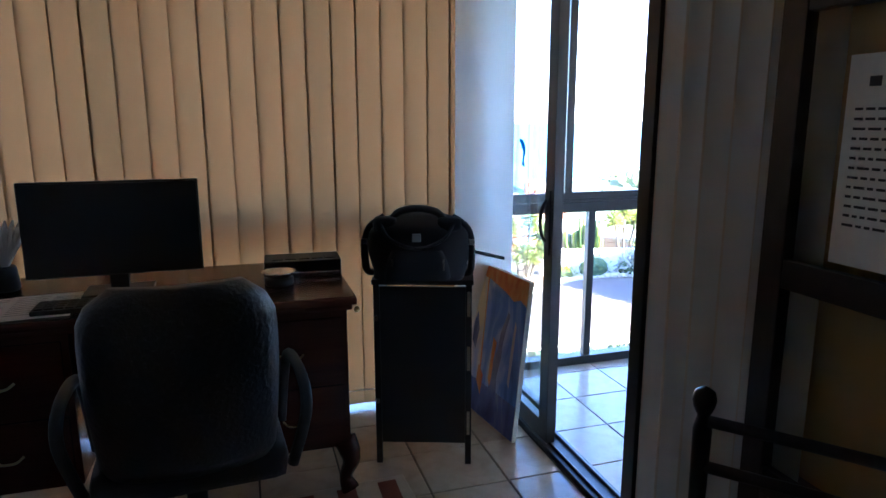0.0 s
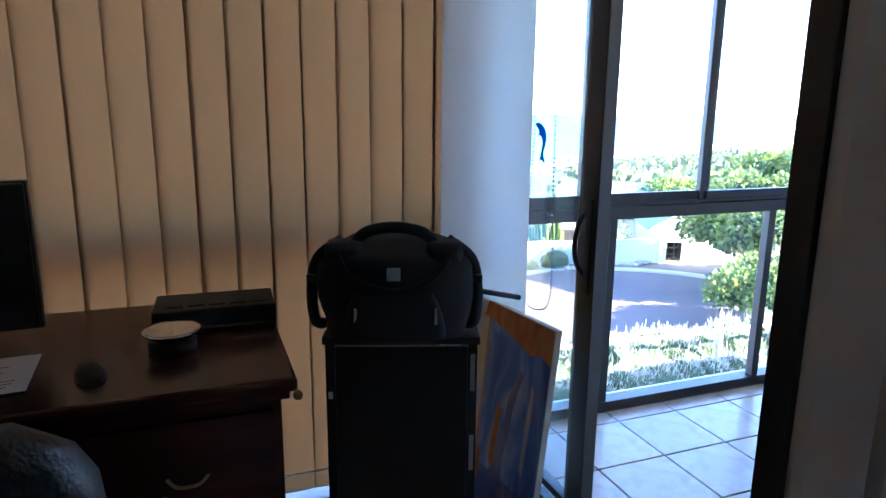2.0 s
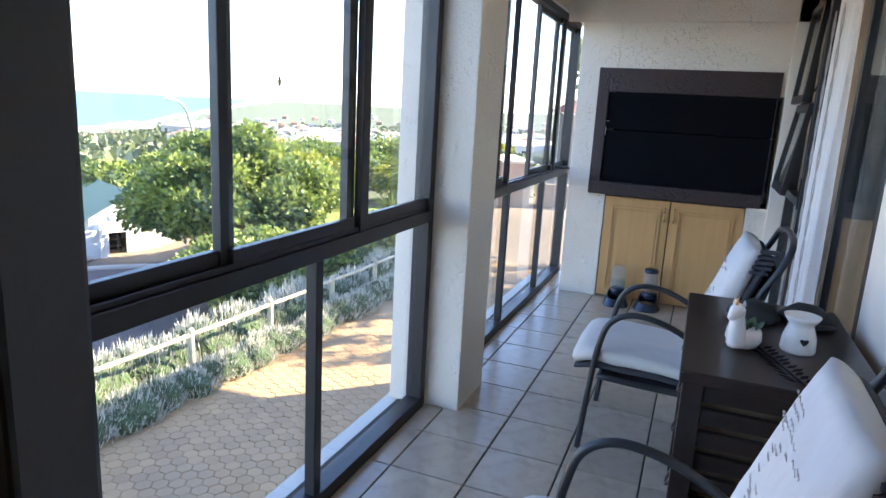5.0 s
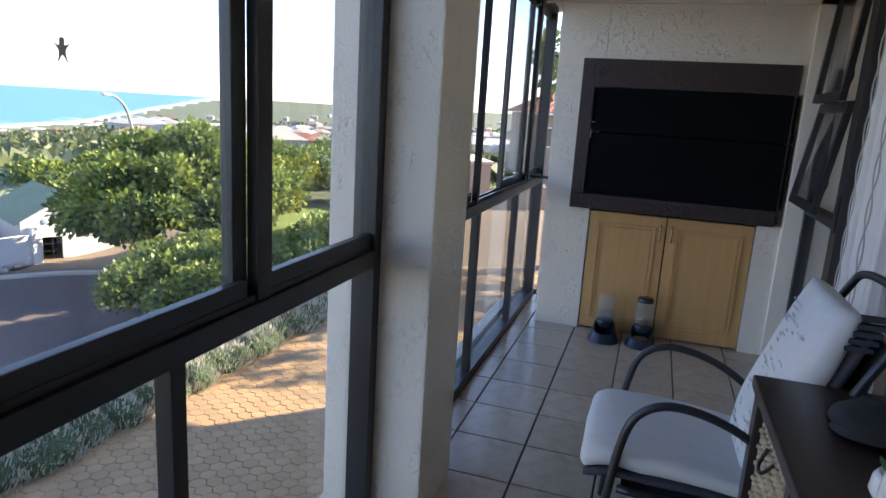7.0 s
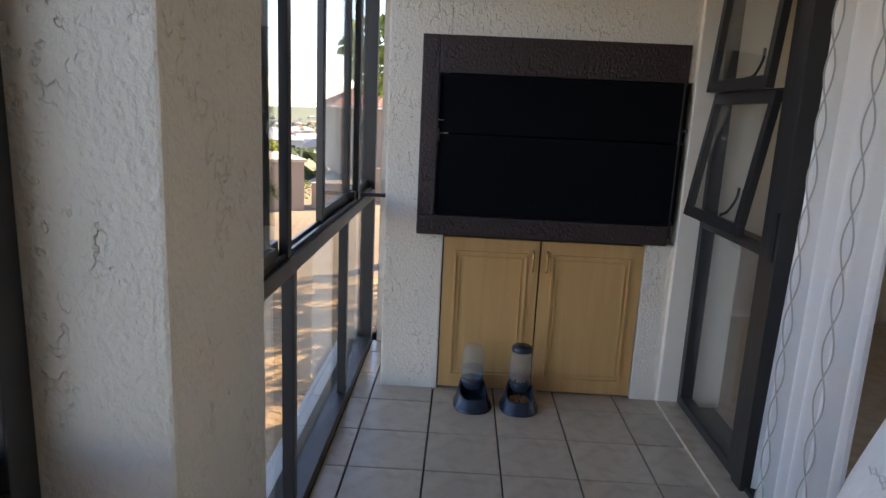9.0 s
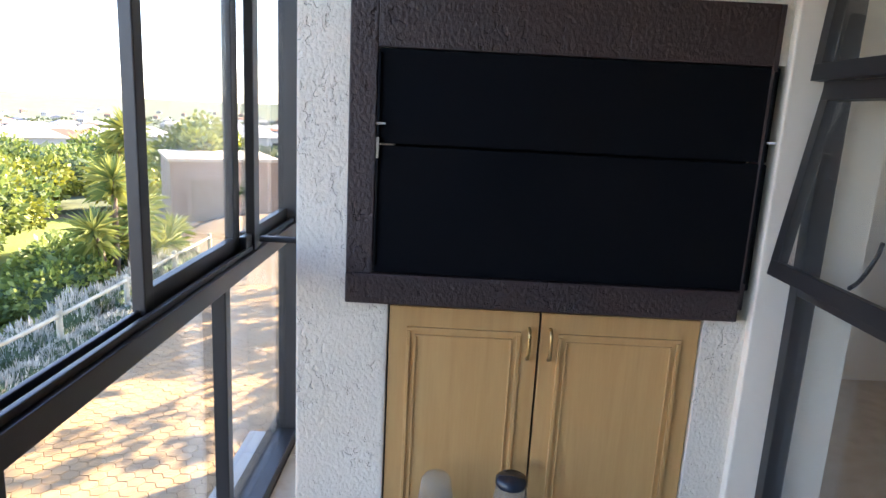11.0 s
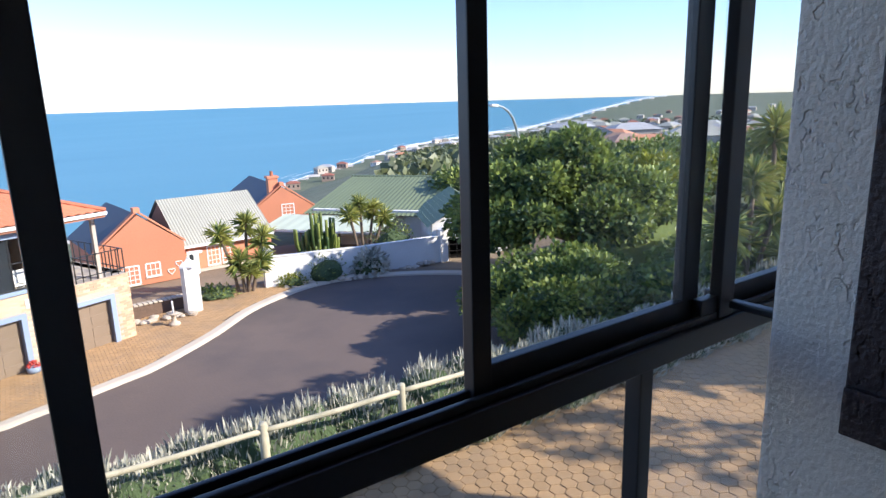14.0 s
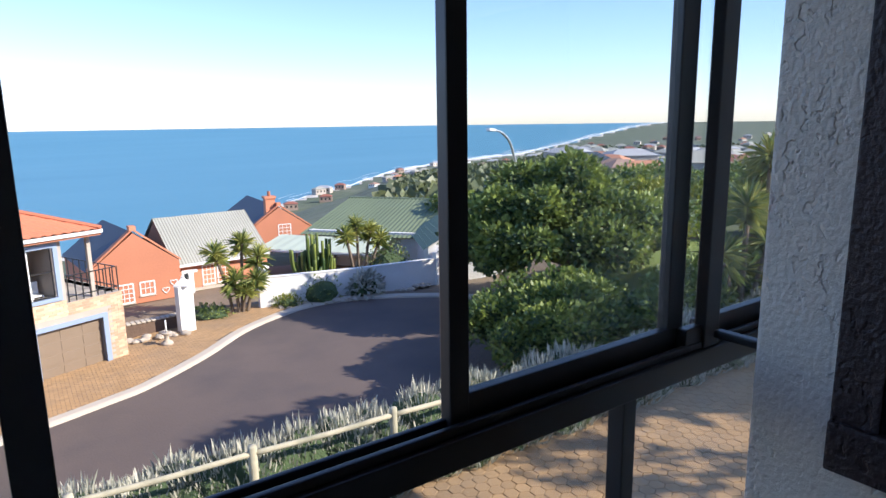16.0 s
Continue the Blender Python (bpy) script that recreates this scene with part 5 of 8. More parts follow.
def backpack():
    p = thing("backpack", "bulky black nylon backpack resting on the cabinet stand", "backpack", (0.59, 2.365, 0.765), -19)
    bm = B()
    rows = []
    for j in range(15):
        v = j / 14
        z = 0.245 * v
        half = 0.19 * (0.92 + 0.12 * math.sin(v * 2.8)) * (1 if v < 0.7 else 1 - 0.55 * ((v - 0.7) / 0.3) ** 1.7)
        th = 0.115 * (1 if v < 0.75 else 1 - 0.4 * ((v - 0.75) / 0.25) ** 2)
        ring = []
        for k in range(32):
            an = 2 * math.pi * k / 32
            cx, cy = math.cos(an), math.sin(an)
            q = Vector((abs(cx) ** 0.55 * (1 if cx > 0 else -1) * half, abs(cy) ** 0.6 * (1 if cy > 0 else -1) * th, z))
            q += q.normalized() * 0.014 * noise.noise(q * 13) if j else Vector()
            ring.append(bm.verts.new(q))
        rows.append(ring)
    for a, b in zip(rows, rows[1:]):
        for k in range(32):
            bm.faces.new((a[k], a[(k + 1) % 32], b[(k + 1) % 32], b[k]))
    bm.faces.new(rows[0][::-1])
    bm.faces.new(rows[-1])
    part("body", bm, "nylon", p, "soft black nylon main bag", True)
    bm = B()
    tube(bm, curve_pts([(-0.10, -0.05, 0.225), (-0.07, -0.06, 0.258), (0, -0.065, 0.272), (0.07, -0.06, 0.258), (0.10, -0.05, 0.225)], 5), 0.014, 8)
    part("top_handle", bm, "nylon", p, "thick webbing carry handle", True)
    for s in (-1, 1):
        bm = B()
        box(bm, s * 0.12 - 0.045, s * 0.12 + 0.045, -0.11, -0.02, 0.19, 0.24, bevel=0.018)
        part("top_pocket", bm, "nylon", p, "padded upper pocket", True)
    bm = B()
    tube(bm, curve_pts([(-0.14, -0.10, 0.23), (-0.10, -0.125, 0.165), (0, -0.13, 0.13), (0.10, -0.125, 0.165), (0.14, -0.10, 0.23)], 6), 0.007, 6)
    part("flap_seam", bm, "nylon", p, "curved flap edge", True)
    for s in (-1, 1):
        bm = B()
        P = curve_pts([(s * 0.13, -0.02, 0.235), (s * 0.19, -0.04, 0.19), (s * 0.205, -0.05, 0.11), (s * 0.20, -0.04, 0.03), (s * 0.18, -0.02, 0.015)], 5)
        tube(bm, P, 0.014, 8)
        part("shoulder_strap", bm, "nylon", p, "wide padded strap", True)
        bx("buckle", s * 0.205 - 0.012, s * 0.205 + 0.012, -0.062, -0.052, 0.13, 0.155, "chrome", p, "bright metal buckle", 0.002)
    for q in (-0.09, 0.0, 0.10):
        bx("strap_loop", q - 0.004, q + 0.004, -0.138, -0.12, 0.05, 0.09, "chrome", p, "small bright strap buckle", 0.001)
    bm = B()
    rows = []
    for j in range(7):
        v = j / 6
        half, th = 0.125 - 0.03 * v * v, 0.035 * (1 - 0.35 * v * v)
        rows.append([bm.verts.new((half * math.sin(q * math.pi / 12), -0.112 - th * math.cos(q * math.pi / 12) ** 0.5 if abs(q) < 6 else -0.10, 0.012 + 0.11 * v)) for q in range(-6, 7)])
    for a, b in zip(rows, rows[1:]):
        for q in range(12):
            bm.faces.new((a[q], a[q + 1], b[q + 1], b[q]))
    part("front_pocket", bm, "nylon", p, "bulging zipped front pocket", True)
    bx("badge", -0.016, 0.016, -0.134, -0.12, 0.155, 0.185, "lamp_steel", p, "small square grey badge", 0.002)
    bm = B()
    tube(bm, [(0.20, -0.01, 0.10), (0.335, 0.11, 0.045)], 0.008, 6)
    part("loose_strap", bm, "nylon", p, "stiff loose strap end", True)


backpack()


def painting_material(name, a, b, c, scale):
    m = bpy.data.materials.new(name)
    m.use_nodes = True
    n, l = m.node_tree.nodes, m.node_tree.links
    tc, mp, no, cr = n.new("ShaderNodeTexCoord"), n.new("ShaderNodeMapping"), n.new("ShaderNodeTexNoise"), n.new("ShaderNodeValToRGB")
    mp.inputs["Scale"].default_value = (5, 5, 1.7)
    l.new(tc.outputs["Object"], mp.inputs[0])
    no.inputs["Scale"].default_value, no.inputs["Detail"].default_value, no.inputs["Distortion"].default_value = scale, 5, 1.2
    l.new(mp.outputs[0], no.inputs["Vector"])
    e = cr.color_ramp.elements
    e[0].position, e[0].color = 0.36, hexc(a)
    e[1].position, e[1].color = 0.66, hexc(c)
    mid = e.new(0.5)
    mid.color = hexc(b)
    l.new(no.outputs[0], cr.inputs[0])
    l.new(cr.outputs[0], n["Principled BSDF"].inputs["Base Color"])
    n["Principled BSDF"].inputs["Roughness"].default_value = 0.55
    return m


M["paint_blue"] = painting_material("blue_oil_paint", (0.05, 0.14, 0.5), (0.12, 0.28, 0.75), (0.4, 0.55, 0.85), 1.6)
M["paint_pale"] = painting_material("pale_oil_paint", (0.35, 0.45, 0.75), (0.6, 0.6, 0.7), (0.75, 0.65, 0.45), 1.6)
M["paint_dark"] = painting_material("dark_blue_oil_paint", (0.03, 0.05, 0.18), (0.08, 0.12, 0.4), (0.25, 0.3, 0.5), 1.4)
M["paint_orange"] = painting_material("orange_oil_paint", (0.55, 0.13, 0.03), (0.65, 0.27, 0.08), (0.6, 0.4, 0.2), 2.0)


def painting():
    p = thing("painting", "unframed abstract blue and orange canvas leaning on the sliding door", "painting", (0.985, 2.35, 0.0), 0)
    p.matrix_basis = pose(0.985, 2.335, 0.0, 0, 5.5, 0) @ pose(0, 0, 0, 0, 0, 9)
    W, H = 0.46, 0.71
    bx("canvas", 0.0, 0.022, 0, W, 0, H, "canvas_edge", p, "stretched canvas with a pale edge", 0.002)
    def patch(name, m, pts, off):
        bm = B()
        extrude_poly(bm, [(-off, y, z) for y, z in pts], (0.0006, 0, 0))
        part(name, bm, m, p)
    patch("paint_field", "paint_blue", [(0.003, 0.16), (0.315, 0.16), (0.315, 0.655), (0.24, 0.64), (0.17, 0.625), (0.10, 0.60), (0.05, 0.618), (0.003, 0.60)], 0.0012)
    patch("paint_field", "paint_pale", [(0.325, 0.16), (W - 0.003, 0.16), (W - 0.003, 0.655), (0.325, 0.655)], 0.0012)
    patch("paint_field", "paint_dark", [(0.003, 0.003), (W - 0.003, 0.003), (W - 0.003, 0.16), (0.003, 0.16)], 0.0012)
    patch("paint_field", "paint_orange", [(0.003, 0.60), (0.05, 0.618), (0.10, 0.60), (0.17, 0.625), (0.24, 0.64), (0.315, 0.655), (W - 0.003, 0.655), (W - 0.003, H - 0.003), (0.003, H - 0.003)], 0.0012)
    patch("brush_stroke", "paint_orange", [(0.315, 0.16), (0.325, 0.16), (0.325, 0.655), (0.315, 0.655)], 0.0014)
    patch("brush_stroke", "paint_dark", [(0.20, 0.10), (0.235, 0.16), (0.215, 0.27), (0.185, 0.36), (0.175, 0.44), (0.15, 0.50), (0.13, 0.545), (0.115, 0.53), (0.135, 0.47), (0.15, 0.40), (0.155, 0.32), (0.175, 0.23), (0.165, 0.14)], 0.0018)
    patch("brush_stroke", "paint_orange", [(0.225, 0.17), (0.245, 0.20), (0.235, 0.31), (0.23, 0.40), (0.20, 0.385), (0.212, 0.30), (0.215, 0.22)], 0.0022)
    patch("brush_stroke", "paint_pale", [(0.07, 0.22), (0.085, 0.24), (0.08, 0.40), (0.07, 0.52), (0.06, 0.50), (0.062, 0.36)], 0.0018)
    patch("brush_stroke", "paint_orange", [(0.30, 0.10), (0.345, 0.16), (0.335, 0.24), (0.29, 0.20)], 0.0018)
    patch("brush_stroke", "paint_dark", [(0.38, 0.30), (0.36, 0.40), (0.385, 0.48), (0.41, 0.42), (0.415, 0.33)], 0.0018)


painting()


def rug():
    r = thing("rug", "cream and rust striped rug on the study floor under the chair", "rug", (-0.35, 1.75, 0.0), 3)
    bx("rug_body", -0.95, 0.85, -0.55, 0.42, 0.0, 0.012, "rug", r, "cream rug pile", 0.004)
    for k in range(11):
        x = -0.86 + k * 0.155
        bm = B()
        extrude_poly(bm, [(x, -0.52, 0.0125), (x + 0.07, -0.52, 0.0125), (x + 0.12, 0.39, 0.0125), (x + 0.05, 0.39, 0.0125)], (0, 0, 0.002))
        part("stripe", bm, "rug_red", r)


rug()


def carved_chair():
    c = thing("carved_chair", "dark turned-wood chair with light finials beside the glass cabinet", "wooden chair", (0.80, 0.72, 0), -52)
    for s in (-1, 1):
        bm = B()
        lathe(bm, [(0.016, 0), (0.02, 0.03), (0.016, 0.40), (0.02, 0.44), (0.016, 0.5), (0.019, 0.74), (0.012, 0.77), (0.021, 0.79), (0.024, 0.805), (0.02, 0.822), (0.008, 0.83), (0.0, 0.834)], 14, (s * 0.20, 0.18, 0))
        part("back_post", bm, "darkwood", c, "turned back post with a round finial", True)
        bm = B()
        lathe(bm, [(0.016, 0), (0.02, 0.1), (0.014, 0.2), (0.02, 0.4), (0.016, 0.43)], 12, (s * 0.20, -0.18, 0))
        part("front_leg", bm, "darkwood", c, "", True)
    for z in (0.76, 0.66, 0.56):
        bm = B()
        tube(bm, curve_pts([(-0.19, 0.18, z), (0, 0.205, z - 0.01), (0.19, 0.18, z)], 5), 0.013, 8)
        part("back_rail", bm, "darkwood", c, "", True)
    for y in (-0.18, 0.18):
        bx("stretcher", -0.19, 0.19, y - 0.01, y + 0.01, 0.20, 0.225, "darkwood", c)
    bx("seat", -0.215, 0.215, -0.20, 0.19, 0.43, 0.46, "leather", c, "dark padded seat", 0.01)


carved_chair()


def glass_cabinet():
    g = thing("glass_cabinet", "dark wood cabinet with glass doors and a pinned notice", "display cabinet")
    x0, x1, y0, y1 = 0.99, 1.095, -0.35, 1.06
    bx("back", x1 - 0.012, x1, y0, y1, 0.0, 1.62, "maple", g, "warm timber back board")
    for y in (y0, 0.30, y1 - 0.06):
        bx("stile", x0, x0 + 0.03, y, y + 0.06, 0.0, 1.62, "darkwood", g, "", 0.003)
    for z in (0.0, 0.56, 1.02, 1.56):
        bx("rail", x0 + 0.002, x0 + 0.028, y0 + 0.06, y1 - 0.06, z, z + 0.06, "darkwood", g, "", 0.003)
        bx("shelf", x0 + 0.03, x1 - 0.012, y0 + 0.01, y1 - 0.01, z + 0.01, z + 0.03, "darkwood", g)
    for y in (y0, y1 - 0.02):
        bx("side", x0 + 0.03, x1 - 0.012, y, y + 0.02, 0.0, 1.62, "darkwood", g)
    for a, b in ((y0 + 0.06, 0.30), (0.36, y1 - 0.06)):
        for z0, z1 in ((0.06, 0.56), (0.62, 1.02), (1.08, 1.56)):
            bx("pane", x0 + 0.012, x0 + 0.016, a, b, z0, z1, "glass", g, "reflective glass pane")
    n = bx("notice", x0 - 0.004, x0 + 0.002 - 0.004, 0.66, 0.89, 1.10, 1.47, "paper", g, "white notice with lines of print")
    bm = B()
    rng = random.Random(11)
    for k in range(13):
        z = 1.375 - 0.017 * k
        y = 0.87
        while y > 0.72 - 0.03 * (k % 3):
            w = rng.uniform(0.008, 0.024)
            box(bm, x0 - 0.0048, x0 - 0.004, y - w, y, z, z + 0.0045)
            y -= w + 0.006
    for y in (0.84, 0.78):
        box(bm, x0 - 0.0048, x0 - 0.004, y - 0.014, y + 0.008, 1.415, 1.432)
    part("print_lines", bm, "ink", g, "unreadable lines of dark print", kind="stuff")


glass_cabinet()


def side_armchair():
    c = thing("black_recliner", "black leather armchair with chromed arm joint beside the desk", "armchair", (-1.10, 1.45, 0), 60)
    bm = B()
    box(bm, -0.28, 0.28, -0.25, 0.28, 0.28, 0.44, bevel=0.05)
    part("seat", bm, "leather", c, "padded black seat", True)
    bm = B()
    box(bm, -0.26, 0.26, 0.20, 0.34, 0.40, 1.02, bevel=0.06)
    part("backrest", bm, "leather", c, "padded black backrest", True)
    for s in (-1, 1):
        bm = B()
        tube(bm, curve_pts([(s * 0.30, -0.27, 0.55), (s * 0.31, -0.10, 0.62), (s * 0.31, 0.12, 0.63), (s * 0.29, 0.25, 0.56)], 5), 0.03, 10)
        part("armrest", bm, "leather", c, "curved padded armrest", True)
        bm = B()
        tube(bm, curve_pts([(s * 0.29, -0.22, 0.56), (s * 0.28, -0.18, 0.30), (s * 0.27, -0.25, 0.02)], 5), 0.018, 8)
        part("leg", bm, "black", c, "", True)
        bm = B()
        tube(bm, [(s * 0.27, 0.26, 0.40), (s * 0.27, 0.30, 0.0)], 0.018, 8)
        part("leg", bm, "black", c, "", True)


side_armchair()


# ---- ground, sea and far land ----
INDOORS = set(scene.objects)
DRIVE, ROAD, SEA = -3.30, -5.80, -60.0
HUB = (4.7, 2.3)


def smooth(a, b, v):
    t = min(max((v - a) / (b - a), 0.0), 1.0)
    return t * t * (3 - 2 * t)


def interp(v, table):
    for (a, x), (b, y) in zip(table, table[1:]):
        if v <= b:
            return x + (y - x) * max(v - a, 0) / (b - a)
    return table[-1][1]


COAST = [(-180, 300), (-40, 330), (0, 400), (15, 480), (20, 620), (26, 800), (30, 1050), (33, 1200), (38, 1400), (42, 1550), (46, 2100), (50, 3000), (54, 4400), (56, 9000), (180, 9000)]
DEPRESSION = [(36, 9.0), (60, 7.6), (100, 6.1), (200, 4.6), (400, 3.3), (800, 2.2), (1600, 1.35), (3000, 0.75), (4700, 0.3)]


def near_height(x, y):
    east = smooth(19, 26, x)
    drive = DRIVE - 0.06 + 0.75 * east
    road = ROAD - 0.05 + 1.2 * smooth(23, 30, x)
    z = drive + (road - drive) * smooth(9.9, 15.5, y)
    if y < 3:
        z = DRIVE - 0.06
    return z


def sea_level(d, az):
    far = 4850 * math.tan(radians(1.15 * math.cos(radians(az)) - 0.7 * math.sin(radians(az))))
    return SEA + (far - SEA) * smooth(900, 4850, d) ** 1.3


def height(x, y):
    dx, dy = x - HUB[0], y - HUB[1]
    d, az = math.hypot(dx, dy), math.degrees(math.atan2(dx, dy))
    n = near_height(x, y)
    if d < 38:
        return n
    coast = interp(az, COAST)
    west = -6.0 + (SEA - 6.0) * (d - 38) / (coast - 38)
    up = 1.4 - d * math.tan(radians(interp(d, DEPRESSION))) + 1.6 * noise.noise(Vector((x / 60, y / 60, 3))) * smooth(60, 200, d)
    if 58 < az < 80 and d > 1200:
        up += 10 * smooth(1200, 2600, d) * math.exp(-((az - 63) / 5) ** 2)
    far = west + (up - west) * smooth(42, 54, az)
    far = max(far, sea_level(d, az) + (1.5 if d < coast else -4))
    return n + (far - n) * smooth(38, 58, d)


def terrain():
    bm = B()
    ds = [0.5]
    while ds[-1] < 4700:
        ds.append(ds[-1] + max(1.0, ds[-1] * 0.035))
    azs = [-80 + 1.0 * k for k in range(221)]
    rows = []
    for d in ds:
        row = []
        for a in azs:
            x, y = HUB[0] + d * math.sin(radians(a)), HUB[1] + d * math.cos(radians(a))
            row.append(bm.verts.new((x, y, height(x, y))))
        rows.append(row)
    for r, s in zip(rows, rows[1:]):
        for k in range(len(azs) - 1):
            f = bm.faces.new((r[k], r[k + 1], s[k + 1], s[k]))
            f.smooth = True
    me = mesh_of(bm, "ground", recalc=False)
    ob = new("ground", me)
    for m in ("soil", "scrub", "beach"):
        me.materials.append(M[m])
    for p in me.polygons:
        c = p.center
        d = math.hypot(c.x - HUB[0], c.y - HUB[1])
        az = math.degrees(math.atan2(c.x - HUB[0], c.y - HUB[1]))
        p.material_index = 0 if d < 38 else (2 if interp(az, COAST) - d < 0.05 * d and az < 56 else 1)
    tagged(ob, label="sloping ground with scrub running down to the shore", kind="structure")


terrain()
def sea():
    """The sea, rising very gently to its far edge."""
    bm = B()
    rows = []
    for d in (180, 700, 1100, 1500, 1900, 2300, 2700, 3100, 3500, 3900, 4300, 4850):
        row = []
        for a in range(-70, 84, 4):
            s, c = math.sin(radians(a)), math.cos(radians(a))
            row.append(bm.verts.new((HUB[0] + d * s, HUB[1] + d * c, sea_level(d, a))))
        rows.append(row)
    for r, q in zip(rows, rows[1:]):
        for k in range(len(r) - 1):
            bm.faces.new((r[k], r[k + 1], q[k + 1], q[k]))
    solid("sea", bm, "sea", "deep blue ocean with slight swell", "sea", "structure", True)


sea()


def surf():
    """Broken lines of surf along the coast."""
    rng = random.Random(21)
    for off, wid in ((0.0, 0.022), (0.045, 0.008), (0.085, 0.006), (0.13, 0.004)):
        bm = B()
        prev = None
        a = 10.0
        while a < 55.3:
            d = interp(a, COAST)
            w = wid * d * (1.0 + 1.3 * smooth(20, 32, a)) * (0.5 + 0.9 * abs(noise.noise(Vector((a * 1.3, off * 40, 1)))))
            if off and noise.noise(Vector((a * 0.35, off * 90, 5))) < -0.05:
                prev = None
                a += 0.25
                continue
            d0 = d * (1 + off * (0.8 + 0.5 * noise.noise(Vector((a * 0.5, off * 9, 2))))) - 0.02 * d
            s, c = math.sin(radians(a)), math.cos(radians(a))
            cur = [bm.verts.new((HUB[0] + q * s, HUB[1] + q * c, sea_level(q, a) + 0.8 + off + q / 1500)) for q in (d0, d0 + w)]
            if prev:
                bm.faces.new((prev[0], cur[0], cur[1], prev[1]))
            prev = cur
            a += 0.25
        ob = solid("surf", bm, "foam", "broken white line of surf along the shore", "", "structure")


surf()

# road, verge and kerb of the turning circle
KERB = [(-14.0, 19.8), (-6.0, 20.0), (2.55, 20.46), (4.15, 20.79), (6.53, 21.76), (7.6, 22.32), (9.64, 24.01), (11.46, 25.89), (13.32, 27.09), (15.13, 27.67), (17.20, 27.28), (19.40, 25.90), (21.0, 24.2), (22.2, 21.5), (22.0, 18.8), (20.0, 16.8)]


def paved_things():
    k2 = [Vector((x, y, 0)) for x, y in KERB]
    kp = curve_pts(k2, 5)
    bm = B()
    near = [(20.0, 15.9), (14, 15.4), (6, 15.3), (-14, 15.3)]
    prism(bm, [(p.x, p.y) for p in kp] + near, ROAD - 0.2, ROAD)
    solid("road", bm, "asphalt", "worn dark asphalt turning circle", "", "structure")
    bm = B()
    rows = []
    for i, p in enumerate(kp):
        a, b = kp[max(i - 1, 0)], kp[min(i + 1, len(kp) - 1)]
        nrm = Vector((-(b - a).y, (b - a).x, 0)).normalized()
        prof = [(0.0, ROAD + 0.002), (0.02, ROAD + 0.07), (0.10, ROAD + 0.11), (0.36, ROAD + 0.12), (0.38, ROAD + 0.0)]
        rows.append([bm.verts.new((p.x + nrm.x * o, p.y + nrm.y * o, z)) for o, z in prof])
    for a, b in zip(rows, rows[1:]):
        for k in range(4):
            bm.faces.new((a[k], a[k + 1], b[k + 1], b[k]))
    solid("kerb", bm, "kerb", "pale rounded concrete kerb round the road", "", "structure")
    # verge of small clay pavers between kerb and walls
    rng = random.Random(8)
    bm = B()
    rows = []
    for i, p in enumerate(kp):
        a, b = kp[max(i - 1, 0)], kp[min(i + 1, len(kp) - 1)]
        nrm = Vector((-(b - a).y, (b - a).x, 0)).normalized()
        wd = interp(p.x, [(-14, 5), (4, 4.2), (8, 3.6), (12, 3.0), (14, 1.4), (17, 0.7), (22, 0.6)])
        rows.append([bm.verts.new((p.x + nrm.x * o, p.y + nrm.y * o, ROAD + 0.075)) for o in (0.38, 0.38 + wd)])
    for a, b in zip(rows, rows[1:]):
        bm.faces.new((a[0], a[1], b[1], b[0]))
    solid("verge", bm, "sand_joint", "sandy bed of the paved verge", "", "structure")
    verts, faces = [], []
    for x0 in np.arange(-1.0, 14.0, 0.225):
        for y0 in np.arange(20.6, 30.5, 0.115):
            x = x0 + (0.1125 if int(round(y0 / 0.115)) % 2 else 0)
            best = min(kp, key=lambda q: (q.x - x) ** 2 + (q.y - y0) ** 2)
            i = kp.index(best)
            a, b = kp[max(i - 1, 0)], kp[min(i + 1, len(kp) - 1)]
            nrm = Vector((-(b - a).y, (b - a).x, 0)).normalized()
            o = (Vector((x, y0, 0)) - best).dot(nrm)
            wd = interp(x, [(-14, 5), (4, 4.2), (8, 3.6), (12, 3.0), (14, 1.4)])
            if not 0.45 < o < 0.3 + wd:
                continue
            z = ROAD + 0.082 + rng.uniform(-0.003, 0.003)
            k = len(verts)
            for (ex, ey, ez) in ((-0.105, -0.05, -0.03), (0.105, -0.05, -0.03), (0.105, 0.05, -0.03), (-0.105, 0.05, -0.03), (-0.102, -0.047, 0), (0.102, -0.047, 0), (0.102, 0.047, 0), (-0.102, 0.047, 0)):
                verts.append((x + ex, y0 + ey, z + ez))
            faces += [(k, k + 1, k + 5, k + 4), (k + 1, k + 2, k + 6, k + 5), (k + 2, k + 3, k + 7, k + 6), (k + 3, k, k + 4, k + 7), (k + 4, k + 5, k + 6, k + 7)]
    me = bpy.data.meshes.new("verge_paving")
    me.from_pydata(verts, [], faces)
    part("verge_paving", me, "paver", kind="stuff", label="small sandy clay pavers of the road verge")


paved_things()


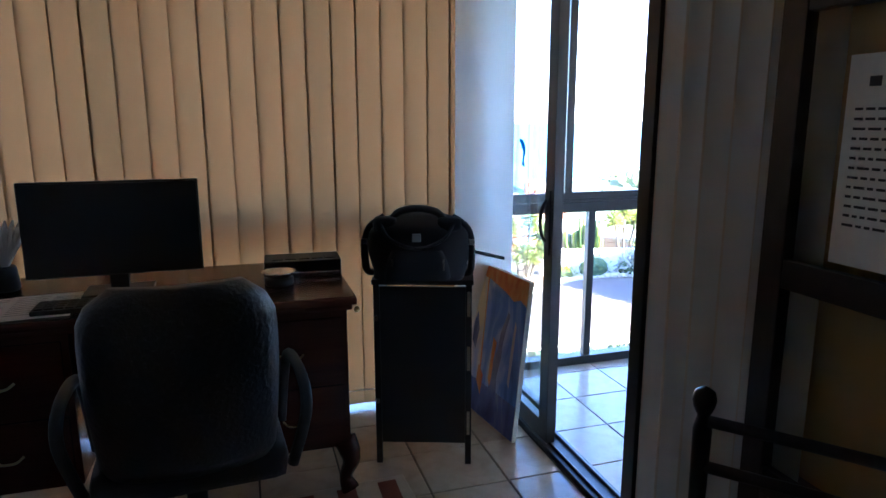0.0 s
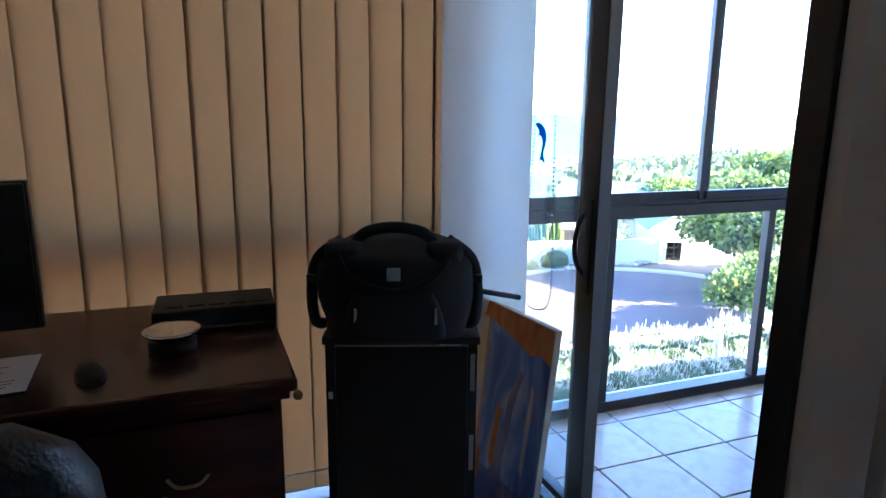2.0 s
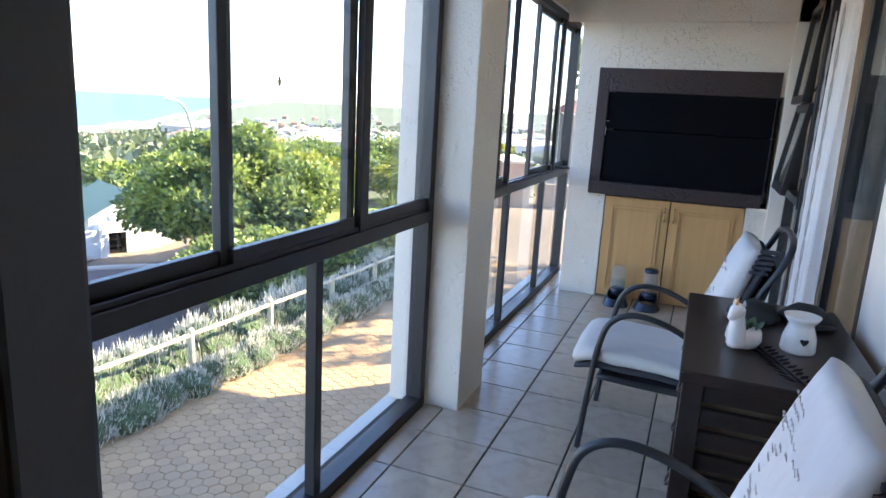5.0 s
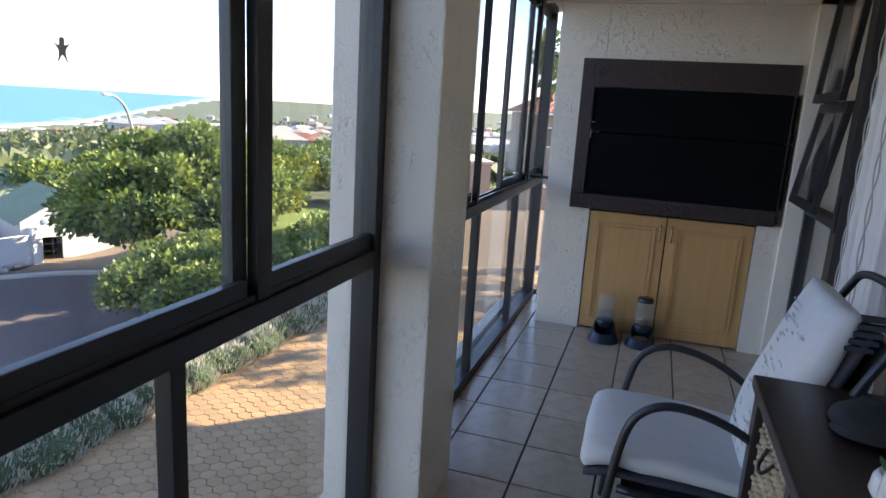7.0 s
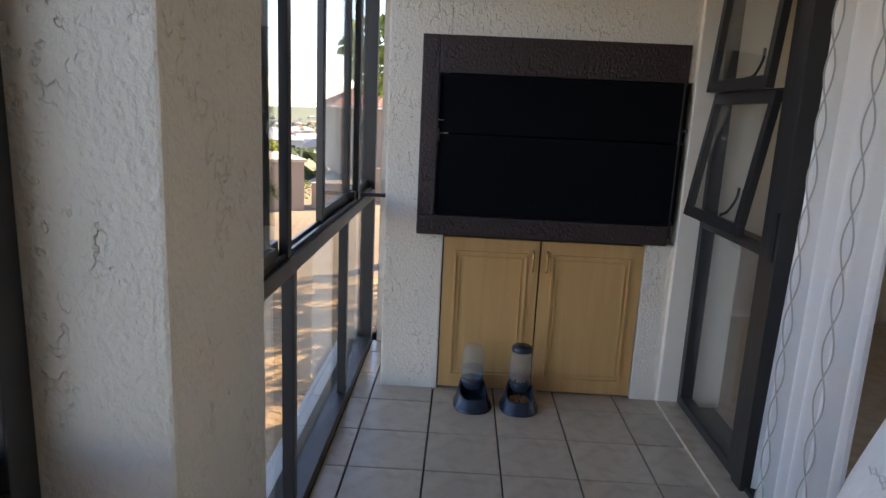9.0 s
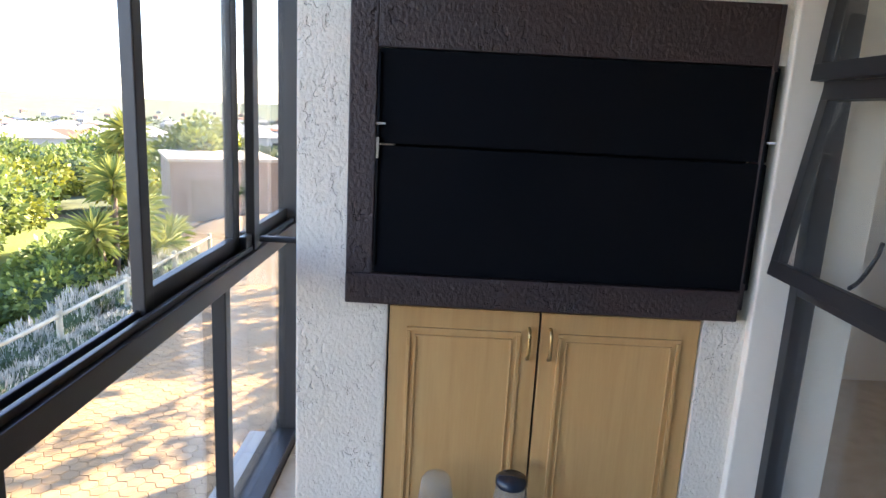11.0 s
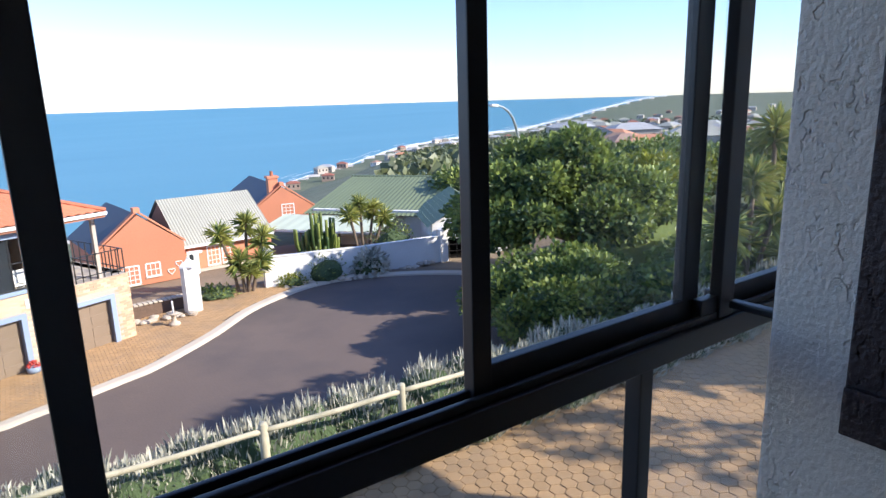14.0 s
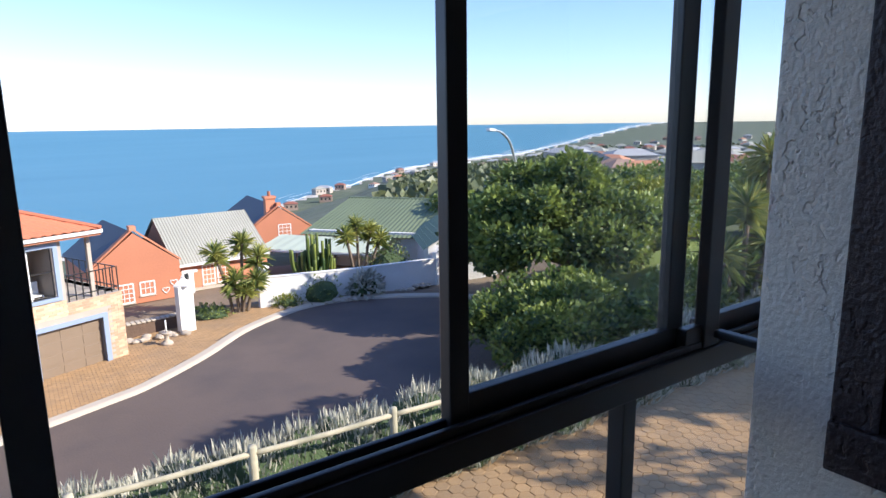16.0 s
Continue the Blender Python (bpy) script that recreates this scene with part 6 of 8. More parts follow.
def driveway():
    d = tagged(new("driveway"), label="driveway of sandy hexagonal clay pavers below the balcony", kind="structure")
    bx("bed", -8, 24, 3.22, 9.35, DRIVE - 0.15, DRIVE - 0.022, "sand_joint", d)
    bx("edging", -8, 24, 9.35, 9.43, DRIVE - 0.15, DRIVE + 0.02, "kerb", d, "", 0.01)
    r = 0.118
    hexa = [(r * math.cos(radians(60 * k + 30)), r * math.sin(radians(60 * k + 30))) for k in range(6)]
    w, h = r * math.sqrt(3), r * 1.5
    rng = random.Random(12)
    verts, faces, singles = [], [], []
    j = 0
    y = 4.4
    while y < 9.3:
        x = 0.2 + (w / 2 if j % 2 else 0)
        while x < 23.5:
            if x > (y - 3.2) * 0.3:
                dz = rng.uniform(-0.003, 0.003)
                if 7.0 < x < 10.4 and 6.3 < y < 8.2 and len(singles) < 300:
                    singles.append((x, y, DRIVE + dz, rng.uniform(-1, 1)))
                else:
                    k = len(verts)
                    for f, z in ((0.97, -0.03), (0.97, -0.006), (0.91, 0.0)):
                        verts += [(x + a * f, y + b * f, DRIVE + dz + z) for a, b in hexa]
                    for q in range(6):
                        for base in (0, 6):
                            faces.append((k + base + q, k + base + (q + 1) % 6, k + base + 6 + (q + 1) % 6, k + base + 6 + q))
                    faces.append(tuple(k + 12 + q for q in range(6)))
            x += w
        y += h
        j += 1
    me = bpy.data.meshes.new("paving")
    me.from_pydata(verts, [], faces)
    part("paving", me, "paver", d, kind="stuff")
    return d, singles, hexa


drive_thing, drive_singles, drive_hex = driveway()


# ---- plants ----
def leaf_cloud(bm, centre, radii, count, size, rng, shell=0.5, down=-1.0, long=1.6, verts=None, faces=None):
    """Leaves scattered through the outer part of an ellipsoid."""
    cx, cy, cz = centre
    for k in range(count):
        while True:
            v = Vector((rng.gauss(0, 1), rng.gauss(0, 1), rng.gauss(0, 1)))
            if v.length > 0.01:
                v.normalize()
                if v.z > down:
                    break
        rr = 1 - shell * rng.random() ** 1.6
        rr *= 1 + 0.16 * noise.noise(Vector((v.x * 2.3 + cx, v.y * 2.3 + cy, v.z * 2.3)))
        p = Vector((cx + v.x * radii[0] * rr, cy + v.y * radii[1] * rr, cz + v.z * radii[2] * rr))
        d = (v + Vector((rng.gauss(0, 0.6), rng.gauss(0, 0.6), rng.gauss(0, 0.5)))).normalized()
        s = d.cross(Vector((rng.gauss(0, 1), rng.gauss(0, 1), rng.gauss(0, 1)))).normalized()
        L = size * rng.uniform(0.6, 1.3)
        W = L / long / 2
        q = len(verts)
        verts += [tuple(p), tuple(p + d * L * 0.5 + s * W), tuple(p + d * L), tuple(p + d * L * 0.5 - s * W)]
        faces.append((q, q + 1, q + 2, q + 3))


def mesh_part(name, verts, faces, material, parent, label="", kind=""):
    me = bpy.data.meshes.new(name)
    me.from_pydata(verts, [], faces)
    return part(name, me, material, parent, label, kind=kind)


def blob(bm, c, r, rng, sub=2):
    res = bmesh.ops.create_icosphere(bm, subdivisions=sub, radius=1)
    for v in res["verts"]:
        k = 1 + 0.35 * noise.noise(v.co * 1.8 + Vector(c))
        v.co = Vector((c[0] + v.co.x * r[0] * k, c[1] + v.co.y * r[1] * k, c[2] + v.co.z * r[2] * k))


def tree(name, label, base, clumps, leaf, leaf_size, per_m2, limbs, seed, trunk_r=0.16, material="leaf_tree", core=True, bare=0):
    """Trunk and limbs to each clump, clumps of leaves."""
    rng = random.Random(seed)
    t = thing(name, label, "tree", base)
    bm = B()
    top = Vector((clumps[0][0], clumps[0][1], 0)) * 0.3 + Vector((0, 0, limbs))
    tube(bm, curve_pts([(0, 0, -0.3), (0.05, 0.03, limbs * 0.5), tuple(top)], 5), trunk_r, 8, radii=[trunk_r * (1.35 - 0.07 * k) for k in range(11)])
    part("trunk", bm, "bark", t, "", True)
    bm = B()
    for c in clumps:
        e = Vector(c[:3])
        m = top.lerp(e, 0.5) + Vector((rng.uniform(-0.2, 0.2), rng.uniform(-0.2, 0.2), rng.uniform(-0.1, 0.3)))
        P = curve_pts([tuple(top - Vector((0, 0, 0.2))), tuple(m), tuple(e)], 5)
        tube(bm, P, 0.05, 6, radii=[trunk_r * 0.5 * (1 - 0.08 * k) for k in range(len(P))])
    for k in range(bare):
        c = rng.choice(clumps)
        e = Vector(c[:3]) + Vector((rng.uniform(-0.3, 0.3), rng.uniform(-0.3, 0.3), c[5] * 1.0))
        tube(bm, curve_pts([tuple(Vector(c[:3])), tuple(e), tuple(e + Vector((rng.uniform(-0.5, 0.5), rng.uniform(-0.3, 0.3), 0.45)))], 4), 0.03, 5, radii=[0.04 - 0.0035 * q for q in range(9)])
    part("limbs", bm, "bark", t, "", True)
    verts, faces = [], []
    for c in clumps:
        n = int(per_m2 * 4 * math.pi * ((c[3] * c[4] + c[3] * c[5] + c[4] * c[5]) / 3))
        leaf_cloud(None, c[:3], c[3:6], n, leaf_size, rng, 0.55, -0.8, verts=verts, faces=faces)
    mesh_part("crown", verts, faces, material, t, "", "stuff")
    # Solid dark lumps fill the clumps, standing in for shade between the leaves.
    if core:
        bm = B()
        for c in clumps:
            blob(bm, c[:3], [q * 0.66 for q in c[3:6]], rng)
        part("inner_foliage", bm, "shade_core", t, "", False, kind="stuff")
    return t


# Dark green with the shade inside the plants put into its colour.
M["shade_core"] = mat("painted_inner_shade", (0.05, 0.08, 0.03), 0.9, var=0.4, scale=4, bump=0.08, bscale=9, fine=0.3)


def crown_clumps(rng, n, R, z0, z1, r):
    """Clumps spread over a wide dome."""
    out = []
    for k in range(n):
        a, q = rng.random() * 6.283, math.sqrt(rng.random())
        z = z0 + (z1 - z0) * math.sqrt(max(0, 1 - q * q * 0.85)) * rng.uniform(0.55, 1.0)
        s = r * rng.uniform(0.75, 1.25)
        out.append((R[0] * q * math.cos(a), R[1] * q * math.sin(a), z, s, s, s * rng.uniform(0.7, 0.9)))
    return out


rng0 = random.Random(31)
tree("broad_tree", "broad dense dark green tree beside the turning circle", (22.9, 20.2, -5.2), crown_clumps(rng0, 56, (3.7, 3.5), 0.5, 5.0, 1.05), None, 0.24, 95, 1.4, 5, 0.2, "leaf_tree", True, 9)
tree("low_tree", "low dense green shrub tree on the bank beside the road", (18.1, 15.1, -5.4), crown_clumps(rng0, 34, (2.9, 2.6), 0.4, 2.1, 0.8), None, 0.17, 120, 0.7, 6, 0.1, "leaf_bush")
tree("low_tree", "spreading green shrub tree behind the pole fence", (20.6, 11.9, -4.3), crown_clumps(rng0, 18, (2.4, 1.7), 0.3, 1.5, 0.75), None, 0.17, 110, 0.6, 7, 0.1, "leaf_bush")
tree("yellow_tree", "yellow-green leafy tree beside the lawn", (28.0, 20.0, -5.1), crown_clumps(rng0, 12, (1.1, 1.4), 0.7, 3.3, 0.75), None, 0.2, 90, 1.0, 8, 0.1, "leaf_yellow")
# Two unseen trees, placed so their leaf shadows fall on road and drive.
tree("tall_tree", "unseen tall loose tree beside the house, placed for its shadow", (22.5, 3.2, -3.1), crown_clumps(random.Random(131), 22, (2.6, 2.2), 3.6, 8.6, 0.9), None, 0.3, 30, 3.6, 19, 0.2, "leaf_tree", False)
tree("tall_tree", "unseen tall loose tree at the end of the house, placed for its shadow", (23.5, -2.5, -3.0), crown_clumps(rng0, 20, (3.3, 3.3), 4.2, 9.5, 0.9), None, 0.3, 22, 3.6, 9, 0.2, "leaf_tree", False)
for i, (x, y, s) in enumerate(((31.8, 22.5, 1.5), (35.5, 24.5, 1.9), (39, 24, 1.7), (34, 29, 1.8), (42, 30, 2.2), (38, 19.5, 1.4), (31, 29, 1.6), (47, 25, 2.2), (27.5, 33, 1.6), (45, 36, 2.4), (52, 31, 2.2), (40, 40, 2.2))):
    tree("garden_bush", "rounded green garden bush on the slope", (x, y, height(x, y)), crown_clumps(random.Random(50 + i), 8, (s, s), 0.5 * s, 1.4 * s, 0.75 * s), None, 0.3, 22, 0.5, 60 + i, 0.08, "leaf_yellow" if i % 4 == 1 else "leaf_bush")
tree("round_bush", "large rounded pale green bush behind the shed", (31.5, 12.4, -2.7), crown_clumps(random.Random(71), 14, (1.9, 1.7), 0.9, 2.9, 0.9), None, 0.22, 60, 0.8, 72, 0.12, "leaf_yellow")
tree("shed_bush", "dark leafy shrub against the shed wall", (27.6, 9.6, -2.75), crown_clumps(random.Random(73), 8, (0.8, 0.7), 0.4, 1.5, 0.5), None, 0.15, 80, 0.5, 74, 0.06, "leaf_tree")


def blade_head(verts, faces, c, rng, n, length, droop=0.35):
    for k in range(n):
        a, e = rng.random() * 6.283, rng.uniform(-0.25, 1.35)
        d = Vector((math.cos(a) * math.cos(e), math.sin(a) * math.cos(e), math.sin(e)))
        s = d.cross(Vector((0, 0, 1))).normalized() * length * 0.045
        L = length * rng.uniform(0.75, 1.1)
        q = len(verts)
        p = Vector(c)
        mid = p + d * L * 0.55
        tip = p + d * L - Vector((0, 0, droop * L * 0.4))
        verts += [tuple(p - s * 0.7), tuple(p + s * 0.7), tuple(mid + s), tuple(tip), tuple(mid - s)]
        faces.append((q, q + 1, q + 2, q + 3, q + 4))


def yucca(label, x, y, z, stems, length, seed):
    rng = random.Random(seed)
    t = thing("yucca", label, "yucca", (x, y, z))
    bm = B()
    verts, faces = [], []
    for dx, dy, h in stems:
        tube(bm, curve_pts([(dx * 0.3, dy * 0.3, -0.2), (dx * 0.6, dy * 0.6, h * 0.5), (dx, dy, h)], 4), 0.07, 7)
        blade_head(verts, faces, (dx, dy, h), rng, 90, length)
        if h > 1.2:
            blade_head(verts, faces, (dx * 0.9, dy * 0.9, h - length * 0.45), rng, 50, length * 0.9, 0.9)
    part("stem", bm, "bark", t, "", True)
    mesh_part("foliage", verts, faces, "agave", t, "spiky yellow-green blades", "stuff")


yucca("tall yucca cluster with spiky heads beside the gate pillar", 12.2, 28.9, ROAD + 0.05, ((-0.9, 0, 2.6), (0.3, 0.2, 2.9), (0.9, -0.1, 2.3), (-0.3, -0.4, 1.5), (0.1, -0.5, 0.9), (0.6, -0.5, 1.4)), 0.75, 81)
yucca("palm-like yucca with several heads behind the white wall", 18.6, 30.2, ROAD, ((-0.7, 0, 2.5), (0.0, 0.2, 2.9), (0.7, 0.1, 2.6), (1.1, -0.2, 2.2)), 0.7, 82)
yucca("spiky yellow-green yucca beside the fence", 20.2, 10.9, -3.6, ((0, 0, 2.9), (-0.5, 0.3, 1.7), (0.4, 0.3, 1.2), (0.6, -0.3, 2.0)), 0.8, 83)
yucca("tall yucca before the neighbour's shed", 23.6, 12.2, -3.4, ((0, 0, 3.8), (0.4, 0.5, 3.1), (-0.6, 0.3, 2.5), (0.2, -0.3, 1.6)), 0.9, 84)
yucca("low spiky aloe on the bank", 21.6, 10.2, -3.2, ((0, 0, 0.6), (0.9, 0.2, 0.8), (-0.7, 0.1, 0.5)), 0.75, 85)


def cactus():
    t = thing("candelabra_cactus", "branching candelabra cactus behind the white wall", "cactus", (16.4, 30.6, ROAD))
    rng = random.Random(14)
    bm = B()
    for k in range(60):
        a = rng.random() * 6.283
        r = rng.uniform(0.05, 1.0)
        h = rng.uniform(1.2, 3.1) - r * 0.9
        tube(bm, curve_pts([(0, 0, 0.3), (r * math.cos(a), r * math.sin(a), h * 0.45), (r * 1.15 * math.cos(a), r * 1.15 * math.sin(a), h)], 4), 0.075, 6)
    part("branch", bm, "leaf_bush", t, "", True, kind="stuff")


cactus()


def ground_shrub(name, label, x, y, z, r, h, material, seed, size=0.12, n=700):
    rng = random.Random(seed)
    t = thing(name, label, "shrub", (x, y, z))
    verts, faces = [], []
    for k in range(5):
        leaf_cloud(None, (rng.uniform(-0.4, 0.4) * r, rng.uniform(-0.4, 0.4) * r, h * 0.35), (r * 0.75, r * 0.75, h * 0.65), n // 5, size, rng, 0.7, -0.5, 2.2, verts, faces)
    mesh_part("foliage", verts, faces, material, t, "", "stuff")
    # Added dark lump, painted as the shaded middle of the shrub.
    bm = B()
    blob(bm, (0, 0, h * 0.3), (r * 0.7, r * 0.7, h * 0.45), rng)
    part("core", bm, "shade_core", t, kind="stuff")


ground_shrub("garden_shrub", "leafy shrub against the white boundary wall", 15.7, 28.35, ROAD + 0.02, 1.0, 1.2, "leaf_bush", 91)
ground_shrub("garden_shrub", "yellowing low shrub against the white boundary wall", 14.1, 28.3, ROAD + 0.02, 0.55, 0.55, "leaf_yellow", 92)
ground_shrub("fine_grass_shrub", "rounded feathery blue-green shrub before the white wall", 17.6, 27.9, ROAD + 0.02, 0.9, 1.1, "lavender", 93, 0.3)
ground_shrub("garden_shrub", "dark low plants beside the drive", 11.0, 29.0, ROAD + 0.02, 1.0, 0.45, "leaf_tree", 94, 0.15)
ground_shrub("garden_shrub", "dark leafy hedge behind the white wall", 20.0, 29.7, ROAD + 0.02, 1.3, 1.9, "leaf_tree", 95, 0.15, 1400)


def lavender_hedge():
    """A run of grey-green lavender mounds on both sides of the fence."""
    rng = random.Random(41)
    spots = []
    for k in range(46):
        x = 0.6 + k * 0.46
        spots.append((x + rng.uniform(-0.15, 0.15), 8.78 - 0.045 * x + 1.0 + rng.uniform(-0.1, 0.1), DRIVE + 0.02, rng.uniform(0.38, 0.54), rng.uniform(0.5, 0.75)))
    for k in range(50):
        x = 0.4 + k * 0.44
        spots.append((x + rng.uniform(-0.2, 0.2), 10.45 - 0.05 * x + 0.45 + rng.uniform(-0.15, 0.2), DRIVE - 0.08, rng.uniform(0.45, 0.68), rng.uniform(0.8, 1.25)))
    for k in range(22):
        x = 0.4 + k * 0.6
        spots.append((x + rng.uniform(-0.2, 0.2), 11.6 - 0.05 * x + rng.uniform(-0.15, 0.2), DRIVE - 0.35, rng.uniform(0.5, 0.75), rng.uniform(0.8, 1.3)))
    first = []
    for v in range(5):
        t = thing("lavender_bush", "grey-green lavender mound beside the pole fence", "lavender", (0, 0, -50), 0, "lavender hedge along the fence")
        r2 = random.Random(100 + v)
        verts, faces = [], []
        for k in range(800):
            a, q = r2.random() * 6.283, math.sqrt(r2.random())
            p = Vector((0.75 * q * math.cos(a), 0.75 * q * math.sin(a), 0.55 * (1 - q * q) * r2.uniform(0.5, 1)))
            d = Vector((math.cos(a) * q * 0.7 + r2.gauss(0, 0.25), math.sin(a) * q * 0.7 + r2.gauss(0, 0.25), 1.0)).normalized()
            s = d.cross(Vector((r2.gauss(0, 1), r2.gauss(0, 1), 0.1))).normalized() * 0.013
            L = r2.uniform(0.07, 0.24)
            z = len(verts)
            verts += [tuple(p - s), tuple(p + s), tuple(p + d * L * 0.6 + s * 1.2), tuple(p + d * L), tuple(p + d * L * 0.6 - s * 1.2)]
            faces.append((z, z + 1, z + 2, z + 3, z + 4))
        mesh_part("foliage", verts, faces, "lavender", t, "", "stuff")
        # Added lump in shade-dark green closes the gaps between the blades.
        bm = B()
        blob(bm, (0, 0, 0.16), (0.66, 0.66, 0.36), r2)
        part("core", bm, "shade_core", t, kind="stuff")
        first.append(t)
    for i, (x, y, z, r, h) in enumerate(spots):
        src = first[i % 5]
        if i < 5:
            src.matrix_basis = Matrix.Translation((x, y, z)) @ Matrix.Rotation(i * 1.3, 4, "Z") @ Matrix.Diagonal((r * 1.25, r * 1.25, h * 1.1, 1))
            continue
        keep = src.matrix_basis.copy()
        src.scale = (r * 1.25, r * 1.25, h * 1.1)
        c = copy_thing(src, Matrix.Translation((x, y, z)) @ Matrix.Rotation(i * 1.3, 4, "Z"))
        src.matrix_basis = keep


lavender_hedge()


# ---- pole fence ----
def fence():
    f = thing("pole_fence", "weathered round-pole fence along the driveway edge", "fence")
    xs = [-3.4, -1.3, 0.75, 2.8, 4.85, 6.87, 8.9, 10.98, 13.15, 15.05, 17.5, 19.9, 22.2]
    def at(x):
        return 9.95 - 0.07 * (x - 6.9) if x < 15 else 9.38 - 0.02 * (x - 15)
    for x in xs:
        bm = B()
        tube(bm, [(x, at(x), DRIVE - 0.1), (x, at(x), DRIVE + 0.5), (x, at(x), DRIVE + 0.88), (x, at(x), DRIVE + 0.9)], 0.06, 10, radii=[0.062, 0.06, 0.058, 0.045])
        part("post", bm, "fence", f, "", True)
    for a, b in zip(xs, xs[1:]):
        bm = B()
        tube(bm, curve_pts([(a, at(a) - 0.0, DRIVE + 0.79), ((a + b) / 2, (at(a) + at(b)) / 2, DRIVE + 0.775), (b, at(b), DRIVE + 0.79)], 4), 0.04, 8)
        part("rail", bm, "fence", f, "", True)


fence()


def street_lamp():
    l = thing("street_lamp", "tall curved grey steel street lamp above the tree", "street lamp", (21.95, 21.9, ROAD))
    bm = B()
    P = curve_pts([(0, 0, 0), (0, 0, 3), (0, 0, 5.1), (-0.12, -0.03, 5.9), (-0.5, -0.13, 6.7), (-1.05, -0.28, 7.1), (-1.55, -0.42, 7.2)], 5)
    tube(bm, P, 0.06, 10, radii=[0.085 - 0.0016 * k for k in range(len(P))])
    part("pole", bm, "lamp_steel", l, "", True)
    bm = B()
    box(bm, -0.42, 0.0, -0.09, 0.09, -0.05, 0.05, bevel=0.03)
    h = part("lamp_head", bm, "white_trim", l, "pale lamp head", True)
    h.matrix_basis = pose(-1.5, -0.4, 7.2, 0, 4, 15)
    bx("lens", -0.38, -0.1, -0.07, 0.07, -0.062, -0.05, "clear_plastic", h)


street_lamp()


# ---- houses round the turning circle ----
def frame_at(x, y, z, ang):
    return pose(x, y, z, 0, 0, ang)


def brick_face(parent, x0, x1, z0, z1, y, holes, material, bl=0.23, bh=0.085, seed=1, facing=-1):
    """Proud bricks on a flat face, leaving out holes."""
    rng = random.Random(seed)
    verts, faces = [], []
    row, z = 0, z0
    while z < z1 - 0.02:
        x = x0 - (bl / 2 if row % 2 else 0)
        while x < x1:
            a, b = max(x + 0.006, x0), min(x + bl - 0.006, x1)
            zt = min(z + bh - 0.012, z1)
            if b - a > 0.04 and not any(a < h[1] and b > h[0] and z < h[3] and zt > h[2] for h in holes):
                o = y + facing * rng.uniform(0.006, 0.014)
                k = len(verts)
                verts += [(a, y, z), (b, y, z), (b, y, zt), (a, y, zt), (a, o, z), (b, o, z), (b, o, zt), (a, o, zt)]
                faces += [(k + 4, k + 5, k + 6, k + 7), (k, k + 1, k + 5, k + 4), (k + 3, k + 7, k + 6, k + 2), (k, k + 4, k + 7, k + 3), (k + 1, k + 2, k + 6, k + 5)]
            x += bl
        z += bh
        row += 1
    return mesh_part("bricks", verts, faces, material, parent, "", "stuff")


def roof_sheet(name, parent, a, b, c, d, nu, nv, material, roll=0.03, lap=0.02, label=""):
    """A roof slope from the eave a-b to the ridge d-c with rolls up the slope and laps across it."""
    a, b, c, d = (Vector(q) for q in (a, b, c, d))
    nrm = (b - a).cross(d - a).normalized()
    if nrm.z < 0:
        nrm = -nrm
    bm = B()
    rows = []
    for j in range(nv * 2 + 1):
        v = j / (nv * 2)
        up = lap if j % 2 == 0 else 0
        vv = min(v + (0.0 if j % 2 == 0 else -0.45 / nv), 1) if nv > 1 else v
        row = []
        for i in range(nu * 4 + 1):
            u = i / (nu * 4)
            p = a.lerp(b, u).lerp(d.lerp(c, u), max(vv, 0))
            row.append(bm.verts.new(p + nrm * (roll * (0.5 + 0.5 * math.cos(math.pi * i / 2)) + up)))
        rows.append(row)
    for r, s in zip(rows, rows[1:]):
        for i in range(nu * 4):
            bm.faces.new((r[i], r[i + 1], s[i + 1], s[i]))
    return part(name, bm, material, parent, label)


def cottage_window(house, x0, x1, z0, z1, y, nx, nz, name="window"):
    w = part(name, B(), "white_trim", house, "white small-paned window")
    bx("pane", x0 + 0.03, x1 - 0.03, y + 0.01, y + 0.02, z0 + 0.03, z1 - 0.03, "dark_glass", w, "dark glass")
    for i in range(nx + 1):
        x = x0 + (x1 - x0) * i / nx
        h = 0.03 if i in (0, nx) else 0.014
        bx("glazing_bar", x - h, x + h, y - 0.02, y + 0.01, z0, z1, "white_trim", w)
    for i in range(nz + 1):
        z = z0 + (z1 - z0) * i / nz
        h = 0.03 if i in (0, nz) else 0.014
        bx("glazing_bar", x0, x1, y - 0.022, y + 0.008, z - h, z + h, "white_trim", w)
    bx("sill", x0 - 0.05, x1 + 0.05, y - 0.06, y, z0 - 0.07, z0 - 0.03, "kerb", w)


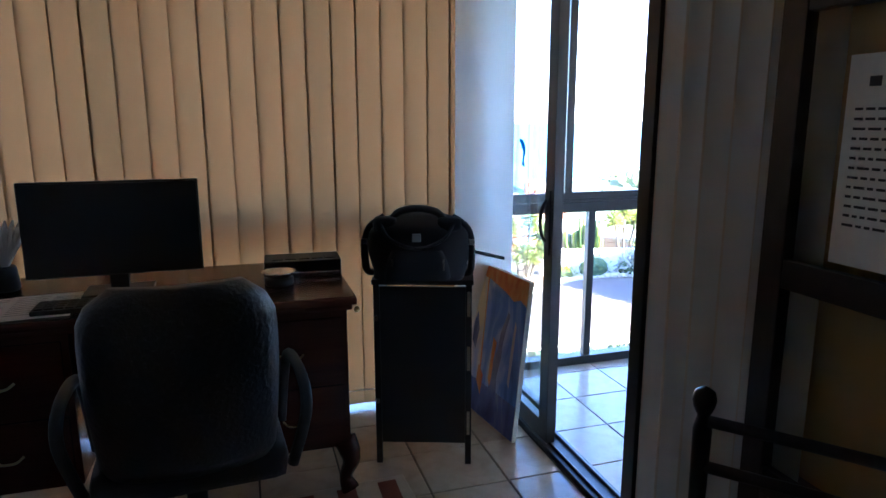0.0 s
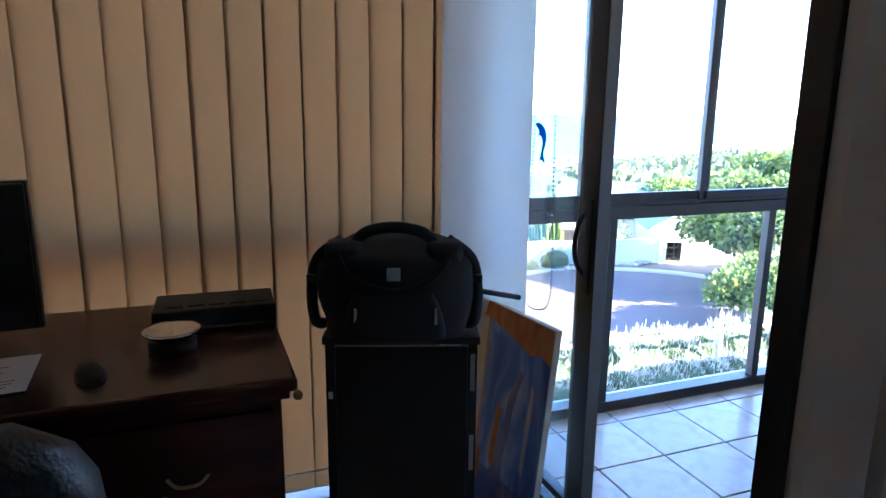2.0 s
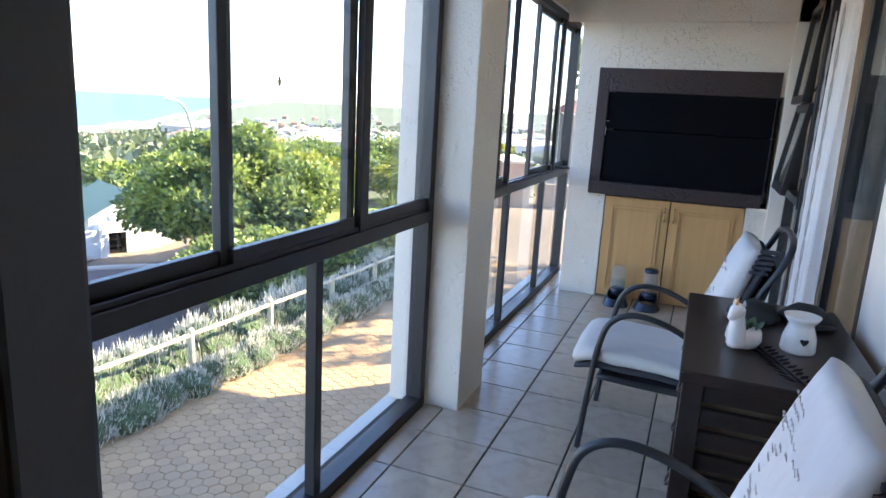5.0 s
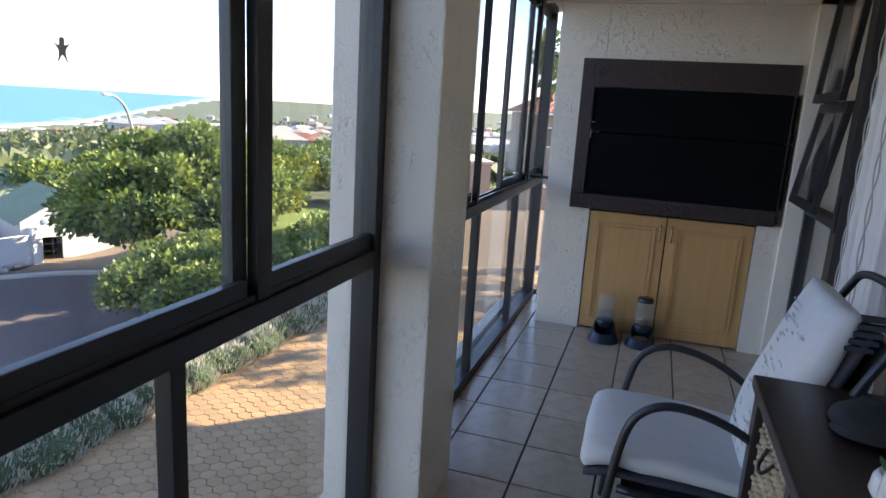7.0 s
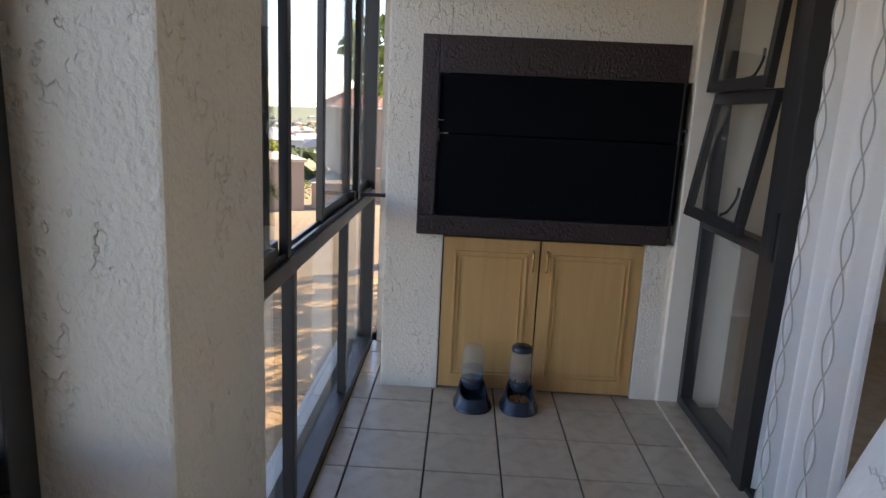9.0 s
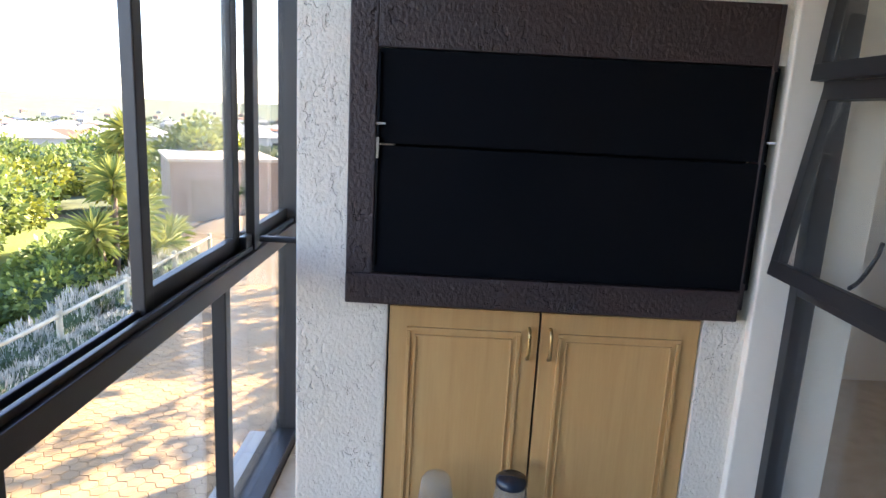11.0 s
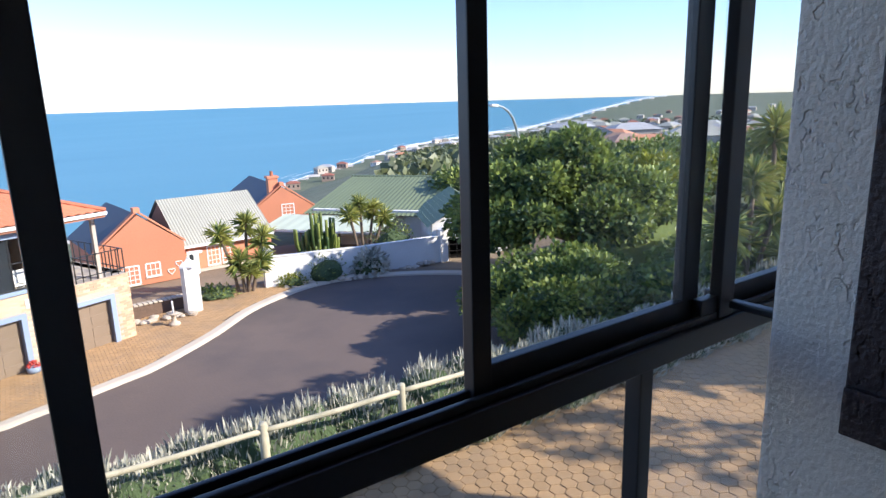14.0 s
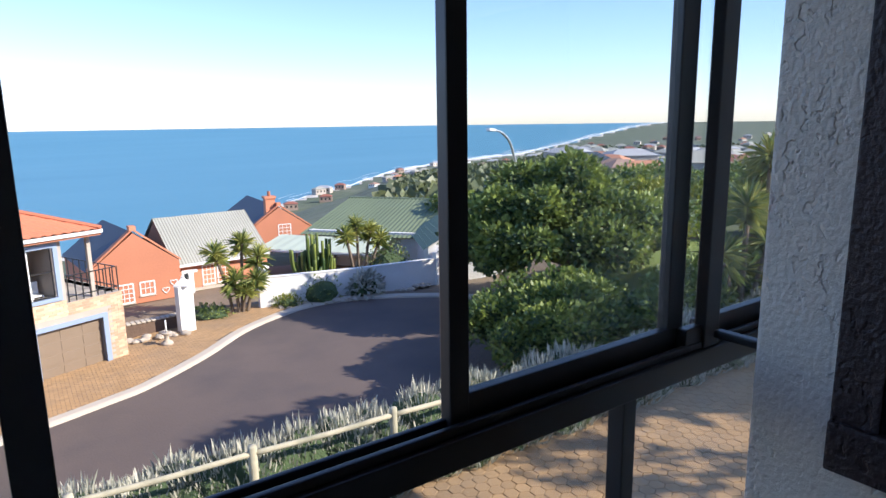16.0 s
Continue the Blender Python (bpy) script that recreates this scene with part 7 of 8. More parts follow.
def garage_house():
    h = thing("garage_house", "facebrick house with orange tiled hip roof and blue-trimmed garages", "house", (2.37, 23.68, ROAD), 24.06)
    e1 = 4.45      # eaves above the road
    def bb(name, x0, x1, y0, y1, z0, z1, m, label="", par=h):
        return bx(name, x0, x1, y0, y1, z0, z1, m, par, label)
    bb("wall", -7, -2.6, 0.0, 7, 0, e1, "mortar")
    bb("wall", -2.6, -1.3, 0.0, 0.3, 0, 2.35, "mortar")
    doors = [(-1.15, 0.2), (0.72, 2.05), (2.72, 4.8)]
    xs = [-1.3] + [v for d in doors for v in d] + [5.55]
    for a, b in zip(xs[::2], xs[1::2]):
        bb("wall", a, b, 0.0, 0.3, 0, 1.75, "mortar")
    bb("wall", -2.6, 5.55, 0.0, 0.3, 1.75, 2.35, "mortar")
    bb("wall", -2.6, 1.35, 0.0, 0.3, 2.35, e1, "mortar")
    bb("wall", 1.35, 3.75, 0.0, 0.3, 2.35, 2.62, "mortar")
    bb("wall", 1.35, 3.75, 0.0, 0.3, 4.2, e1, "mortar")
    bb("wall", 3.45, 3.75, 0.0, 0.3, 2.62, 4.2, "mortar")
    bb("side_wall", 5.25, 5.55, 0.3, 7, 0, 2.35, "mortar")
    bb("side_wall", 3.45, 3.75, 0.3, 7, 2.35, e1, "mortar")
    bb("deck", -2.6, 5.6, 0.3, 7, 2.15, 2.35, "kerb", "pale balcony deck")
    bb("room_back", -2.6, 3.45, 3.2, 3.4, 2.35, e1, "garage", "dim room wall")
    holes = [(a - 0.16, b + 0.16, -1, 1.95) for a, b in doors] + [(1.22, 3.62, 2.5, 4.32)]
    brick_face(h, -2.6, 3.75, 0, e1 - 0.02, 0.0, holes + [(3.75, 9, 2.35, 9)], "brick", seed=3)
    brick_face(h, 3.75, 5.55, 0, 2.35, 0.0, holes, "brick", seed=4)
    for a, b in doors:
        top = 1.75 if a < 2 else 1.62
        for x0, x1, z0, z1 in ((a - 0.16, a, 0, top + 0.14), (b, b + 0.16, 0, top + 0.14), (a, b, top, top + 0.14)):
            bb("garage_trim", x0, x1, -0.05, 0.2, z0, z1, "blue_trim", "blue-grey painted surround")
        g = bb("garage_door", a, b, 0.16, 0.2, 0, top, "garage", "brown panelled garage door")
        nx = 2 if b - a < 1.6 else 3
        for i in range(nx):
            for j in range(4):
                w, t = (b - a) / nx, top / 4
                bb("door_panel", a + i * w + 0.07, a + (i + 1) * w - 0.07, 0.145, 0.16, j * t + 0.06, (j + 1) * t - 0.06, "garage", "", g)
    win = part("window", B(), "blue_trim", h, "wide window with blue-grey surround")
    for x0, x1, z0, z1 in ((1.22, 1.36, 2.5, 4.32), (3.48, 3.62, 2.5, 4.32), (1.36, 3.48, 4.18, 4.32), (1.36, 3.48, 2.5, 2.62)):
        bb("surround", x0, x1, -0.06, 0.15, z0, z1, "blue_trim", "", win)
    for x in (1.36, 2.05, 2.75, 3.44):
        bb("window_bar", x, x + 0.04, 0.05, 0.1, 2.62, 4.18, "white_trim" if x == 2.75 else "frame", "", win)
    for z in (2.62, 3.4, 4.14):
        bb("window_bar", 1.36, 3.48, 0.06, 0.1, z, z + 0.04, "frame", "", win)
    bb("pane", 1.38, 2.06, 0.07, 0.08, 2.64, 4.16, "dark_glass", "", win)
    for i, x in enumerate((1.7, 2.2, 2.5, 3.0)):
        c = part("garden_chair", B(), "white_trim", h, "white plastic garden chair")
        bb("seat", x, x + 0.34, 0.5, 0.85, 2.62, 2.66, "white_trim", "", c)
        bb("backrest", x, x + 0.34, 0.83, 0.86, 2.66, 3.05, "white_trim", "", c)
        for q in (x, x + 0.3):
            for r in (0.5, 0.81):
                bb("leg", q, q + 0.04, r, r + 0.04, 2.35, 2.62, "white_trim", "", c)
    # deck railing at the open corner
    for k in range(8):
        x = 3.85 + k * 0.235
        bb("rail_post", x, x + 0.03, 0.08, 0.11, 2.35, 3.2, "frame")
    for k in range(9):
        y = 0.3 + k * 0.4
        bb("rail_post", 5.47, 5.50, y, y + 0.03, 2.35, 3.2, "frame")
    for z in (2.5, 3.17):
        bb("rail_bar", 3.85, 5.5, 0.08, 0.11, z, z + 0.03, "frame")
        bb("rail_bar", 5.47, 5.50, 0.11, 3.6, z, z + 0.03, "frame")
    bb("corner_post", 4.62, 4.74, 0.1, 0.22, 2.35, e1, "mortar")
    # hip roof
    o = 0.35
    x0, x1, y0, y1 = -7 - o, 4.55 + o, -o, 7 + o
    zr, ze = e1 + 1.55, e1 + 0.12
    rx0, rx1, ry = x0 + 3.8, x1 - 3.8, (y0 + y1) / 2
    roof_sheet("roof", h, (x0, y0, ze), (x1, y0, ze), (rx1, ry, zr), (rx0, ry, zr), 42, 12, "orange_tile", 0.04, 0.03, "orange clay tile roof")
    roof_sheet("roof", h, (x1, y0, ze), (x1, y1, ze), (rx1, ry, zr), (rx1, ry, zr), 26, 12, "orange_tile", 0.04, 0.03, "orange clay tile roof")
    roof_sheet("roof", h, (x0, y1, ze), (x0, y0, ze), (rx0, ry, zr), (rx0, ry, zr), 26, 12, "orange_tile", 0.04, 0.03)
    roof_sheet("roof", h, (x1, y1, ze), (x0, y1, ze), (rx0, ry, zr), (rx1, ry, zr), 42, 12, "orange_tile", 0.04, 0.03)
    bm = B()
    for p, q in (((x1, y0, ze + 0.05), (rx1, ry, zr + 0.04)), ((x1, y1, ze + 0.05), (rx1, ry, zr + 0.04)), ((rx0, ry, zr + 0.04), (rx1, ry, zr + 0.04)), ((x0, y0, ze + 0.05), (rx0, ry, zr + 0.04))):
        tube(bm, [p, q], 0.08, 6)
    part("ridge_tiles", bm, "orange_tile", h)
    bb("gutter", x0, x1, y0 - 0.06, y0 + 0.02, ze - 0.1, ze + 0.0, "white_trim", "white gutter")
    bb("gutter", x1 - 0.02, x1 + 0.06, y0 + 0.02, y1, ze - 0.1, ze + 0.0, "white_trim", "white gutter")
    bb("soffit", x0, x1 - 0.02, y0 + 0.02, y1, ze - 0.18, ze - 0.12, "terracotta", "red-brown fascia board")
    # wall plaque
    bb("plaque", 2.25, 2.5, -0.03, 0.0, 2.03, 2.3, "white_trim", "white wall shell ornament")


garage_house()


def flower_pot():
    p = thing("flower_tub", "blue-grey tub of red flowers beside the garage", "flower tub", (4.35, 24.35, ROAD + 0.08))
    bm = B()
    lathe(bm, [(0.1, 0), (0.17, 0.02), (0.2, 0.17), (0.17, 0.19), (0.0, 0.17)], 18)
    part("tub", bm, "blue_trim", p, "", True)
    rng = random.Random(5)
    verts, faces = [], []
    leaf_cloud(None, (0, 0, 0.22), (0.17, 0.17, 0.12), 160, 0.06, rng, 0.6, -0.3, 1.2, verts, faces)
    mesh_part("flowers", verts, faces, "red_flower", p, "red flowers", "stuff")


flower_pot()


def gable_block(h, x0, x1, y0, y1, ze, zr, wall, roof, label, ridge="y", corbel=True, ov=0.1, nu=20, nv=1, back=True):
    """Walls and a pitched roof; the ridge runs along y (gable at the front) or along x."""
    if ridge == "y":
        xm = (x0 + x1) / 2
        for y, s in ((y0, 1), (y1, -1)):
            bm = B()
            extrude_poly(bm, [(x0, y, 0), (x1, y, 0), (x1, y, ze), (xm, y, zr), (x0, y, ze)], (0, 0.25 * s, 0))
            part("gable_wall", bm, wall, h)
        for x in (x0, x1 - 0.25):
            bx("wall", x, x + 0.25, y0 + 0.25, y1 - 0.25, 0, ze, wall, h)
        roof_sheet("roof", h, (x0 - ov, y1 + 0.0, ze - ov * 0.5), (x0 - ov, y0 + 0.27, ze - ov * 0.5), (xm, y0 + 0.27, zr + 0.02), (xm, y1, zr + 0.02), nu, nv, roof, 0.02, 0.0, label)
        roof_sheet("roof", h, (x1 + ov, y0 + 0.27, ze - ov * 0.5), (x1 + ov, y1, ze - ov * 0.5), (xm, y1, zr + 0.02), (xm, y0 + 0.27, zr + 0.02), nu, nv, roof, 0.02, 0.0, label)
        bm = B()
        for a, b in (((x0 - 0.08, ze - 0.02), (xm, zr + 0.12)), ((xm, zr + 0.12), (x1 + 0.08, ze - 0.02))):
            extrude_poly(bm, [(a[0], y0 - 0.04, a[1]), (b[0], y0 - 0.04, b[1]), (b[0], y0 - 0.04, b[1] + 0.1), (a[0], y0 - 0.04, a[1] + 0.1)], (0, 0.36, 0))
        part("gable_coping", bm, wall, h)
        bx("gable_cap", xm - 0.14, xm + 0.14, y0 - 0.06, y0 + 0.34, zr + 0.1, zr + 0.32, wall, h)
    else:
        ym = (y0 + y1) / 2
        bx("wall", x0, x1, y0, y0 + 0.25, 0, ze, wall, h)
        bx("wall", x0, x1, y1 - 0.25, y1, 0, ze, wall, h)
        for x, s in ((x0, 1), (x1, -1)):
            bm = B()
            extrude_poly(bm, [(x, y0 + 0.25, 0), (x, y1 - 0.25, 0), (x, y1 - 0.25, ze), (x, ym, zr - 0.05), (x, y0 + 0.25, ze)], (0.25 * s, 0, 0))
            part("gable_wall", bm, wall, h)
        roof_sheet("roof", h, (x0 - ov, y0 - 0.3, ze - 0.1), (x1 + ov, y0 - 0.3, ze - 0.1), (x1 + ov, ym, zr), (x0 - ov, ym, zr), nu, nv, roof, 0.03, 0.02 if nv > 1 else 0, label)
        roof_sheet("roof", h, (x1 + ov, y1 + 0.3, ze - 0.1), (x0 - ov, y1 + 0.3, ze - 0.1), (x0 - ov, ym, zr), (x1 + ov, ym, zr), nu, nv, roof, 0.03, 0.02 if nv > 1 else 0, label)


def red_house():
    h = thing("red_brick_house", "red facebrick house with gables and grey corrugated roof", "house", (8.24, 33.72, ROAD), 6.0)
    gable_block(h, -1.1, 2.72, 0, 5.5, 1.75, 3.25, "redbrick", "slate", "dark sheet roof", nu=14)
    cottage_window(h, -0.02, 0.6, 0.1, 0.95, 0.0, 3, 4)
    cottage_window(h, 0.9, 1.52, 0.35, 0.95, 0.0, 3, 2)
    for x, z in ((2.0, 0.42), (2.38, 0.73)):
        bm = B()
        P = [(x + 0.16 * math.sin(t) ** 3, -0.02, z + 0.13 * math.cos(t) - 0.05 * math.cos(2 * t) - 0.02 * math.cos(3 * t)) for t in [k * 2 * math.pi / 18 for k in range(18)]]
        tube(bm, P, 0.022, 5, True)
        part("heart_ornament", bm, "white_trim", h, "white wire heart ornament", True)
    gable_block(h, 2.74, 7.4, 0.7, 6.2, 1.45, 3.35, "redbrick", "grey_sheet", "grey corrugated sheet roof", "x", nu=34)
    bx("gutter", 2.74, 7.4, 0.32, 0.4, 1.28, 1.40, "white_trim", h, "white gutter")
    cottage_window(h, 4.0, 4.6, 0.2, 1.15, 0.7, 3, 4)
    cottage_window(h, 4.75, 5.35, 0.2, 1.15, 0.7, 3, 4)
    d = bx("door", 2.85, 3.4, 0.2, 0.24, 0.0, 1.15, "white_trim", h, "white open stable door")
    bx("door_light", 2.95, 3.15, 0.19, 0.2, 0.7, 1.0, "dark_glass", d)
    bx("sign", 3.55, 3.75, 0.66, 0.69, 0.9, 1.05, "white_trim", h, "small white wall sign")
    bx("hedge_planter", 2.9, 7.2, 0.45, 0.65, 0.0, 0.12, "kerb", h)
    # rear block with chimney
    e = thing("red_gable_house", "red facebrick gabled house with dark roof and chimney", "house", (17.7, 45.2, -7.4), -4)
    gable_block(e, -0.1, 4.4, 0, 9, 2.6, 4.15, "redbrick", "slate", "dark sheet roof", nu=14)
    cottage_window(e, 2.05, 2.9, 2.0, 2.95, 0.0, 3, 4)
    cottage_window(e, 3.6, 4.2, 0.9, 1.6, 0.0, 3, 3)
    bx("chimney", 1.35, 2.0, 0.3, 0.9, 3.2, 4.75, "redbrick", e, "brick chimney")
    bx("chimney_cap", 1.28, 2.07, 0.23, 0.97, 4.75, 4.9, "redbrick", e)
    bm = B()
    lathe(bm, [(0.1, 0), (0.12, 0.05), (0.1, 0.3), (0.13, 0.33), (0.0, 0.34)], 12, (1.68, 0.6, 4.9))
    part("chimney_pot", bm, "terracotta", e, "", True)


red_house()


def green_house():
    h = thing("green_roof_house", "white house with long green tiled roof behind the boundary wall", "house", (18.3, 36.7, ROAD), -50.5)
    # local x runs along the eave
    L = 7.6
    bx("wall", 0.2, L + 3.5, 0.3, 0.55, 0, 2.0, "white_wall", h)
    bx("wall", 0.2, 0.45, 0.55, 6.5, 0, 2.0, "white_wall", h)
    bx("wall", L + 3.25, L + 3.5, 0.55, 6.5, 0, 2.0, "white_wall", h)
    roof_sheet("roof", h, (-0.2, -0.1, 1.75), (L + 4, -0.1, 1.75), (L + 4, 5.2, 3.25), (0.6, 5.2, 3.25), 44, 18, "green_tile", 0.035, 0.035, "green roof tiles")
    roof_sheet("roof", h, (L + 4, 10.5, 1.75), (-0.2, 10.5, 1.75), (0.6, 5.2, 3.25), (L + 4, 5.2, 3.25), 44, 6, "green_tile", 0.035, 0.035, "green roof tiles")
    bm = B()
    tube(bm, [(0.5, 5.2, 3.28), (L + 4, 5.2, 3.28)], 0.09, 6)
    part("ridge", bm, "green_tile", h)
    # veranda
    roof_sheet("veranda_roof", h, (-1.4, -2.6, 1.38), (5.4, -2.6, 1.38), (5.4, -0.05, 1.72), (-1.4, -0.05, 1.72), 10, 1, "pale_green", 0.015, 0, "pale green veranda sheet")
    bx("veranda_gutter", -1.4, 5.4, -2.7, -2.6, 1.27, 1.36, "white_trim", h)
    for x in (-1.3, 0.9, 3.1, 5.3):
        bx("veranda_post", x - 0.05, x + 0.05, -2.5, -2.4, 0, 1.3, "bark", h)
    for a in (0.9, 2.6, 4.2):
        cottage_window(h, a, a + 1.1, 0.5, 1.25, 0.3, 3, 2)
    # white gable with the garage opening
    g = thing("white_gable_garage", "white painted gabled garage with a dark glazed opening", "garage building", (21.75, 27.9, ROAD), -24)
    bm = B()
    extrude_poly(bm, [(-0.35, 0, 0), (0.1, 0, 0), (0.1, 0, 1.0), (1.25, 0, 1.0), (1.25, 0, 0), (3.4, 0, 0), (3.4, 0, 1.7), (1.5, 0, 2.75), (-0.35, 0, 1.75)], (0, 0.25, 0))
    part("gable_wall", bm, "white_wall", g)
    bx("wall", -0.35, -0.1, 0.25, 5, 0, 1.7, "white_wall", g)
    bx("wall", 3.15, 3.4, 0.25, 5, 0, 1.65, "white_wall", g)
    # Black sheet behind the grille, the unlit inside put into its colour.
    bx("dark_inside", 0.1, 1.25, 0.9, 0.95, 0, 1.0, "black_steel", g)
    for x in (0.1, 0.48, 0.86, 1.21):
        bx("grille_bar", x, x + 0.03, 0.1, 0.13, 0, 1.0, "frame", g)
    for z in (0.33, 0.66, 0.96):
        bx("grille_bar", 0.13, 1.21, 0.1, 0.13, z, z + 0.03, "frame", g)
    for s in (0, 1):
        a = (-0.6, -0.15, 1.6) if s == 0 else (3.65, 5, 1.55)
        b = (-0.6, 5, 1.6) if s == 0 else (3.65, -0.15, 1.55)
        roof_sheet("roof", g, b if s == 0 else a, a if s == 0 else b, (1.5, -0.15, 2.85), (1.5, 5, 2.85), 16, 8, "green_tile", 0.03, 0.03, "green roof tiles")
    bm = B()
    lathe(bm, [(0.14, 0.0), (0.12, 0.03), (0.0, 0.04)], 16)
    d = part("wall_ornament", bm, "blue_trim", g, "round wall ornament", True)
    d.matrix_basis = pose(0.55, -0.0, 1.7, 90, 0, 0)


green_house()


def boundary_wall():
    w = thing("boundary_wall", "white painted boundary wall with capped pillars", "garden wall", (13.35, 28.82, ROAD), -8.1)
    n = 5
    bm = B()
    extrude_poly(bm, [(0, 0, -0.3), (8.3, 0, -0.3), (8.3, 0, 1.32), (4, 0, 1.28), (0.0, 0, 1.34)], (0, 0.2, 0))
    part("wall", bm, "white_wall", w)
    bm = B()
    extrude_poly(bm, [(0.1, -0.03, 1.345), (4, -0.03, 1.285), (8.3, -0.03, 1.325), (8.3, -0.03, 1.36), (4, -0.03, 1.32), (0.1, -0.03, 1.38)], (0, 0.26, 0))
    part("coping", bm, "white_wall", w)
    for x, hgt in ((-0.12, 1.75), (8.2, 1.6)):
        bx("pillar", x - 0.2, x + 0.2, -0.1, 0.3, -0.3, hgt, "white_wall", w)
        bm = B()
        lathe(bm, [(0.30, 0), (0.30, 0.06), (0.2, 0.12), (0.05, 0.22), (0.05, 0.3), (0.0, 0.34)], 4, (x, 0.1, hgt))
        part("pillar_cap", bm, "white_wall", w)
    g = thing("gate_pillar", "single white gate pillar with a pointed cap on the verge", "gate pillar", (9.72, 27.5, ROAD), 10)
    bx("shaft", -0.28, 0.28, -0.2, 0.2, -0.1, 1.85, "white_wall", g, "white painted shaft", 0.01)
    bm = B()
    lathe(bm, [(0.38, 0), (0.36, 0.06), (0.16, 0.2), (0.06, 0.3), (0.07, 0.36), (0.0, 0.4)], 4, (0, 0, 1.85))
    part("cap", bm, "white_wall", g, "pointed white cap")


boundary_wall()


def stones():
    rng = random.Random(17)
    def rock(name, x, y, z, s, label):
        t = tagged(new(name), label=label, category="stone", group="garden stones")
        bm = B()
        bmesh.ops.create_icosphere(bm, subdivisions=2, radius=s)
        for v in bm.verts:
            v.co *= 1 + 0.35 * noise.noise(v.co * 3 / s + Vector((x, y, 0)))
            v.co.z *= 0.6
        me = mesh_of(bm, name)
        me.materials.append(M["stone"])
        t2 = new(name, me)
        t2.matrix_basis = pose(x, y, z + s * 0.3, 0, 0, rng.uniform(0, 360))
        bpy.data.objects.remove(t)
        return tagged(t2, label=label, category="stone", group="garden stones")
    for k in range(34):
        x = rng.uniform(13.6, 21.2)
        rock("stone", x, 28.9 - (x - 13.35) * 0.142 - rng.uniform(0.35, 1.0), ROAD + 0.03, rng.uniform(0.08, 0.24), "rough pale field stone in the bed by the white wall")
    for k in range(20):
        x = rng.uniform(7.6, 9.6)
        rock("stone", x, 27.2 + rng.uniform(-0.3, 0.5), ROAD + 0.08, rng.uniform(0.08, 0.2), "rough pale field stone edging the verge")
    r = thing("retaining_wall", "low rough retaining wall of dark stone beside the garage", "retaining wall", (7.5, 27.9, ROAD), 8)
    bx("wall", 0, 2.2, 0, 0.3, 0, 0.55, "dark_stone", r, "rough stone face", 0.04)
    for k in range(12):
        bx("capstone", 0.02 + k * 0.18, 0.17 + k * 0.18, -0.05, 0.3, 0.555, 0.62, "kerb", r, "", 0.02)
    b = thing("bird_bath", "small stone pedestal with a pale post on the verge", "garden pedestal", (8.75, 26.2, ROAD + 0.08))
    bm = B()
    lathe(bm, [(0.22, 0), (0.2, 0.08), (0.08, 0.16), (0.08, 0.36), (0.2, 0.42), (0.18, 0.45), (0.0, 0.43)], 16)
    part("pedestal", bm, "stone", b, "", True)
    bm = B()
    tube(bm, [(0, 0, 0.4), (0, 0, 0.9)], 0.03, 8)
    part("post", bm, "white_trim", b, "", True)


stones()


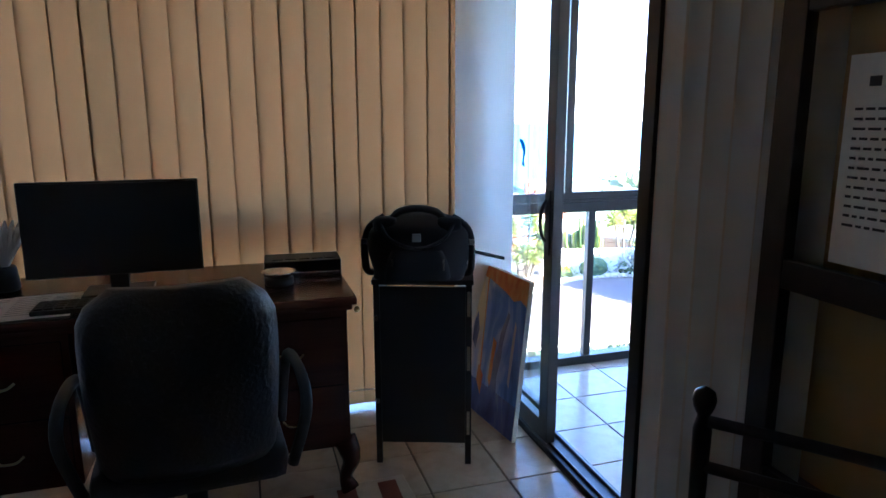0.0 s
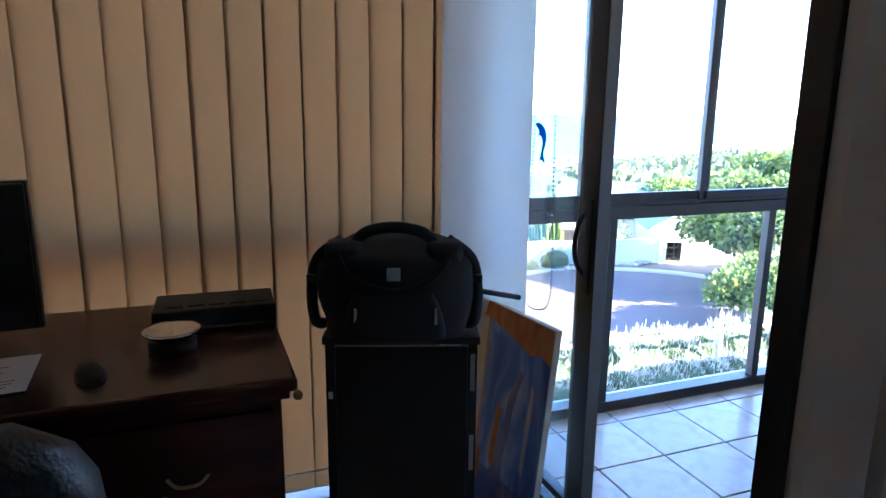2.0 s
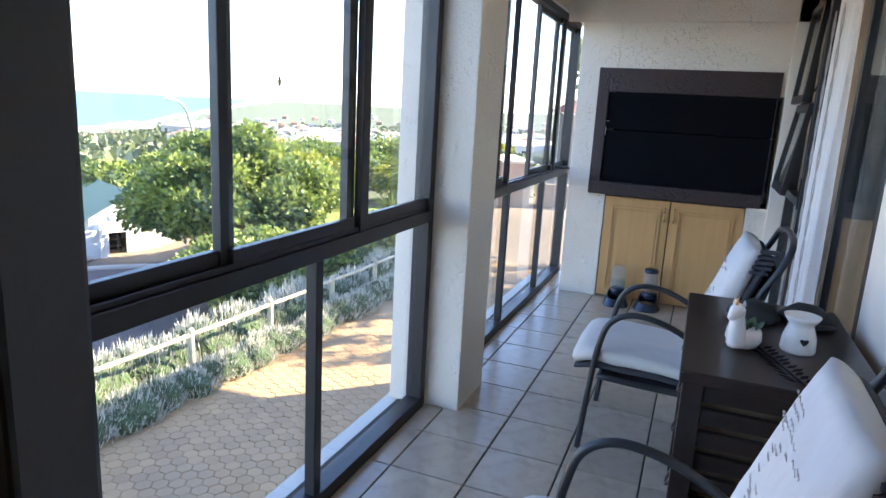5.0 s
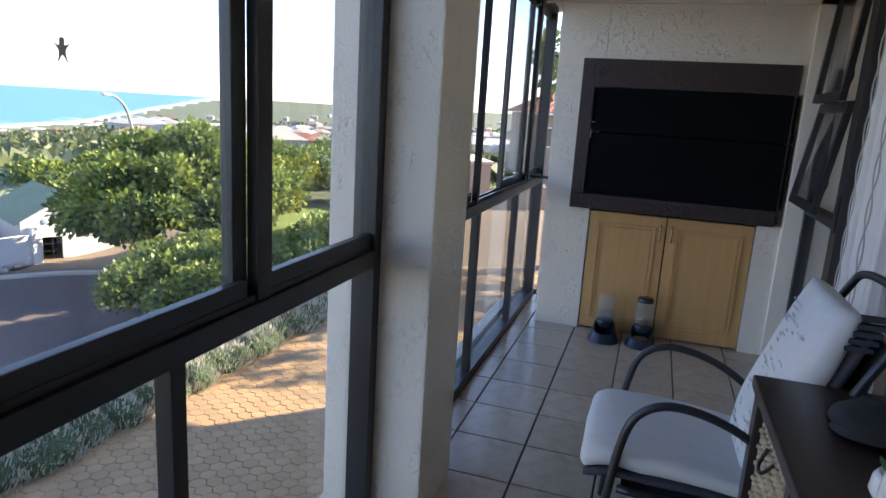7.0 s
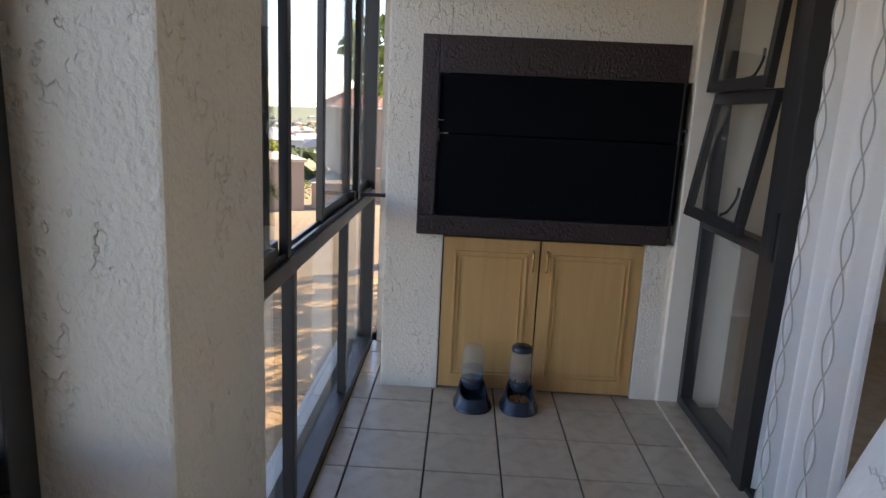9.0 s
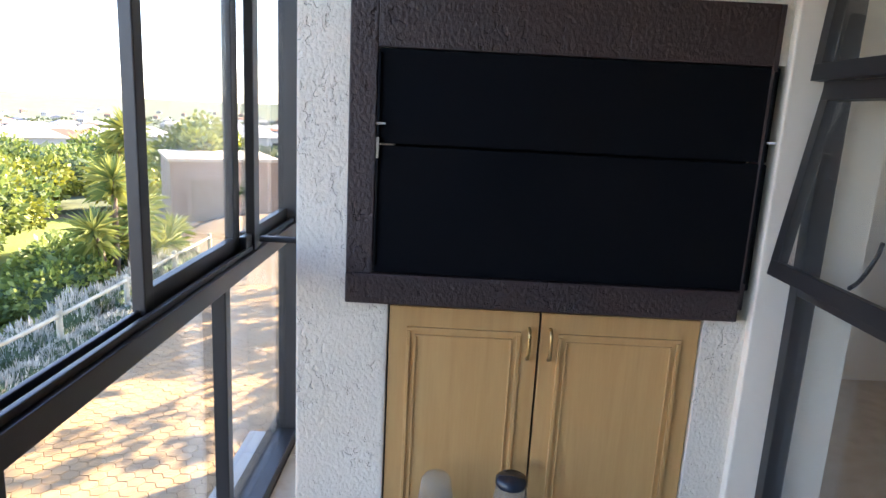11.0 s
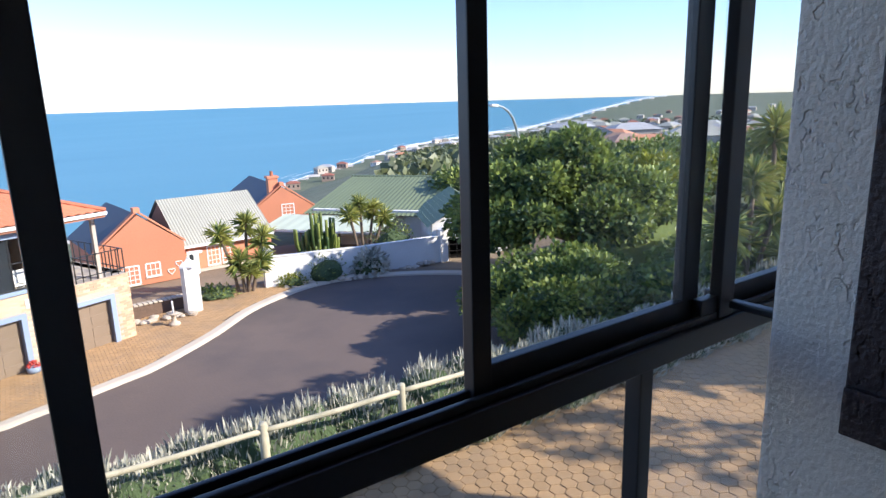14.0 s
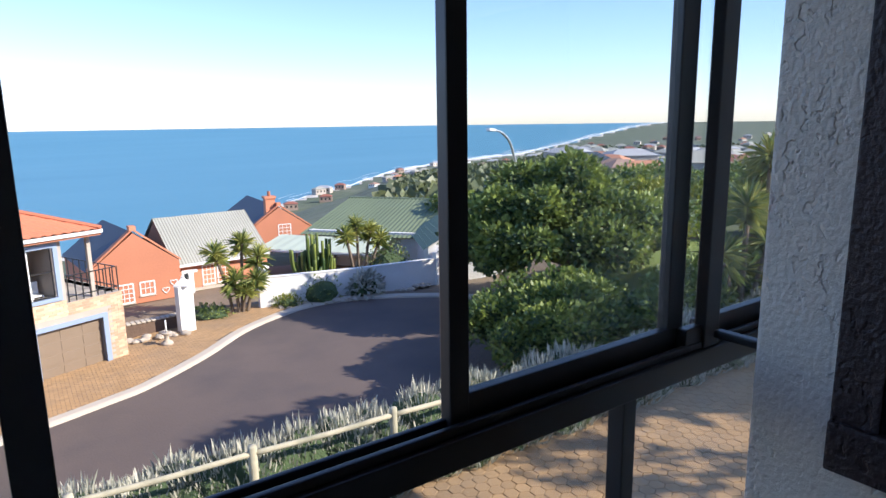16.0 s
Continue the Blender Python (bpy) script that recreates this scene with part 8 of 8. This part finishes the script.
# ---- lawn and neighbour to the east ----
def east_side():
    bm = B()
    pts = [(24.5, 15.0), (33, 15.5), (36, 19), (33, 23.5), (27.0, 24.2), (25.5, 19)]
    vs = []
    P = [Vector((x, y, 0)) for x, y in pts]
    c = sum(P, Vector()) / len(P)
    rings = []
    for f in (1.0, 0.8, 0.6, 0.4, 0.2):
        ring = []
        C = curve_pts([tuple(p) for p in P + P[:1]], 5)[:-1]
        for p in C:
            q = c.lerp(p, f)
            ring.append(bm.verts.new((q.x, q.y, height(q.x, q.y) + 0.05)))
        rings.append(ring)
    for a, b in zip(rings, rings[1:]):
        n = len(a)
        for k in range(n):
            bm.faces.new((a[k], a[(k + 1) % n], b[(k + 1) % n], b[k]))
    bm.faces.new(rings[-1])
    solid("lawn", bm, "grass", "mown green lawn on the slope", "", "structure")
    s = thing("garden_shed", "buff flat-roofed garage with a brown door beside the drive", "outbuilding", (25.6, 11.75, -2.75), -62)
    bx("wall", 0, 3.6, 0, 0.2, 0, 2.05, "house_wall_warm", s, "buff plaster wall")
    bx("wall", 0, 0.2, 0.2, 4, 0, 2.05, "house_wall_warm", s)
    bx("roof_slab", -0.08, 3.7, -0.08, 4.1, 2.05, 2.15, "kerb", s)
    bx("door", 0.62, 1.75, -0.03, 0.0, 0.02, 1.45, "garage", s, "brown boarded door")
    for x0, x1, z0, z1 in ((0.5, 0.62, 0, 1.57), (1.75, 1.87, 0, 1.57), (0.62, 1.75, 1.45, 1.57)):
        bx("door_surround", x0, x1, -0.06, 0.0, z0, z1, "house_wall_warm", s)
    for k in range(5):
        bx("door_board", 0.64 + 0.22 * k, 0.84 + 0.22 * k, -0.045, -0.03, 0.04, 1.43, "garage", s)
    n = thing("tiled_house", "buff house with red-brown tiled hip roof", "house", (40.5, 9.8, -2.6), -70)
    bx("wall", 0, 8, 0, 7, 0, 3.9, "house_wall_warm", n)
    o = 0.5
    for q in (((-o, -o), (8 + o, -o), (5.2, 3.5), (2.8, 3.5)), ((8 + o, -o), (8 + o, 7 + o), (5.2, 3.5), (5.2, 3.5)), ((-o, 7 + o), (-o, -o), (2.8, 3.5), (2.8, 3.5)), ((8 + o, 7 + o), (-o, 7 + o), (2.8, 3.5), (5.2, 3.5))):
        roof_sheet("roof", n, (*q[0], 3.9), (*q[1], 3.9), (*q[2], 5.6), (*q[3], 5.6), 24, 10, "roof_red", 0.04, 0.03, "red-brown roof tiles")
    bx("gutter", -o, 8 + o, -o - 0.08, -o, 3.8, 3.92, "white_trim", n)
    for x in (1, 3.2, 5.4):
        w = bx("window", x, x + 1.1, -0.03, 0.0, 1.9, 3.1, "white_trim", n, "white framed window")
        bx("pane", x + 0.08, x + 1.02, -0.045, -0.03, 1.98, 3.02, "dark_glass", w)
    w = thing("block_wall", "buff retaining garden walls stepping up the drive", "garden wall", (30, 6.5, -2.8), -75)
    bx("wall", 0, 4, 0, 0.25, 0, 1.6, "house_wall_warm", w)
    bx("wall", -2.4, -0.1, -1.6, -1.35, 0, 1.1, "house_wall_warm", w)
    bx("pillar", -0.2, 0.2, -0.1, 0.35, 0, 2.0, "house_wall_warm", w)


M["house_wall_warm"] = mat("buff_plaster", (0.31, 0.23, 0.18), 0.85, var=0.1, scale=0.7, bump=0.005, bscale=15, dirt=(0.25, 0.2, 0.16), dirt_amt=0.4, dirt_scale=0.7)
M["roof_red"] = mat("red_brown_roof_tile", (0.27, 0.105, 0.07), 0.8, var=0.12, scale=0.6)
east_side()


# ---- town on the slope and by the shore ----
def far_house(rng, kind, roofmat, wallmat):
    w, d, hh = kind
    t = thing("far_house", "small distant house with pitched roof on the hillside", "house", (0, 0, -200), 0, "houses of the distant town")
    bx("wall", -w / 2, w / 2, -d / 2, d / 2, -2, hh, wallmat, t)
    bm = B()
    o = 0.5
    e = [(-w / 2 - o, -d / 2 - o), (w / 2 + o, -d / 2 - o), (w / 2 + o, d / 2 + o), (-w / 2 - o, d / 2 + o)]
    lo = [bm.verts.new((x, y, hh)) for x, y in e]
    r = [bm.verts.new((-w / 2 + d * 0.45, 0, hh + d * 0.24)), bm.verts.new((w / 2 - d * 0.45, 0, hh + d * 0.24))]
    bm.faces.new((lo[0], lo[1], r[1], r[0]))
    bm.faces.new((lo[1], lo[2], r[1]))
    bm.faces.new((lo[2], lo[3], r[0], r[1]))
    bm.faces.new((lo[3], lo[0], r[0]))
    bm.faces.new(lo[::-1])
    part("roof", bm, roofmat, t)
    for k in range(3):
        x = -w / 2 + w * (k + 0.5) / 3
        bx("window", x - 0.7, x + 0.7, -d / 2 - 0.06, -d / 2, hh * 0.35, hh * 0.75, "dark_glass", t, "dark window")
        bx("window", -w / 2 - 0.06, -w / 2, -d / 2 + d * (k + 0.3) / 3, -d / 2 + d * (k + 0.7) / 3, hh * 0.35, hh * 0.75, "dark_glass", t, "dark window")
    return t


def place(src, x, y, z, ang, first):
    m = pose(x, y, z, 0, 0, ang)
    if first:
        src.matrix_basis = m
        return src
    return copy_thing(src, m)


def town():
    rng = random.Random(77)
    kinds = [((14, 9, 3.2), "roof_orange", "house_wall"), ((12, 9, 5.5), "grey_sheet", "house_wall"), ((10, 8, 3), "house_roof", "white_wall"), ((16, 9, 5.5), "roof_white", "house_wall"), ((11, 8, 5), "roof_red", "house_wall_warm"), ((13, 10, 3.4), "slate", "house_wall")]
    srcs = [far_house(rng, *k) for k in kinds]
    used = [False] * len(srcs)
    def put(i, az, d, ang, lift=0.0):
        x, y = HUB[0] + d * math.sin(radians(az)), HUB[1] + d * math.cos(radians(az))
        place(srcs[i], x, y, height(x, y) + lift, ang, not used[i])
        used[i] = True
    put(0, 52.9, 150, -40, 0.8)
    put(1, 56.6, 140, -50, 0.5)
    put(3, 51.3, 230, -30, 1)
    put(0, 59.2, 210, -60, 1)
    put(4, 61.0, 180, -50, 0.5)
    n = 0
    while n < 190:
        az = rng.uniform(45, 78)
        d = 170 * math.exp(rng.random() * 2.4)
        if d > interp(az, COAST) * 0.93:
            continue
        put(rng.randrange(6), az, d, rng.uniform(-80, 20), 0.5)
        n += 1
    n = 0
    while n < 55:
        az = rng.uniform(20, 45)
        c = interp(az, COAST)
        if az < 30 and n % 3:
            n += 1
            continue
        d = c * rng.uniform(0.72, 0.96) if az < 34 else c * rng.uniform(0.5, 0.95)
        put(rng.choice((0, 2, 3, 3, 2, 1, 4)), az, d, rng.uniform(-60, 30), 0.5)
        n += 1
    # scrub and trees between the houses
    verts, faces = [], []
    cores = B()
    for k in range(1500):
        az = rng.uniform(30, 80)
        d = 52 * math.exp(rng.random() * 3.0)
        if d > interp(az, COAST) * 0.92:
            continue
        x, y = HUB[0] + d * math.sin(radians(az)), HUB[1] + d * math.cos(radians(az))
        r = rng.uniform(1.4, 3.6) * (1 + d / 700)
        z = height(x, y) + r * 0.15
        leaf_cloud(None, (x, y, z), (r, r, r * 0.6), 26 if d > 250 else 70, r * 0.42, rng, 0.4, -0.2, 1.2, verts, faces)
    mesh_part("hillside_scrub", verts, faces, "leaf_far", None, "rounded green scrub and trees over the hillside", "stuff")
    cores.free()


M["leaf_far"] = leafy("distant_foliage", (0.15, 0.17, 0.07), (0.06, 0.08, 0.04), 0.2)
M["roof_orange"] = mat("distant_orange_roof", (0.50, 0.23, 0.13), 0.8, var=0.1, scale=0.3, obj=0.1)
M["roof_white"] = mat("distant_pale_roof", (0.36, 0.36, 0.37), 0.7, var=0.06, scale=0.3)
town()

lay_on_slope([o for o in scene.objects if o not in INDOORS and not o.parent])

# unseen house wing, added and sized so that its shadow shades the drive
st("wall_wing", 7.75, 15.2, -5.5, 1.2, -3.3, CEIL + 0.25, "wall_smooth", "white wall of the unseen house wing added for its shadow")
st("roof_wing", 7.75, 15.6, -6.0, 2.35, CEIL + 0.25, CEIL + 0.45, "ceiling", "flat eave of the unseen house wing added for its shadow")


# ---- floor tiles of the study and the balcony ----
def tiles():
    protos = {}
    floor = tagged(new("floor"), label="beige ceramic floor tiles with dark joints", kind="structure", category="tiled floor")
    px, py, ox, oy = 0.306, 0.302, 2.39, 2.675
    g = 0.007
    def tile(x0, x1, y0, y1):
        w, h = round(x1 - x0, 3), round(y1 - y0, 3)
        if w < 0.02 or h < 0.02:
            return
        if (w, h) not in protos:
            bm = B()
            vs = [(-w / 2, -h / 2), (w / 2, -h / 2), (w / 2, h / 2), (-w / 2, h / 2)]
            lo = [bm.verts.new((x, y, -0.012)) for x, y in vs]
            mi = [bm.verts.new((x, y, -0.002)) for x, y in vs]
            hi = [bm.verts.new((x - math.copysign(0.002, x), y - math.copysign(0.002, y), 0)) for x, y in vs]
            for a, b in ((lo, mi), (mi, hi)):
                for k in range(4):
                    bm.faces.new((a[k], a[(k + 1) % 4], b[(k + 1) % 4], b[k]))
            bm.faces.new(hi)
            me = mesh_of(bm, "tile")
            me.materials.append(M["tile"])
            protos[(w, h)] = me
        part("tile", protos[(w, h)], "tile", floor, at=pose((x0 + x1) / 2, (y0 + y1) / 2, 0.0))
    for area in ((1.20, 6.56, 1.45, 3.07), (-2.4, 1.085, -0.4, 3.07)):
        ax0, ax1, ay0, ay1 = area
        i0, i1 = math.floor((ax0 - ox) / px), math.ceil((ax1 - ox) / px)
        j0, j1 = math.floor((ay0 - oy) / py), math.ceil((ay1 - oy) / py)
        for i in range(i0, i1):
            for j in range(j0, j1):
                x0, x1 = max(ox + i * px + g / 2, ax0), min(ox + (i + 1) * px - g / 2, ax1)
                y0, y1 = max(oy + j * py + g / 2, ay0), min(oy + (j + 1) * py - g / 2, ay1)
                if x1 - x0 > 0.02 and y1 - y0 > 0.02:
                    tile(x0, x1, y0, y1)


tiles()


def drive_pavers():
    bm = B()
    rings = []
    for f, z in ((0.97, -0.03), (0.97, -0.006), (0.91, 0.0)):
        rings.append([bm.verts.new((a * f, b * f, z)) for a, b in drive_hex])
    for a, b in zip(rings, rings[1:]):
        for k in range(6):
            bm.faces.new((a[k], a[(k + 1) % 6], b[(k + 1) % 6], b[k]))
    bm.faces.new(rings[-1])
    me = mesh_of(bm, "paver")
    me.materials.append(M["paver"])
    for x, y, z, a in drive_singles:
        part("paver", me, "paver", drive_thing, at=pose(x, y, z + fall(x, y), 0, 0, a))


drive_pavers()
